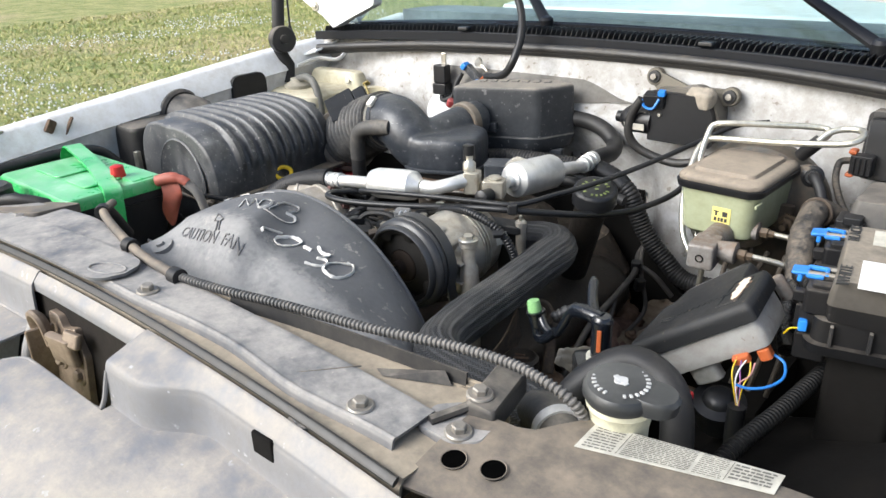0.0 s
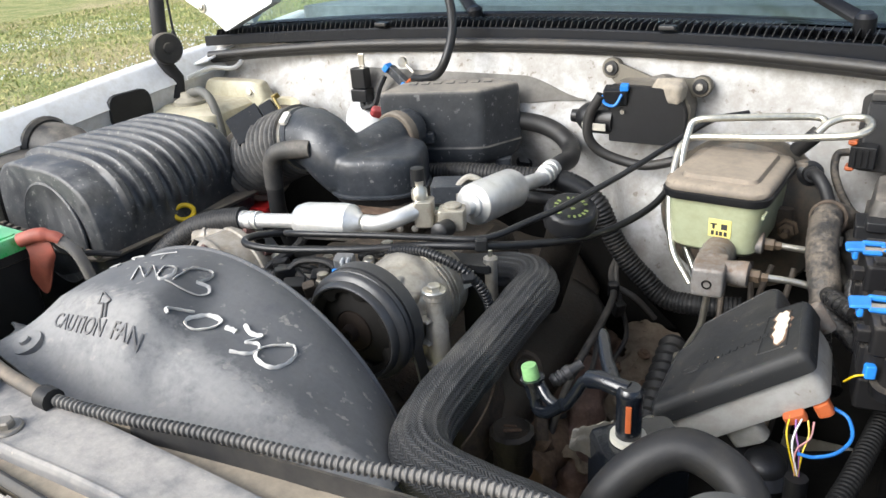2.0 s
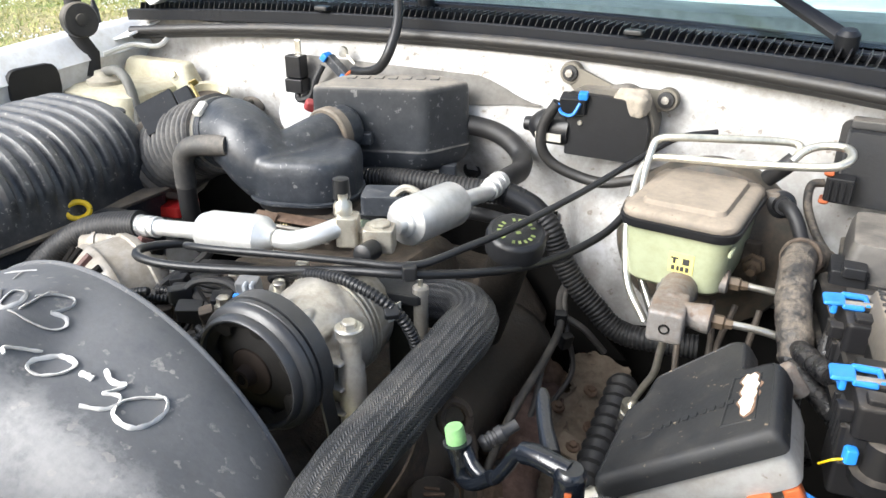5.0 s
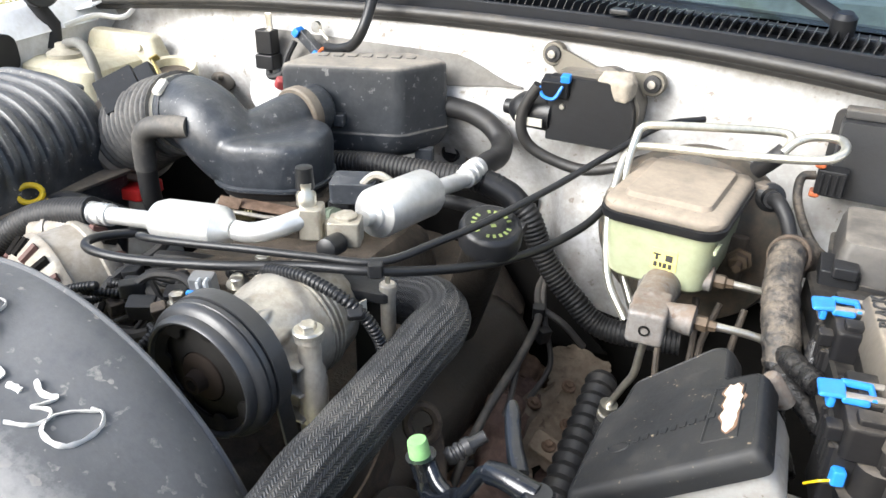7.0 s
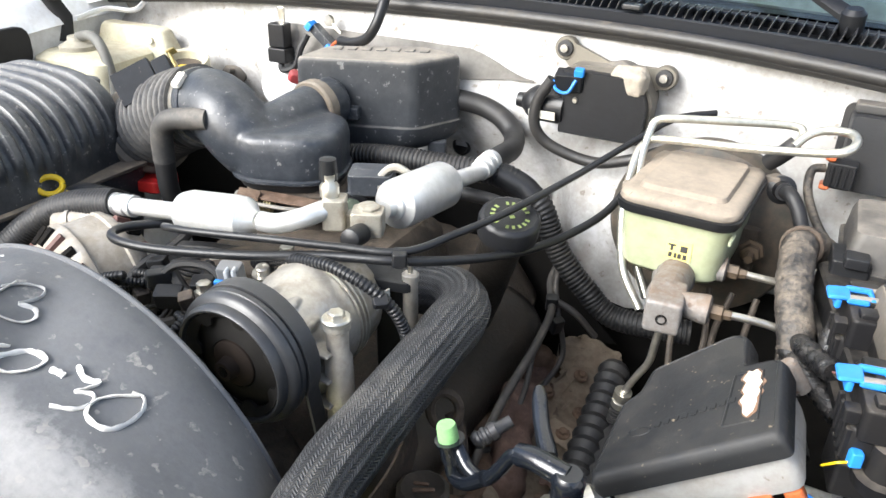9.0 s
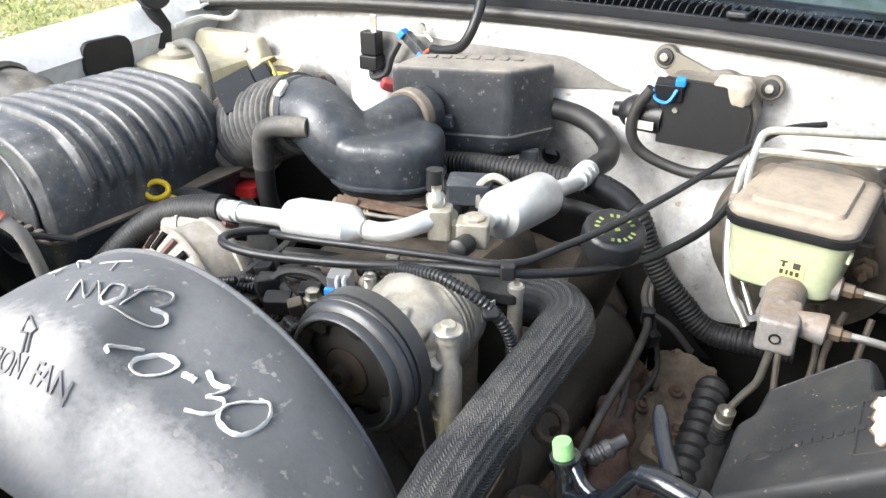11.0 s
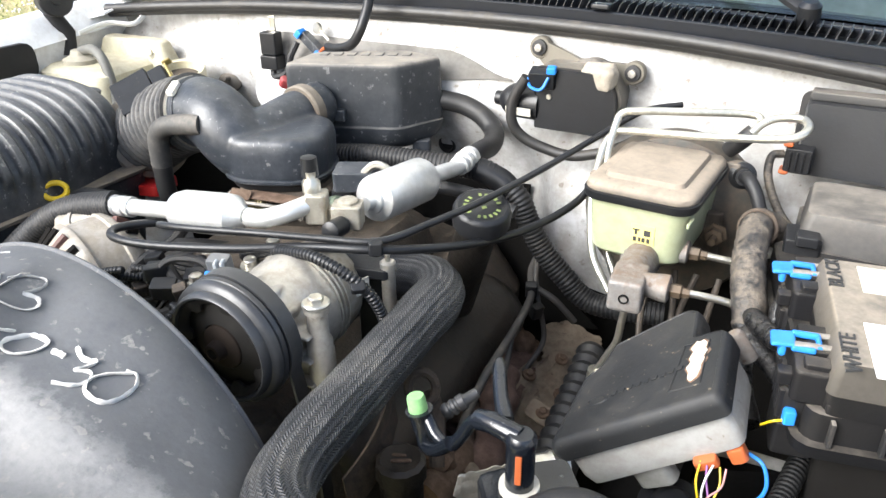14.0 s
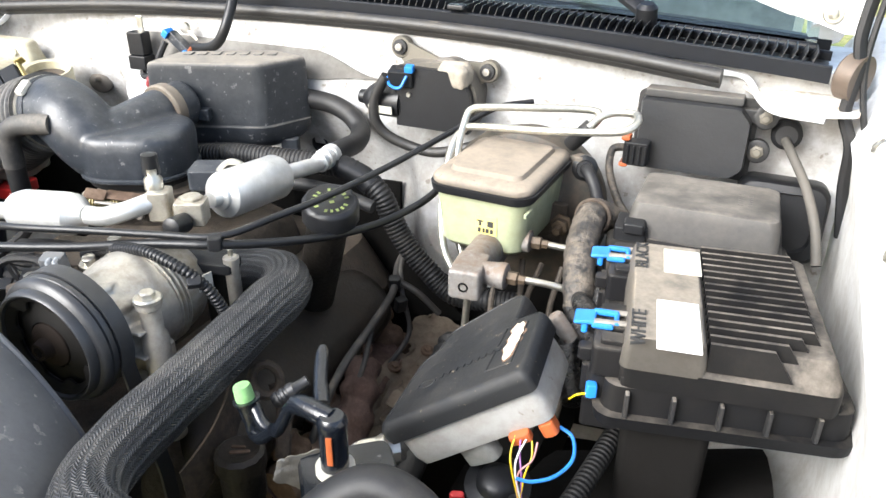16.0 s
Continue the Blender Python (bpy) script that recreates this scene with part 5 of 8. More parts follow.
# suction and discharge lines
acl = thing("ac_hose_assembly", "bright aluminium air conditioning lines with two muffler cans", "pipe assembly", (0.05, 0.55, 1.0))
part("manifold_block", Shape().slab(frame_at((0.088, 0.553, 1.012), 25), 0.026, 0.028, 0.038, 0.004).slab(frame_at((0.126, 0.562, 1.010), 25), 0.036, 0.030, 0.030, 0.004).turn([(-0.006, 0.013), (0.002, 0.013), (0.004, 0.010)], (0.126, 0.564, 1.041), (0, 0, 1), 8).slab(frame_at((0.106, 0.566, 1.008), 25), 0.02, 0.018, 0.022, 0.003), grimy("pale_machined_aluminium", (0.46, 0.44, 0.38), 0.35, 0.5, metal=0.7, col2=(0.3, 0.27, 0.22), dustcol=(0.26, 0.21, 0.15), bump=0.2), acl, "pale aluminium manifold block")
part("port", Shape().turn([(0.0, 0.011), (0.012, 0.011), (0.016, 0.008), (0.026, 0.008)], (0.082, 0.553, 1.05), (0, 0, 1), 16), STEEL, acl)
part("port_cap", Shape().turn([(0, 0.0105), (0.024, 0.0095), (0.025, 0.007)], (0.080, 0.555, 1.068), (0, 0, 1), 14), CLEAN_BLACK, acl, "black valve cap")
part("port_cap", Shape().turn([(0, 0.012), (0.026, 0.0115), (0.028, 0.008)], (0.128, 0.545, 1.018), (0.1, -1, 0.15), 14), CLEAN_BLACK, acl, "black valve cap")
can = [(0, 0.010), (0.006, 0.014), (0.016, 0.0245), (0.03, 0.026), (0.092, 0.026), (0.105, 0.0225), (0.114, 0.012), (0.118, 0.010)]
part("muffler_can", Shape().turn(can, (0.022, 0.5, 1.026), (-1, -0.07, -0.1), 28), BRIGHT, acl, "bright aluminium muffler can")
part("pipe", Shape().tube(curve([(0.025, 0.5, 1.026), (0.045, 0.505, 1.026), (0.066, 0.52, 1.031), (0.08, 0.545, 1.035)], 6), 0.0115, 14), BRIGHT, acl)
part("pipe", Shape().tube([(-0.09, 0.49, 1.014), (-0.19, 0.482, 1.004)], 0.0105, 14).turn([(0, 0.0135), (0.005, 0.0135), (0.006, 0.0115), (0.010, 0.0115), (0.011, 0.0135), (0.02, 0.0135), (0.022, 0.0115), (0.026, 0.0115), (0.027, 0.014), (0.034, 0.014)], (-0.158, 0.485, 1.007), (-1, -0.07, -0.1), 16), BRIGHT, acl, "crimped pipe end")
part("suction_hose", ribbed([(-0.19, 0.484, 1.004), (-0.246, 0.472, 0.994), (-0.288, 0.457, 0.977), (-0.327, 0.430, 0.943), (-0.35, 0.39, 0.90), (-0.36, 0.33, 0.84)], 0.019, 0.0048, 0.0009), RUBBER, acl, "black corrugated hose")
can2 = [(0, 0.010), (0.012, 0.011), (0.014, 0.017), (0.018, 0.018), (0.022, 0.0285), (0.028, 0.0305), (0.125, 0.0305), (0.131, 0.028), (0.136, 0.014), (0.145, 0.012)]
part("muffler_can", Shape().turn(can2, (0.126, 0.595, 1.026), (0.06, 1, -0.1), 30), BRIGHT, acl, "bright aluminium muffler can")
part("pipe", Shape().tube(curve([(0.135, 0.735, 1.012), (0.138, 0.78, 1.005), (0.137, 0.82, 0.998), (0.136, 0.86, 0.998)], 5), 0.0115, 14).turn([(0, 0.015), (0.006, 0.015), (0.007, 0.0135), (0.012, 0.0135), (0.013, 0.0165), (0.022, 0.0165), (0.023, 0.0145), (0.028, 0.0145), (0.029, 0.0165), (0.04, 0.0165)], (0.137, 0.825, 0.998), (-0.02, 1, 0.05), 18), BRIGHT, acl, "crimped pipe end")
part("discharge_hose", hose([(0.136, 0.86, 0.998), (0.137, 0.90, 0.997), (0.133, 0.945, 0.993), (0.118, 0.985, 1.0), (0.09, 1.0, 1.018), (0.055, 1.005, 1.03), (0.02, 1.0, 1.036), (-0.02, 0.99, 1.04)], 0.0165, 16), RUBBER, acl, "thick black rubber hose")

# ---- alternator ----
CASTING = grimy("pale_cast_alternator", (0.33, 0.31, 0.28), 0.45, 0.6, metal=0.45, col2=(0.22, 0.2, 0.17), bump=0.3, dustcol=(0.22, 0.185, 0.14), up=0.3)
alt = thing("alternator", "cast aluminium alternator with cooling slots", "alternator", (-0.23, 0.44, 0.9))
A0, AXD = Vector((-0.205, 0.385, 0.915)), Vector((0.25, 1, 0.05))
AN = AXD.normalized()
part("housing", Shape().turn([(0, 0.03), (0.002, 0.058), (0.010, 0.068), (0.026, 0.079), (0.032, 0.082), (0.036, 0.082), (0.038, 0.078), (0.075, 0.078), (0.077, 0.081), (0.083, 0.081), (0.09, 0.076), (0.108, 0.062), (0.115, 0.02)], A0, AXD, 48), CASTING, alt)
WINDING = grimy("copper_red_windings", (0.09, 0.035, 0.028), 0.7, 0.3)
side = AN.orthogonal().normalized()
for k in range(20):
    a = 2 * math.pi * k / 20
    d = side * math.cos(a) + AN.cross(side) * math.sin(a)
    for p, q, name in ((0.008, 0.027, "slot"), (0.088, 0.104, "slot")):
        r0, r1 = (0.0655, 0.0795) if p < 0.05 else (0.077, 0.0655)
        part(name, Shape().tube([A0 + AN * p + d * r0, A0 + AN * q + d * r1], 0.0058, 6), WINDING if k % 3 == 0 else DARK, alt)
blended("ear", Shape().tube([(-0.262, 0.447, 0.974), (-0.240, 0.458, 0.979), (-0.212, 0.472, 0.982)], 0.014, 18).slab(frame_at((-0.236, 0.458, 0.950), 26), 0.05, 0.03, 0.026, 0.006), CASTING, alt, "", 0.0022, 3)
part("ear_bush", Shape().turn([(0, 0.0158), (0.005, 0.0158)], (-0.246, 0.455, 0.978), (0.9, 0.45, 0.15), 20), CASTING, alt)
part("pulley", Shape().turn([(0, 0.03), (0.02, 0.03), (0.022, 0.02)], A0 - AN * 0.03, AXD, 24), DULL_STEEL, alt)

# thermostat pipe and clutter between alternator and compressor
pipe = thing("heater_pipe", "bare aluminium coolant pipe with a clamp", "pipe", (-0.13, 0.44, 0.9))
part("tube", Shape().tube(curve([(-0.10, 0.525, 0.905), (-0.135, 0.500, 0.905), (-0.155, 0.470, 0.904), (-0.152, 0.446, 0.902), (-0.125, 0.425, 0.898), (-0.085, 0.408, 0.893), (-0.05, 0.395, 0.887)], 6), 0.0125, 16), SHELL, pipe)
part("clamp", Shape().turn([(0, 0.015), (0.003, 0.0165), (0.012, 0.0165), (0.014, 0.015)], (-0.075, 0.404, 0.892), (0.9, -0.35, -0.15), 20), STEEL, pipe, "bright band clamp")
part("clamp_screw", Shape().slab(frame_at((-0.068, 0.400, 0.907), -20, 0, 10), 0.02, 0.010, 0.009, 0.002), STEEL, pipe)
part("hose_end", hose([(-0.06, 0.398, 0.889), (-0.03, 0.385, 0.875), (-0.005, 0.38, 0.85)], 0.0165, 16), DUSTY_BLACK, pipe)
PALE_GREY = grimy("pale_grey_plastic", (0.42, 0.44, 0.46), 0.5, 0.3)
sens = thing("sensor_connector", "blue and grey wiring connector above the pulley", "connector", (0.04, 0.43, 0.98))
part("body", Shape().slab(frame_at((0.045, 0.43, 0.985), 20, 10), 0.025, 0.018, 0.028, 0.003), grimy("grey_plastic", (0.12, 0.125, 0.13), 0.5, 0.5), sens)
part("lock", Shape().slab(frame_at((0.040, 0.417, 0.986), 20, 10), 0.012, 0.006, 0.012, 0.002), BLUE, sens)
part("latch", Shape().slab(frame_at((0.050, 0.420, 0.990), 20, 10), 0.004, 0.010, 0.024, 0.001).slab(frame_at((0.056, 0.424, 0.990), 20, 10), 0.004, 0.010, 0.024, 0.001), PALE_GREY, sens, "pale grey latch")
part("pigtail", hose([(0.035, 0.43, 0.985), (0.0, 0.44, 0.99), (-0.04, 0.43, 0.985), (-0.06, 0.41, 0.96)], 0.005, 8), RUBBER, sens)
for p in ((0.012, 0.42, 0.975), (0.06, 0.50, 0.995)):
    part("bolt", Shape().turn([(-0.02, 0.011), (0, 0.011), (0.0, 0.008), (0.009, 0.008), (0.01, 0.006)], p, (0, 0, 1), 6), STEEL, sens)
for pts, r in (([(-0.06, 0.44, 0.97), (-0.02, 0.42, 0.965), (0.01, 0.42, 0.96), (0.02, 0.45, 0.94)], 0.006), ([(-0.02, 0.46, 0.98), (0.0, 0.42, 0.95), (-0.03, 0.40, 0.93), (-0.07, 0.40, 0.92)], 0.007), ([(-0.1, 0.52, 0.985), (-0.1, 0.49, 0.97), (-0.12, 0.44, 0.95), (-0.11, 0.40, 0.92)], 0.007), ([(0.0, 0.53, 0.96), (-0.05, 0.50, 0.97), (-0.1, 0.49, 0.965)], 0.009)):
    single("wire", hose(pts, r, 8), RUBBER, "loose black wire over the engine", "wire", "engine wires")
for at, s in (((-0.03, 0.41, 0.95), (0.03, 0.02, 0.022)), ((-0.01, 0.44, 0.955), (0.025, 0.02, 0.02)), ((-0.065, 0.43, 0.955), (0.022, 0.02, 0.02))):
    single("plug", Shape().slab(frame_at(at, 30, 15), *s, 0.003), CLEAN_BLACK, "small black wiring plug over the engine", "connector", "engine plugs")
rw = random.Random(21)
for k in range(9):
    x, y, z = rw.uniform(-0.13, 0.02), rw.uniform(0.40, 0.47), rw.uniform(0.915, 0.965)
    pts = [(x, y, z)]
    for q in range(4):
        x, y, z = x + rw.uniform(-0.035, 0.035), y + rw.uniform(-0.03, 0.03), min(0.985, z + rw.uniform(-0.02, 0.018))
        pts.append((x, y, z))
    if k % 3 == 0:
        single("wire", ribbed(pts, 0.0055, 0.004, 0.0009, 10), CLEAN_BLACK, "thin black corrugated wire sleeve over the engine", "wire", "engine wires")
    else:
        single("wire", hose(pts, rw.uniform(0.0025, 0.005), 8), RUBBER, "loose black wire over the engine", "wire", "engine wires")
for k in range(6):
    at = (rw.uniform(-0.11, 0.03), rw.uniform(0.40, 0.46), rw.uniform(0.93, 0.965))
    single("plug", Shape().slab(frame_at(at, rw.uniform(0, 180), rw.uniform(-30, 30), rw.uniform(-30, 30)), rw.uniform(0.016, 0.028), 0.016, 0.018, 0.003), CLEAN_BLACK if k % 2 else GREASE, "small black wiring plug over the engine", "connector", "engine plugs")
for at in ((-0.12, 0.47, 0.955), (-0.03, 0.48, 0.965), (0.055, 0.465, 0.985)):
    single("bolt", Shape().turn([(-0.03, 0.009), (0, 0.009), (0, 0.013), (0.002, 0.0125), (0.002, 0.0075), (0.010, 0.0075), (0.011, 0.006)], at, (0.1, -0.2, 1), 12), STEEL, "zinc flange bolt on the engine front", "bolt", "engine bolts")
single("bracket_plate", Shape().slab(frame_at((0.0, 0.50, 0.955), 10), 0.11, 0.07, 0.02, 0.01), GREASE, "greasy steel bracket behind the pulley", "bracket")

# ---- upper radiator hose in a braided sleeve ----
def sleeve_material():
    m, nt, b = nodes_of("braided_sleeve")
    at = nt.nodes.new("ShaderNodeUVMap")
    sep = nt.nodes.new("ShaderNodeSeparateXYZ")
    nt.links.new(at.outputs[0], sep.inputs[0])
    around, along = sep.outputs[0], sep.outputs[1]
    pos = nt.nodes.new("ShaderNodeNewGeometry").outputs["Position"]
    n = noise_of(nt, pos, 14.0, 5.0)
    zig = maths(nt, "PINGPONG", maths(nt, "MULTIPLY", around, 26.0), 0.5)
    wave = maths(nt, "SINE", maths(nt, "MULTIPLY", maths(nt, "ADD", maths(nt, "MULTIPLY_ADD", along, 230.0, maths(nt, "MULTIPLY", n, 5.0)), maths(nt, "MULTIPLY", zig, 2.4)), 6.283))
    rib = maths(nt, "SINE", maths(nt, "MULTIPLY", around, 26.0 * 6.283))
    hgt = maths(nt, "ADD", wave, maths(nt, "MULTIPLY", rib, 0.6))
    # Weave height sets the colour too: crests lighter, grooves darker.
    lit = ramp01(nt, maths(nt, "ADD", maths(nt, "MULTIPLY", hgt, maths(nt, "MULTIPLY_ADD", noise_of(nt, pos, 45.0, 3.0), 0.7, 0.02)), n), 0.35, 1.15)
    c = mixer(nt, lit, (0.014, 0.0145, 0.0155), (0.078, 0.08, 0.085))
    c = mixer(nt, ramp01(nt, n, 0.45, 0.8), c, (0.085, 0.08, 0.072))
    nt.links.new(c, b.inputs["Base Color"])
    b.inputs["Roughness"].default_value = 0.55
    bp = nt.nodes.new("ShaderNodeBump")
    bp.inputs["Strength"].default_value, bp.inputs["Distance"].default_value = 0.55, 0.0012
    nt.links.new(hgt, bp.inputs["Height"])
    nt.links.new(bp.outputs[0], b.inputs["Normal"])
    return m


def sleeved(pts, r, n=78):
    line = even(curve(pts, 10), 0.006)
    s, side, rings, run = Shape(), Vector((0.2, 0, -1)), [], [0.0]
    for i, p in enumerate(line):
        d = (line[min(i + 1, len(line) - 1)] - line[max(i - 1, 0)]).normalized()
        side = (side - d * side.dot(d)).normalized()
        up = d.cross(side)
        if i:
            run.append(run[-1] + (p - line[i - 1]).length)
        rings.append([p + (r + 0.0007 * math.cos(13 * 2 * math.pi * a / n + 1.5 * noise.noise(p * 9)) + 0.0016 * noise.noise(p * 25) + 0.0012 * noise.noise((a * 0.35, p.x * 30, p.y * 30))) * (side * math.cos(2 * math.pi * a / n) + up * math.sin(2 * math.pi * a / n)) for a in range(n + 1)])
    s.loft(rings, closed=False)
    me = bpy.data.meshes.new("sleeve")
    me.from_pydata(s.v, [], s.f)
    uv = me.uv_layers.new(name="UVMap")
    for loop in me.loops:
        k, a = divmod(loop.vertex_index, n + 1)
        uv.data[loop.index].uv = (a / n, run[k])
    me.shade_smooth()
    me.materials.append(SLEEVE)
    return me


SLEEVE = sleeve_material()
rad = thing("radiator_hose", "upper radiator hose in a black braided sleeve", "radiator hose", (0.25, 0.4, 0.9))
HOSE = [(0.10, 0.605, 0.914), (0.17, 0.607, 0.929), (0.217, 0.600, 0.938), (0.243, 0.571, 0.939), (0.247, 0.52, 0.938), (0.25, 0.42, 0.932), (0.255, 0.32, 0.93), (0.268, 0.255, 0.932), (0.30, 0.215, 0.936), (0.36, 0.20, 0.938), (0.42, 0.196, 0.937), (0.46, 0.192, 0.935)]
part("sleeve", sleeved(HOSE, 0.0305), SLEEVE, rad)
part("hose_end", hose([(0.445, 0.193, 0.937), (0.475, 0.178, 0.955), (0.505, 0.155, 0.962), (0.53, 0.135, 0.955)], 0.0225, 20), DUSTY_BLACK, rad)
part("clamp", Shape().turn([(0, 0.0255), (0.012, 0.0255)], (0.499, 0.160, 0.961), (0.75, -0.64, 0.02), 28), grimy("pale_plastic_clamp", (0.6, 0.59, 0.56), 0.5, 0.3), rad, "pale hose clamp band")

# ---- control cables over the engine ----
def cable(name, pts, r, label, clips=()):
    t = thing(name, label, "cable", pts[len(pts) // 2])
    part("sheath", hose(pts, r, 10), CLEAN_BLACK, t)
    for c in clips:
        part("clip", Shape().slab(frame_at((c[0], c[1], c[2] - 0.008), 30), 0.016, 0.02, 0.017, 0.003), CLEAN_BLACK, t)
    return t


cable("control_cable", [(-0.085, 0.52, 0.985), (-0.12, 0.48, 0.995), (-0.138, 0.442, 1.0), (-0.118, 0.42, 1.002), (-0.06, 0.424, 1.003), (0.04, 0.455, 1.008), (0.12, 0.492, 1.012), (0.193, 0.518, 1.014), (0.235, 0.575, 1.0), (0.265, 0.655, 0.98), (0.29, 0.74, 0.968), (0.32, 0.815, 0.978), (0.338, 0.865, 1.005), (0.345, 0.90, 1.02)], 0.0054, "black control cable looping over the compressor", [(0.193, 0.52, 1.016)])
cable("control_cable", [(-0.09, 0.50, 0.99), (-0.085, 0.462, 1.008), (-0.03, 0.456, 1.018), (0.06, 0.478, 1.022), (0.13, 0.50, 1.022), (0.195, 0.525, 1.022), (0.228, 0.585, 1.027), (0.255, 0.66, 1.03), (0.29, 0.77, 1.04), (0.325, 0.88, 1.055), (0.365, 0.96, 1.075), (0.41, 1.0, 1.08)], 0.0044, "thin black control cable across the engine")
loom2 = thing("wiring_conduit", "black corrugated conduit over the compressor", "wiring conduit", (0.15, 0.5, 0.98))
part("tube", ribbed([(0.03, 0.48, 0.985), (0.083, 0.475, 1.006), (0.134, 0.468, 1.018), (0.166, 0.466, 1.015), (0.188, 0.468, 1.007), (0.203, 0.474, 0.993), (0.214, 0.482, 0.972), (0.218, 0.492, 0.94), (0.219, 0.50, 0.88)], 0.0068, 0.005, 0.0012), CLEAN_BLACK, loom2)
part("clip", Shape().slab(frame_at((0.201, 0.470, 0.990), 40, 30), 0.016, 0.014, 0.010, 0.003), CLEAN_BLACK, loom2)
loom3 = thing("wiring_conduit", "thick black corrugated conduit down the firewall", "wiring conduit", (0.28, 0.86, 0.8))
part("tube", ribbed([(-0.1, 0.83, 0.975), (-0.02, 0.835, 0.985), (0.08, 0.848, 0.985), (0.150, 0.864, 0.982), (0.183, 0.87, 0.968), (0.215, 0.87, 0.944), (0.233, 0.87, 0.908), (0.251, 0.87, 0.876), (0.276, 0.87, 0.846), (0.299, 0.87, 0.825), (0.318, 0.87, 0.807), (0.346, 0.87, 0.795), (0.395, 0.87, 0.798), (0.45, 0.88, 0.80)], 0.0178, 0.0065, 0.0014), RUBBER, loom3)
part("tape", hose([(0.15, 0.864, 0.982), (0.183, 0.87, 0.968), (0.20, 0.87, 0.956)], 0.019, 14), CLEAN_BLACK, loom3)
PANEL_EDGE = [(0.930, 0.150), (0.915, 0.168), (0.887, 0.196), (0.818, 0.232), (0.752, 0.285), (0.70, 0.335)]


def panel_edge(z):
    """The added dark sheet's slanting right edge at one height."""
    for (z0, x0), (z1, x1) in zip(PANEL_EDGE, PANEL_EDGE[1:]):
        if z >= z1:
            return x0 + (x1 - x0) * (z0 - z) / (z0 - z1)
    return PANEL_EDGE[-1][1]


# Added black sheet; it fills the dark gap left of the conduit.
single("dark_gap_panel", Shape().sheet(lambda u, v: (0.0 + panel_edge(0.930 - 0.229 * v) * u, 0.945 + 0.01 * math.sin(9 * u + 4 * v), 0.930 - 0.229 * v), 14, 14, thick=0.006), DARK, "black sheet added to darken the gap behind the engine", "insulation")
single("vacuum_line", hose([(-0.02, 0.77, 0.97), (0.06, 0.78, 0.975), (0.16, 0.80, 0.97), (0.24, 0.80, 0.955)], 0.010, 10), RUBBER, "black vacuum line behind the manifold", "hose")
single("hook_bracket", Shape().tube(curve([(0.055, 0.70, 0.985), (0.05, 0.705, 1.01), (0.065, 0.715, 1.025), (0.085, 0.72, 1.015), (0.085, 0.72, 0.99)], 6), 0.006, 8), STEEL, "bent steel lifting hook", "bracket")
single("solenoid", Shape().slab(frame_at((0.03, 0.715, 0.985), 25), 0.06, 0.05, 0.03, 0.006), BLACK, "black solenoid beside the throttle body", "sensor")
# throttle body under the intake duct
thr = thing("throttle_body", "cast throttle body with a small label under the intake duct", "throttle body", (-0.06, 0.68, 0.95))
TB = frame_at((-0.108, 0.737, 0.0), 22)
part("body", Shape().molded(TB, [(0.90, 0.13, 0.11, 0.03), (0.935, 0.13, 0.11, 0.03), (0.94, 0.145, 0.12, 0.035), (0.962, 0.145, 0.12, 0.035), (0.966, 0.13, 0.11, 0.04), (0.975, 0.13, 0.11, 0.05)]), GREASE, thr)
part("label", Shape().slab(TB @ Matrix.Translation((0.052, -0.064, 0.945)), 0.022, 0.003, 0.013, 0.0005, 0.0005), WHITE_LABEL, thr)
part("spring", ribbed([TB @ Vector((-0.066, -0.074, 0.957)), TB @ Vector((-0.018, -0.078, 0.955))], 0.0105, 0.0045, 0.003), grimy("brassy_spring", (0.3, 0.26, 0.14), 0.5, 0.4, metal=0.6), thr, "dull brass return spring")
part("spring_hub", Shape().turn([(0, 0.015), (0.006, 0.015), (0.008, 0.012)], TB @ Vector((-0.066, -0.073, 0.957)), TB.to_3x3() @ Vector((-1, 0, 0)), 20), ALU, thr)
part("lever", Shape().slab(TB @ Matrix.Translation((0.015, -0.080, 0.963)) @ pose(0, 0, 0, 8, 4, -6), 0.115, 0.022, 0.004, 0.003), RUST, thr, "rust-brown throttle lever")
part("lever", Shape().slab(TB @ Matrix.Translation((-0.050, -0.085, 0.972)) @ pose(0, 0, 0, 30, 10, 4), 0.03, 0.018, 0.003, 0.002), RUST, thr)
for x in (-0.03, 0.0, 0.03, 0.055):
    part("screw", Shape().turn([(0, 0.006), (0.006, 0.006), (0.007, 0.004)], TB @ Vector((x, -0.063, 0.930)), TB.to_3x3() @ Vector((0, -1, 0.3)), 8), DULL_STEEL, thr)
part("linkage", Shape().tube([TB @ Vector(q) for q in ((-0.05, -0.09, 0.963), (0.0, -0.092, 0.958), (0.06, -0.086, 0.955))], 0.003, 8), DULL_STEEL, thr)
part("sensor", Shape().slab(TB @ Matrix.Translation((0.092, -0.03, 0.940)), 0.034, 0.05, 0.032, 0.006, 0.004).turn([(0, 0.012), (0.014, 0.012), (0.016, 0.009)], TB @ Vector((0.088, -0.06, 0.955)), TB.to_3x3() @ Vector((0, -1, 0)), 16), CLEAN_BLACK, thr, "black throttle position sensor")
part("idle_valve", Shape().turn([(0, 0.013), (0.02, 0.013), (0.021, 0.010), (0.034, 0.010)], TB @ Vector((0.080, -0.075, 0.955)), (0.6, -0.3, 0.35), 16), grimy("dull_green_plated", (0.16, 0.2, 0.15), 0.5, 0.4, metal=0.4), thr, "greenish plated fitting")

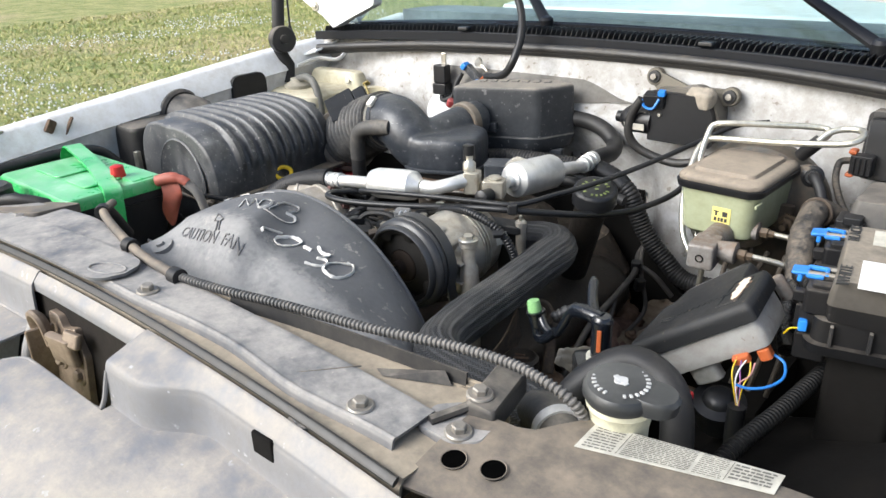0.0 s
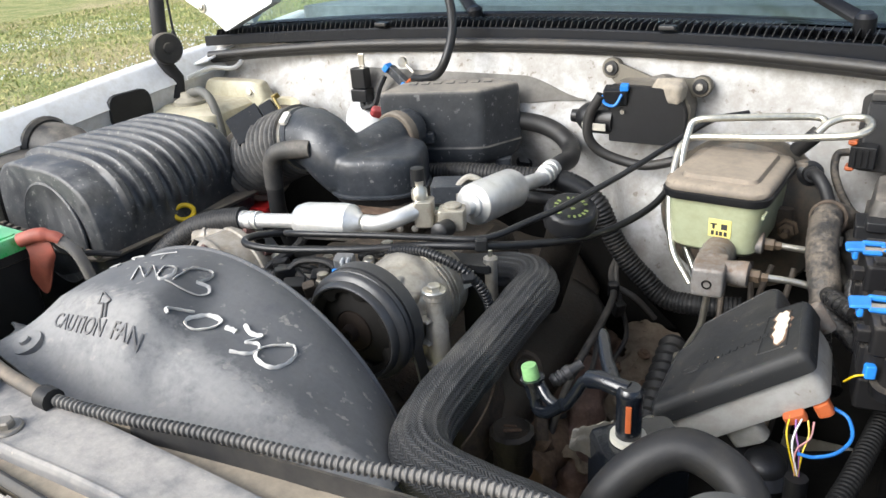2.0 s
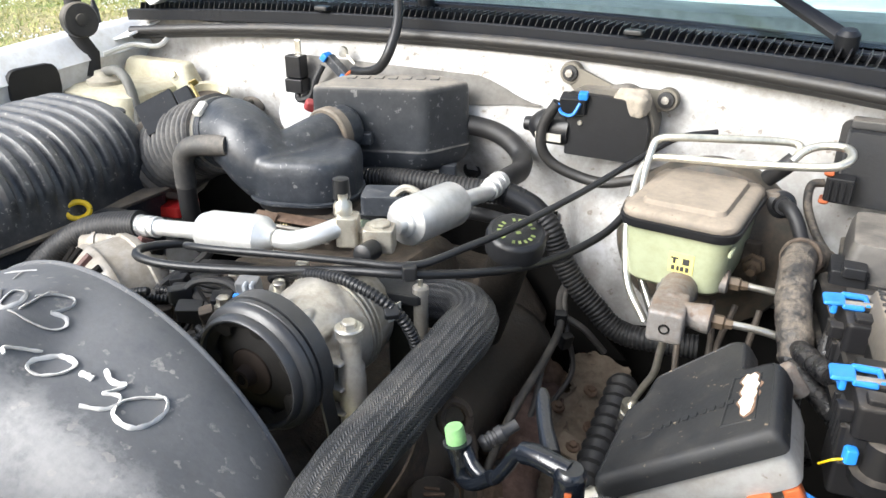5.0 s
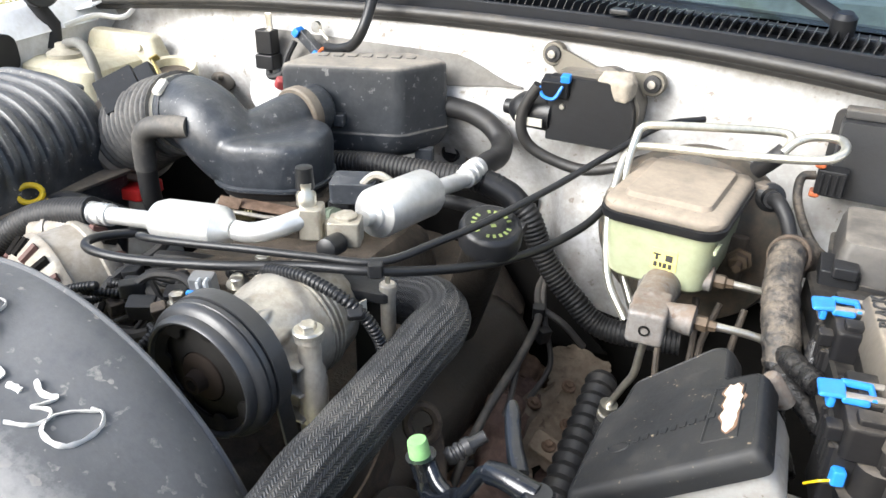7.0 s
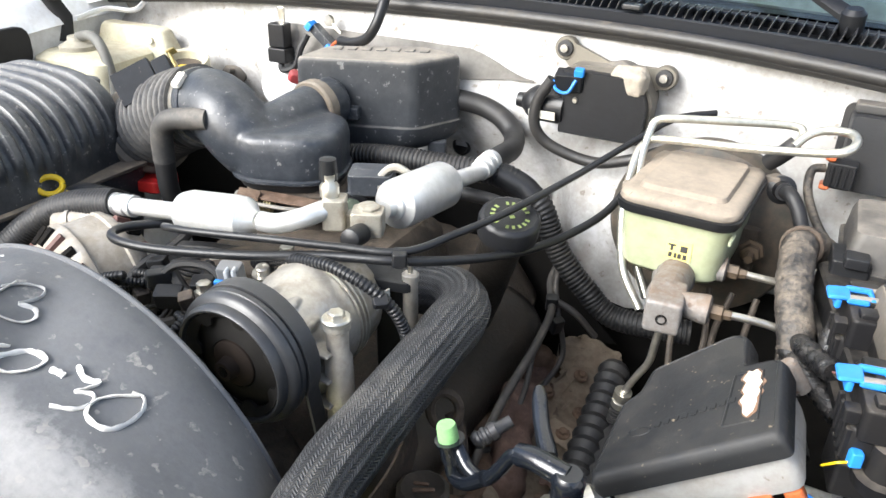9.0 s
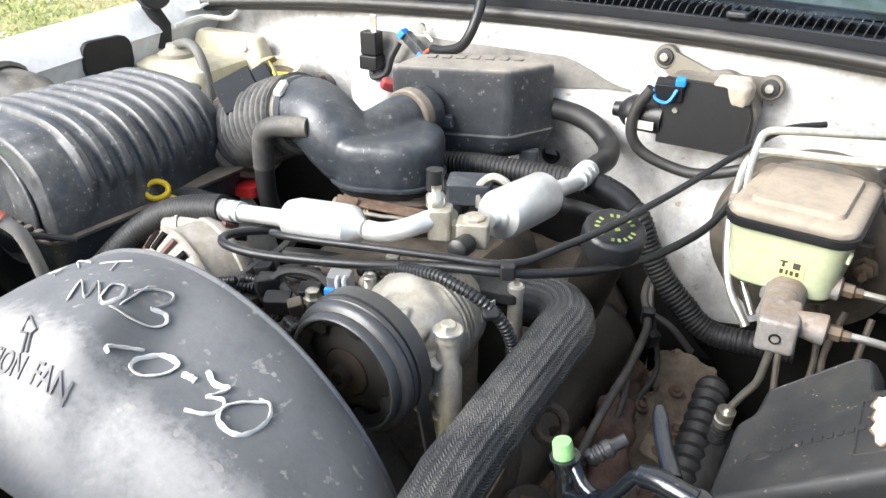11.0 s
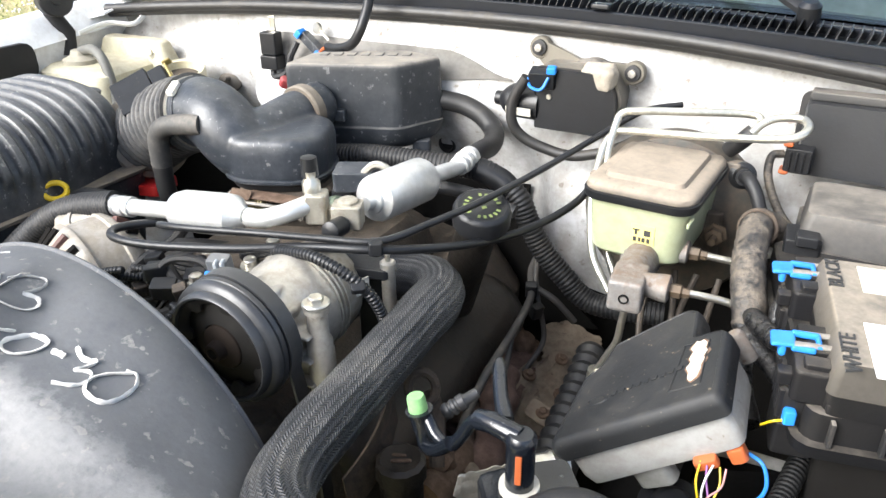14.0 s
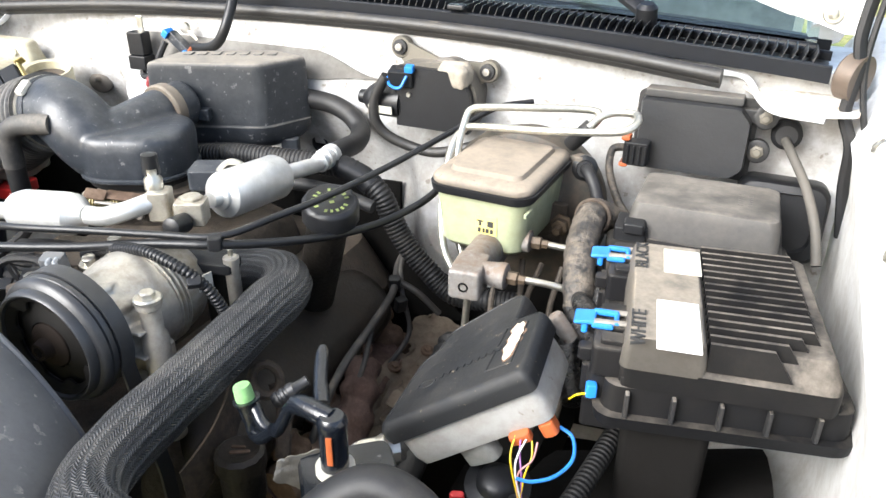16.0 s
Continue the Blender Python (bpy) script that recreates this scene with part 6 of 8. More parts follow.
# ---- intake duct ----
duct = thing("intake_duct", "black plastic air intake duct from filter to throttle body", "intake duct", (-0.15, 0.7, 1.0))
HM = frame_at((-0.119, 0.7325, 0.0), 22)
hood_body = Shape().molded(HM, [(0.985, 0.158, 0.142, 0.06), (0.99, 0.160, 0.144, 0.06), (1.030, 0.162, 0.144, 0.057), (1.042, 0.158, 0.140, 0.054), (1.048, 0.148, 0.130, 0.049), (1.051, 0.122, 0.104, 0.04)], 8)
hood_body.tube(curve([(-0.268, 0.709, 1.054), (-0.238, 0.706, 1.0625), (-0.205, 0.698, 1.056), (-0.180, 0.697, 1.036), (-0.158, 0.704, 1.014)], 6), [0.0515] * 13 + [0.0515] * 12, 36)
hood_body.tube(curve([(-0.150, 0.700, 1.03), (-0.146, 0.74, 1.036), (-0.141, 0.79, 1.043), (-0.136, 0.86, 1.047)], 6), [0.03, 0.033, 0.035] + [0.0375] * 16, 28)
blended("elbow", hood_body, BLACK, duct, "", 0.0026, 16)
part("seam", Shape().molded(HM, [(0.982, 0.160, 0.144, 0.06), (0.984, 0.166, 0.150, 0.063), (0.988, 0.166, 0.150, 0.063), (0.990, 0.160, 0.144, 0.06)], 8), BLACK, duct)
part("flange", Shape().molded(HM, [(0.968, 0.15, 0.12, 0.055), (0.976, 0.158, 0.128, 0.058), (0.983, 0.158, 0.128, 0.058)]), RUBBER, duct)
part("collar", Shape().turn([(0, 0.040), (0.003, 0.0425), (0.018, 0.0425), (0.021, 0.040)], (-0.138, 0.805, 1.046), (0.08, 1, 0.02), 28), grimy("brown_rubber_collar", (0.09, 0.07, 0.05), 0.6, 0.6), duct, "dusty brown collar")
part("collar", Shape().turn([(0, 0.052), (0.003, 0.055), (0.024, 0.055), (0.027, 0.052)], (-0.268, 0.709, 1.054), (1, -0.15, 0.3), 32), BLACK, duct)
part("clamp_band", Shape().turn([(0.006, 0.0558), (0.018, 0.0558)], (-0.268, 0.709, 1.054), (1, -0.15, 0.3), 40), STEEL, duct, "steel band clamp")
part("clamp_tab", Shape().slab(frame_at((-0.262, 0.676, 1.098), 10, 30), 0.013, 0.026, 0.010, 0.003), grimy("white_tab", (0.7, 0.68, 0.62), 0.5, 0.2), duct, "pale clamp screw housing")
bel = even(curve([(-0.258, 0.707, 1.058), (-0.31, 0.716, 1.040), (-0.36, 0.724, 1.016), (-0.408, 0.732, 0.990)], 6), 0.0018)
part("bellows", Shape().tube(bel, [0.0605 - 0.0085 * (0, 0, 0.15, 0.7, 1, 1, 0.7, 0.15)[i % 8] + 0.005 * i / len(bel) for i in range(len(bel))], 40), grimy("dusty_ribbed_rubber", (0.018, 0.0185, 0.02), 0.5, 0.65, up=0.5, dustcol=(0.2, 0.19, 0.175), big=20.0), duct, "black ribbed rubber bellows", 80)
part("filter_flange", Shape().turn([(0, 0.064), (0.004, 0.073), (0.012, 0.074), (0.02, 0.070)], (-0.402, 0.731, 0.993), (-1, 0.16, -0.5), 40), grimy("dust_caked_flange", (0.08, 0.07, 0.06), 0.7, 0.8, up=0.4, dustcol=(0.27, 0.23, 0.18)), duct, "flange caked with tan dust")
part("filter_neck", Shape().turn([(0, 0.060), (0.03, 0.060), (0.032, 0.066), (0.036, 0.066), (0.06, 0.05)], (-0.42, 0.735, 0.984), (-1, 0.16, -0.5), 36), SUPPORT, duct, "dust-caked neck of the filter outlet")
part("breather_elbow", Shape().tube(curve([(-0.195, 0.655, 1.062), (-0.226, 0.647, 1.060), (-0.256, 0.641, 1.054), (-0.274, 0.64, 1.035), (-0.280, 0.642, 0.99)], 6), 0.0155, 16), grimy("dust_greyed_rubber", (0.035, 0.034, 0.033), 0.6, 0.6, up=0.3, dustcol=(0.17, 0.155, 0.135), big=20.0, spread=0.35), duct, "dusty grey-black rubber breather elbow")
part("breather_hose", hose([(-0.280, 0.642, 0.995), (-0.282, 0.645, 0.94), (-0.28, 0.66, 0.88)], 0.0145, 14), RUBBER, duct)
# airflow sensor box on the bellows
maf = thing("airflow_sensor", "black airflow sensor box with a yellow-tabbed plug", "sensor", (-0.44, 0.735, 1.05))
D1 = Vector((0.64, 0.64, 0.42)).normalized()
N1 = Vector((0.33, -0.72, 0.595))
N1 = (N1 - D1 * N1.dot(D1)).normalized()
D2 = N1.cross(D1)


def facing(at):
    """A frame along the bellows, its face turned forwards."""
    return Matrix(((D1.x, D2.x, N1.x, at[0]), (D1.y, D2.y, N1.y, at[1]), (D1.z, D2.z, N1.z, at[2]), (0, 0, 0, 1)))


OCHRE = grimy("aged_ochre_plastic", (0.4, 0.3, 0.08), 0.5, 0.5)
SENSOR = grimy("matt_navy_black_plastic", (0.012, 0.014, 0.018), 0.65, 0.3, spec=0.15, spots=0.3, dustcol=(0.09, 0.09, 0.09))
part("body", Shape().slab(facing((-0.383, 0.708, 1.066)), 0.062, 0.056, 0.022, 0.002, 0.001), SENSOR, maf)
part("plug", Shape().slab(facing((-0.352, 0.734, 1.089)), 0.026, 0.034, 0.020, 0.003), SENSOR, maf)
part("tab", Shape().slab(facing((-0.337, 0.740, 1.103)), 0.004, 0.030, 0.016, 0.001).slab(facing((-0.343, 0.744, 1.115)), 0.014, 0.004, 0.016, 0.001), OCHRE, maf)

# resonator box behind
box = thing("resonator_box", "dusty black plastic intake resonator box", "air box", (-0.10, 0.94, 1.0))
plan = [(-0.19, 0.838), (-0.017, 0.904), (0.021, 0.99), (-0.055, 1.008), (-0.195, 0.925)]
mid = Vector((-0.09, 0.925, 0))


def outline(z, grow, r=0.02, seg=5):
    """The box's plan at one height, its corners rounded."""
    pts = [mid + (Vector((x, y, 0)) - mid) * (1 + grow) for x, y in plan]
    ring = []
    for a, b2, c in zip(pts[-1:] + pts[:-1], pts, pts[1:] + pts[:1]):
        p, q = b2 + (a - b2).normalized() * r, b2 + (c - b2).normalized() * r
        for s in range(seg):
            t = s / (seg - 1)
            ring.append(p.lerp(b2, t).lerp(b2.lerp(q, t), t) + Vector((0, 0, z)))
    return ring


shell = Shape().loft([outline(z, g, r) for z, g, r in ((0.968, -0.22, 0.03), (0.974, -0.08, 0.03), (0.985, 0.02, 0.028), (1.006, 0.055, 0.018), (1.0085, 0.052, 0.018), (1.0095, 0.032, 0.016), (1.012, 0.028, 0.014), (1.06, 0.012, 0.013), (1.101, 0.0, 0.012), (1.107, -0.008, 0.012), (1.1105, -0.026, 0.012), (1.112, -0.06, 0.012), (1.1125, -0.12, 0.012))])
shell.hard = True
part("shell", shell, RESONATOR, box, "", 50)
for k in range(7):
    q = Vector((-0.165 + 0.021 * k, 0.918 + 0.0095 * k, 1.1115))
    part("raised_mark", Shape().slab(frame_at(q, 22), 0.015, 0.02, 0.003, 0.003, 0.001), RESONATOR, box)
part("latch", Shape().slab(frame_at((-0.10, 0.862, 1.022), 21), 0.018, 0.018, 0.02, 0.003), BLACK, box)
part("foot", Shape().slab(frame_at((0.0, 0.95, 0.93), 21), 0.03, 0.02, 0.05, 0.004), BLACK, box)

# ---- battery ----
bat = thing("battery", "black battery with a bright green top and carry strap", "battery", (-0.63, 0.205, 0.8))
BT = frame_at((-0.575, 0.208, 0.024), 0)
part("case", Shape().molded(BT, [(0.79, 0.265, 0.17, 0.012), (0.955, 0.272, 0.176, 0.012), (0.957, 0.28, 0.182, 0.012), (0.973, 0.28, 0.182, 0.012)]), CLEAN_BLACK, bat)
part("lid", Shape().molded(BT, [(0.972, 0.286, 0.186, 0.01), (0.988, 0.284, 0.184, 0.01), (0.993, 0.276, 0.176, 0.01)]), GREEN, bat, "bright green battery lid")
for dx, w in ((-0.06, 0.10), (0.055, 0.085)):
    part("vent_cap", Shape().slab(BT @ Matrix.Translation((dx, -0.002, 0.992)), w, 0.072, 0.005, 0.012), GREEN, bat)
rings = []
for p in curve([(-0.745, 0.262, 0.97), (-0.742, 0.264, 1.015), (-0.725, 0.266, 1.036), (-0.69, 0.263, 1.032), (-0.636, 0.254, 1.027), (-0.549, 0.233, 1.0225), (-0.488, 0.213, 1.0205), (-0.445, 0.200, 1.0195), (-0.431, 0.196, 1.014), (-0.427, 0.194, 1.0), (-0.424, 0.190, 0.96), (-0.42, 0.185, 0.90)], 6):
    rings.append([p + Vector((-0.003, -0.016, 0)), p + Vector((0.003, 0.016, 0)), p + Vector((0.007, 0.014, 0.004)), p + Vector((0.001, -0.016, 0.004))])
part("strap", Shape().loft(rings), GREEN, bat, "green plastic carry strap")
part("terminal_cap", Shape().turn([(0, 0.017), (0.004, 0.017), (0.005, 0.0135), (0.024, 0.0115), (0.026, 0.008)], (-0.497, 0.243, 1.014), (0, 0, 1), 16), RED, bat, "red terminal cap")
part("corner_block", Shape().slab(BT @ Matrix.Translation((0.105, 0.055, 0.990)), 0.05, 0.045, 0.005, 0.006), GREEN, bat)
cab = thing("battery_cable", "faded red battery cable with a grey lead", "battery cable", (-0.390, 0.305, 0.935))
part("terminal_cover", Shape().tube(curve([(-0.430, 0.280, 1.012), (-0.408, 0.295, 1.018), (-0.390, 0.307, 1.014), (-0.382, 0.312, 1.008)], 5), [0.0105] * 8 + [0.0085] * 8, 14), FADED_RED, cab, "faded red rubber terminal cover")
part("boot_flap", Shape().sheet(lambda u, v: (-0.428 + 0.03 * u + 0.006 * math.sin(5 * v), 0.284 + 0.02 * u, 1.008 - 0.085 * v * (0.7 + 0.3 * math.sin(4 * u))), 8, 10, thick=0.003), FADED_RED, cab, "torn red terminal boot hanging down")
part("lead", hose([(-0.395, 0.304, 1.010), (-0.385, 0.318, 0.985), (-0.37, 0.345, 0.975), (-0.345, 0.375, 0.965)], 0.0045, 8), RUBBER, cab)
part("lead", hose([(-0.385, 0.311, 1.008), (-0.368, 0.322, 0.985), (-0.360, 0.33, 0.925), (-0.360, 0.335, 0.835)], 0.0085, 10), grimy("grey_braided_lead", (0.16, 0.155, 0.15), 0.7, 0.6), cab, "dusty grey lead")
single("fender_harness", hose([(-0.78, -0.02, 1.0), (-0.77, 0.12, 1.01), (-0.755, 0.25, 1.018), (-0.735, 0.32, 1.012), (-0.72, 0.36, 0.97)], 0.011, 10), RUBBER, "black wiring loom along the fender", "wiring loom")
# front corner clutter beside the battery
single("lamp_bracket", Shape().slab(frame_at((-0.47, 0.075, 0.985), 8, -6, -8), 0.16, 0.08, 0.03, 0.01), SUPPORT, "dusty plastic bracket beside the battery", "bracket")
single("vacuum_canister", Shape().turn([(0, 0.03), (0.04, 0.032), (0.05, 0.036), (0.062, 0.036), (0.068, 0.03)], (-0.60, 0.06, 0.965), (0, 0, 1), 28), DUSTY_BLACK, "dusty round black canister beside the battery", "canister")
single("canister_hose", hose([(-0.57, 0.06, 1.01), (-0.53, 0.08, 1.015), (-0.49, 0.12, 0.995), (-0.48, 0.14, 0.94)], 0.010, 10), RUBBER, "dusty black hose over the front bracket", "hose")
single("support_hose", hose([(-0.33, 0.16, 0.97), (-0.31, 0.13, 1.02), (-0.295, 0.115, 1.035), (-0.27, 0.10, 1.04)], 0.011, 10), RUBBER, "dusty black hose end over the support", "hose")

# ---- air filter housing ----
filt = thing("air_filter_housing", "dusty black ribbed air filter housing", "air filter", (-0.55, 0.53, 0.9))
FX, FB, FT = -0.533, 0.955, 1.082
FILTER = grimy("dusty_ribbed_black_plastic", (0.02, 0.0225, 0.027), 0.34, 0.62, spots=1.1, spot_size=150.0, spec=0.55, up=0.45, dustcol=(0.19, 0.19, 0.19), spot_col=(0.3, 0.29, 0.27), big=12.0)


def dome(y, grow=0.0, lift=0.0, n=48):
    """A cross-section of the cover; lift raises a rib that fades out above the foot."""
    ring = []
    for i in range(n + 1):
        a = math.pi * i / n
        ca, sa = math.cos(a), math.sin(a)
        x = -math.copysign(abs(ca) ** 0.66, ca) * 0.150
        z = abs(sa) ** 0.72 * (FT - FB)
        k = grow + lift * smooth(0.25, 0.36, z / (FT - FB)) * (1 if x > 0 else smooth(0.7, 0.8, z / (FT - FB)))
        x *= 1 + k / 0.15
        ring.append((FX + x - 0.028 * smooth(0.5, 0.7, y) * (x > 0), y + 0.02 * max(0, -x) / 0.15 * (1 - smooth(0.38, 0.5, y)), FB + z + k * (z > 0.02)))
    return ring


rings = [dome(y, g) for y, g in ((0.3725, -0.006), (0.3735, -0.002), (0.376, 0.0), (0.415, 0.0))]
for k in range(9):
    y0 = 0.424 + 0.0285 * k
    for dy, g in ((0.0, 0.0), (0.003, 0.15), (0.005, 0.8), (0.007, 1.0), (0.0155, 1.0), (0.0175, 0.8), (0.0195, 0.15), (0.0225, 0.0)):
        rings.append(dome(y0 + dy, 0.0, 0.0095 * g))
for y, g in ((0.69, 0.0), (0.70, -0.006), (0.708, -0.02), (0.711, -0.035)):
    rings.append(dome(y, g))
part("cover", Shape().loft(rings), FILTER, filt, "ribbed black plastic cover grey with dust", 45)
part("disc", Shape().turn([(0, 0.086), (0.0025, 0.086), (0.004, 0.083), (0.002, 0.080), (0.002, 0.0)], (-0.505, 0.3755, 0.972), (-0.05, -1, 0.02), 44), FILTER, filt, "round boss on the end")
for k in range(13):
    x = -0.68 + 0.024 * k
    part("tooth", Shape().slab(frame_at((x, 0.366 + 0.018 * max(0, FX - x) / 0.15, 0.953), 4), 0.012, 0.010, 0.010, 0.002), SUPPORT, filt)
part("flange", Shape().molded(frame_at((FX, 0.54, 0.0)), [(0.946, 0.305, 0.355, 0.03), (0.948, 0.312, 0.36, 0.03), (0.952, 0.312, 0.36, 0.03), (0.955, 0.304, 0.354, 0.03)]), SUPPORT, filt, "dust-covered parting flange")
part("base", Shape().molded(frame_at((FX, 0.536, 0.0)), [(0.80, 0.27, 0.30, 0.03), (0.944, 0.30, 0.34, 0.03)]), BLACK, filt)
part("inlet_box", Shape().slab(frame_at((-0.765, 0.465, 0.88), 0), 0.10, 0.14, 0.165, 0.02, 0.012), DUSTY_BLACK, filt)
part("clip", Shape().slab(frame_at((-0.700, 0.388, 0.955), 10), 0.014, 0.012, 0.045, 0.003), STEEL, filt, "steel cover clip")
part("screw", Shape().turn([(0, 0.012), (0.012, 0.012), (0.014, 0.009)], (-0.488, 0.70, 1.055), (0.2, 0.2, 1), 16), BLACK, filt)
part("snorkel", Shape().tube(curve([(-0.68, 0.58, 1.0), (-0.745, 0.575, 1.025), (-0.80, 0.56, 1.035)], 5), [0.045] * 5 + [0.05] * 6, 24).turn([(0, 0.052), (0.006, 0.058), (0.012, 0.058)], (-0.785, 0.563, 1.035), (-1, -0.1, 0.05), 28), DUSTY_BLACK, filt, "round intake snorkel into the fender")
dip = thing("dipstick", "yellow dipstick ring beside the filter housing", "dipstick", (-0.38, 0.53, 0.95))
ringpts = [Vector((-0.378, 0.524, 0.972)) + Vector((0.6, 0.8, 0.0)) * (0.016 * math.cos(a)) + Vector((-0.3, 0.22, 0.93)) * (0.012 * math.sin(a)) for a in [2 * math.pi * i / 20 for i in range(21)]]
part("ring", Shape().tube(ringpts, 0.0042, 8), YELLOW, dip)
part("stick", Shape().tube([(-0.37, 0.54, 0.957), (-0.345, 0.55, 0.95), (-0.30, 0.56, 0.88)], 0.004, 8), YELLOW, dip)
loomd = thing("wiring_conduit", "black corrugated conduit behind the filter housing", "wiring conduit", (-0.3, 0.52, 0.98))
part("tube", ribbed([(-0.40, 0.555, 0.94), (-0.36, 0.56, 0.957), (-0.31, 0.56, 0.962), (-0.26, 0.57, 0.955), (-0.22, 0.60, 0.93)], 0.010, 0.005, 0.0014), CLEAN_BLACK, loomd)
single("relay_cover", Shape().slab(frame_at((-0.40, 0.70, 0.905), 10), 0.09, 0.06, 0.02, 0.01), RED, "dark red relay cover deep behind the filter housing", "relay")

# ---- washer bottle ----
wash = thing("washer_bottle", "yellowed translucent washer fluid bottle with a grey cap", "washer bottle", (-0.70, 0.9, 0.9))
WM = frame_at((-0.715, 0.90, 0.0), 6)
part("bottle", Shape().molded(WM, [(0.82, 0.17, 0.17, 0.03), (1.02, 0.185, 0.18, 0.03), (1.04, 0.18, 0.175, 0.03), (1.05, 0.15, 0.15, 0.03)]).molded(frame_at((-0.69, 0.972, 0.0), 2), [(0.9, 0.20, 0.05, 0.015), (1.04, 0.20, 0.045, 0.015), (1.078, 0.17, 0.035, 0.014), (1.084, 0.155, 0.026, 0.012)]), BOTTLE, wash)
part("cap", Shape().turn([(0, 0.036), (0.010, 0.036), (0.012, 0.03), (0.018, 0.02), (0.026, 0.018)], (-0.735, 0.872, 1.048), (0, 0, 1), 28), grimy("grey_cap_plastic", (0.3, 0.28, 0.22), 0.6, 0.6), wash, "dusty grey cap")
part("tube", hose([(-0.73, 0.872, 1.073), (-0.68, 0.86, 1.082), (-0.645, 0.85, 1.07), (-0.625, 0.845, 1.03), (-0.615, 0.84, 0.96)], 0.0095, 12), grimy("grey_rubber_hose", (0.11, 0.11, 0.1), 0.6, 0.4), wash, "grey rubber hose")
part("mount_bolt", Shape().turn([(0, 0.013), (0.004, 0.013), (0.005, 0.008), (0.01, 0.007)], (-0.632, 0.958, 1.062), (0.1, -1, 0.2), 14), STEEL, wash)

# round fillers near the firewall
fil = thing("filler_cup", "round filler with a yellow-marked cap before the firewall", "filler", (-0.52, 0.92, 1.0))
part("rim", Shape().turn([(-0.05, 0.045), (0, 0.046), (0.006, 0.043), (0.004, 0.036), (-0.012, 0.034), (-0.012, 0.0)], (-0.52, 0.925, 1.043), (0.15, -0.15, 1), 32), BOTTLE, fil)
part("well", Shape().turn([(-0.0135, 0.0345), (-0.010, 0.0345), (-0.0105, 0.0)], (-0.52, 0.925, 1.043), (0.15, -0.15, 1), 28), GREASE, fil, "dark grimy inside of the cup")
part("mark", Shape().slab(frame_at((-0.515, 0.925, 1.0325), 20), 0.034, 0.02, 0.003, 0.006, 0.001), YELLOW, fil, "yellow marking")
single("firewall_plug", Shape().turn([(-0.02, 0.018), (0.0, 0.022), (0.004, 0.026), (0.012, 0.025), (0.018, 0.017), (0.02, 0.006), (0.036, 0.0035)], (-0.488, 1.025, 1.008), (0.3, -1, 0.3), 24), SUPPORT, "round dusty brown-black plug on the firewall", "plug")
single("blower_housing", Shape().turn([(0, 0.05), (0.03, 0.045), (0.045, 0.03), (0.05, 0.0)], (-0.36, 1.03, 1.0), (0.1, -1, 0.2), 24), WHITE, "white round pressing on the firewall", "housing")

# relay and plug hanging from the firewall
rel = thing("relay", "black relay on a bracket at the firewall top", "relay", (-0.345, 1.0, 1.08))
part("body", Shape().slab(frame_at((-0.348, 0.995, 1.078), 5), 0.034, 0.026, 0.042, 0.003), CLEAN_BLACK, rel)
part("base", Shape().slab(frame_at((-0.347, 0.993, 1.052), 5), 0.038, 0.03, 0.026, 0.003), CLEAN_BLACK, rel)
part("tab", Shape().slab(frame_at((-0.352, 1.008, 1.118), 5), 0.014, 0.004, 0.028, 0.003), STEEL, rel)
part("leads", hose([(-0.347, 0.993, 1.055), (-0.34, 0.985, 1.04), (-0.31, 0.985, 1.05), (-0.30, 0.99, 1.08), (-0.29, 1.0, 1.105)], 0.006, 8), RUBBER, rel)
plug = thing("inline_plug", "black and blue inline plug at the firewall", "connector", (-0.27, 1.0, 1.1))
part("body", Shape().slab(frame_at((-0.262, 1.0, 1.098), 0, 0, 40), 0.05, 0.018, 0.018, 0.003), BLACK, plug)
part("lock", Shape().slab(frame_at((-0.283, 0.996, 1.116), 0, 0, 40), 0.012, 0.021, 0.016, 0.002), BLUE, plug)
part("lock", Shape().slab(frame_at((-0.243, 0.996, 1.086), 0, 0, 40), 0.010, 0.021, 0.012, 0.002), BLUE, plug)
part("eyelet", Shape().turn([(0, 0.010), (0.006, 0.010)], (-0.255, 1.02, 1.13), (0, -1, 0), 12).slab(frame_at((-0.243, 1.016, 1.118), 0, 0, 40), 0.03, 0.004, 0.006, 0.001), STEEL, plug)
part("wire", hose([(-0.238, 0.995, 1.09), (-0.22, 0.985, 1.102), (-0.20, 0.98, 1.11)], 0.003, 6), ORANGE, plug)
FADED_CAP = grimy("cracked_red_plastic", (0.3, 0.03, 0.035), 0.6, 0.4, bump=0.6)
single("red_plug", Shape().slab(frame_at((-0.268, 0.93, 1.04), 40, 25, 20), 0.028, 0.018, 0.022, 0.007, 0.005), FADED_CAP, "faded red plug behind the resonator box", "connector")
single("hood_lamp_wire", hose([(-0.205, 0.98, 1.108), (-0.17, 0.965, 1.112), (-0.135, 0.955, 1.125), (-0.115, 0.958, 1.155), (-0.115, 0.985, 1.20), (-0.14, 1.02, 1.25), (-0.19, 1.05, 1.30), (-0.25, 1.06, 1.34)], 0.0085, 12), CLEAN_BLACK, "black sleeved wire rising to the hood", "wire")
for p in ((-0.01, 1.07, 0.935), (-0.30, 1.04, 0.99)):
    single("firewall_grommet", Shape().turn([(-0.01, 0.017), (0.004, 0.017), (0.006, 0.014), (0.0, 0.011), (0.0, 0.0)], (p[0], firewall_y(p[0], p[2]) - 0.004, p[2]), (0, -1, 0), 22), RUBBER, "round black rubber grommet in the firewall", "grommet", "firewall grommets")

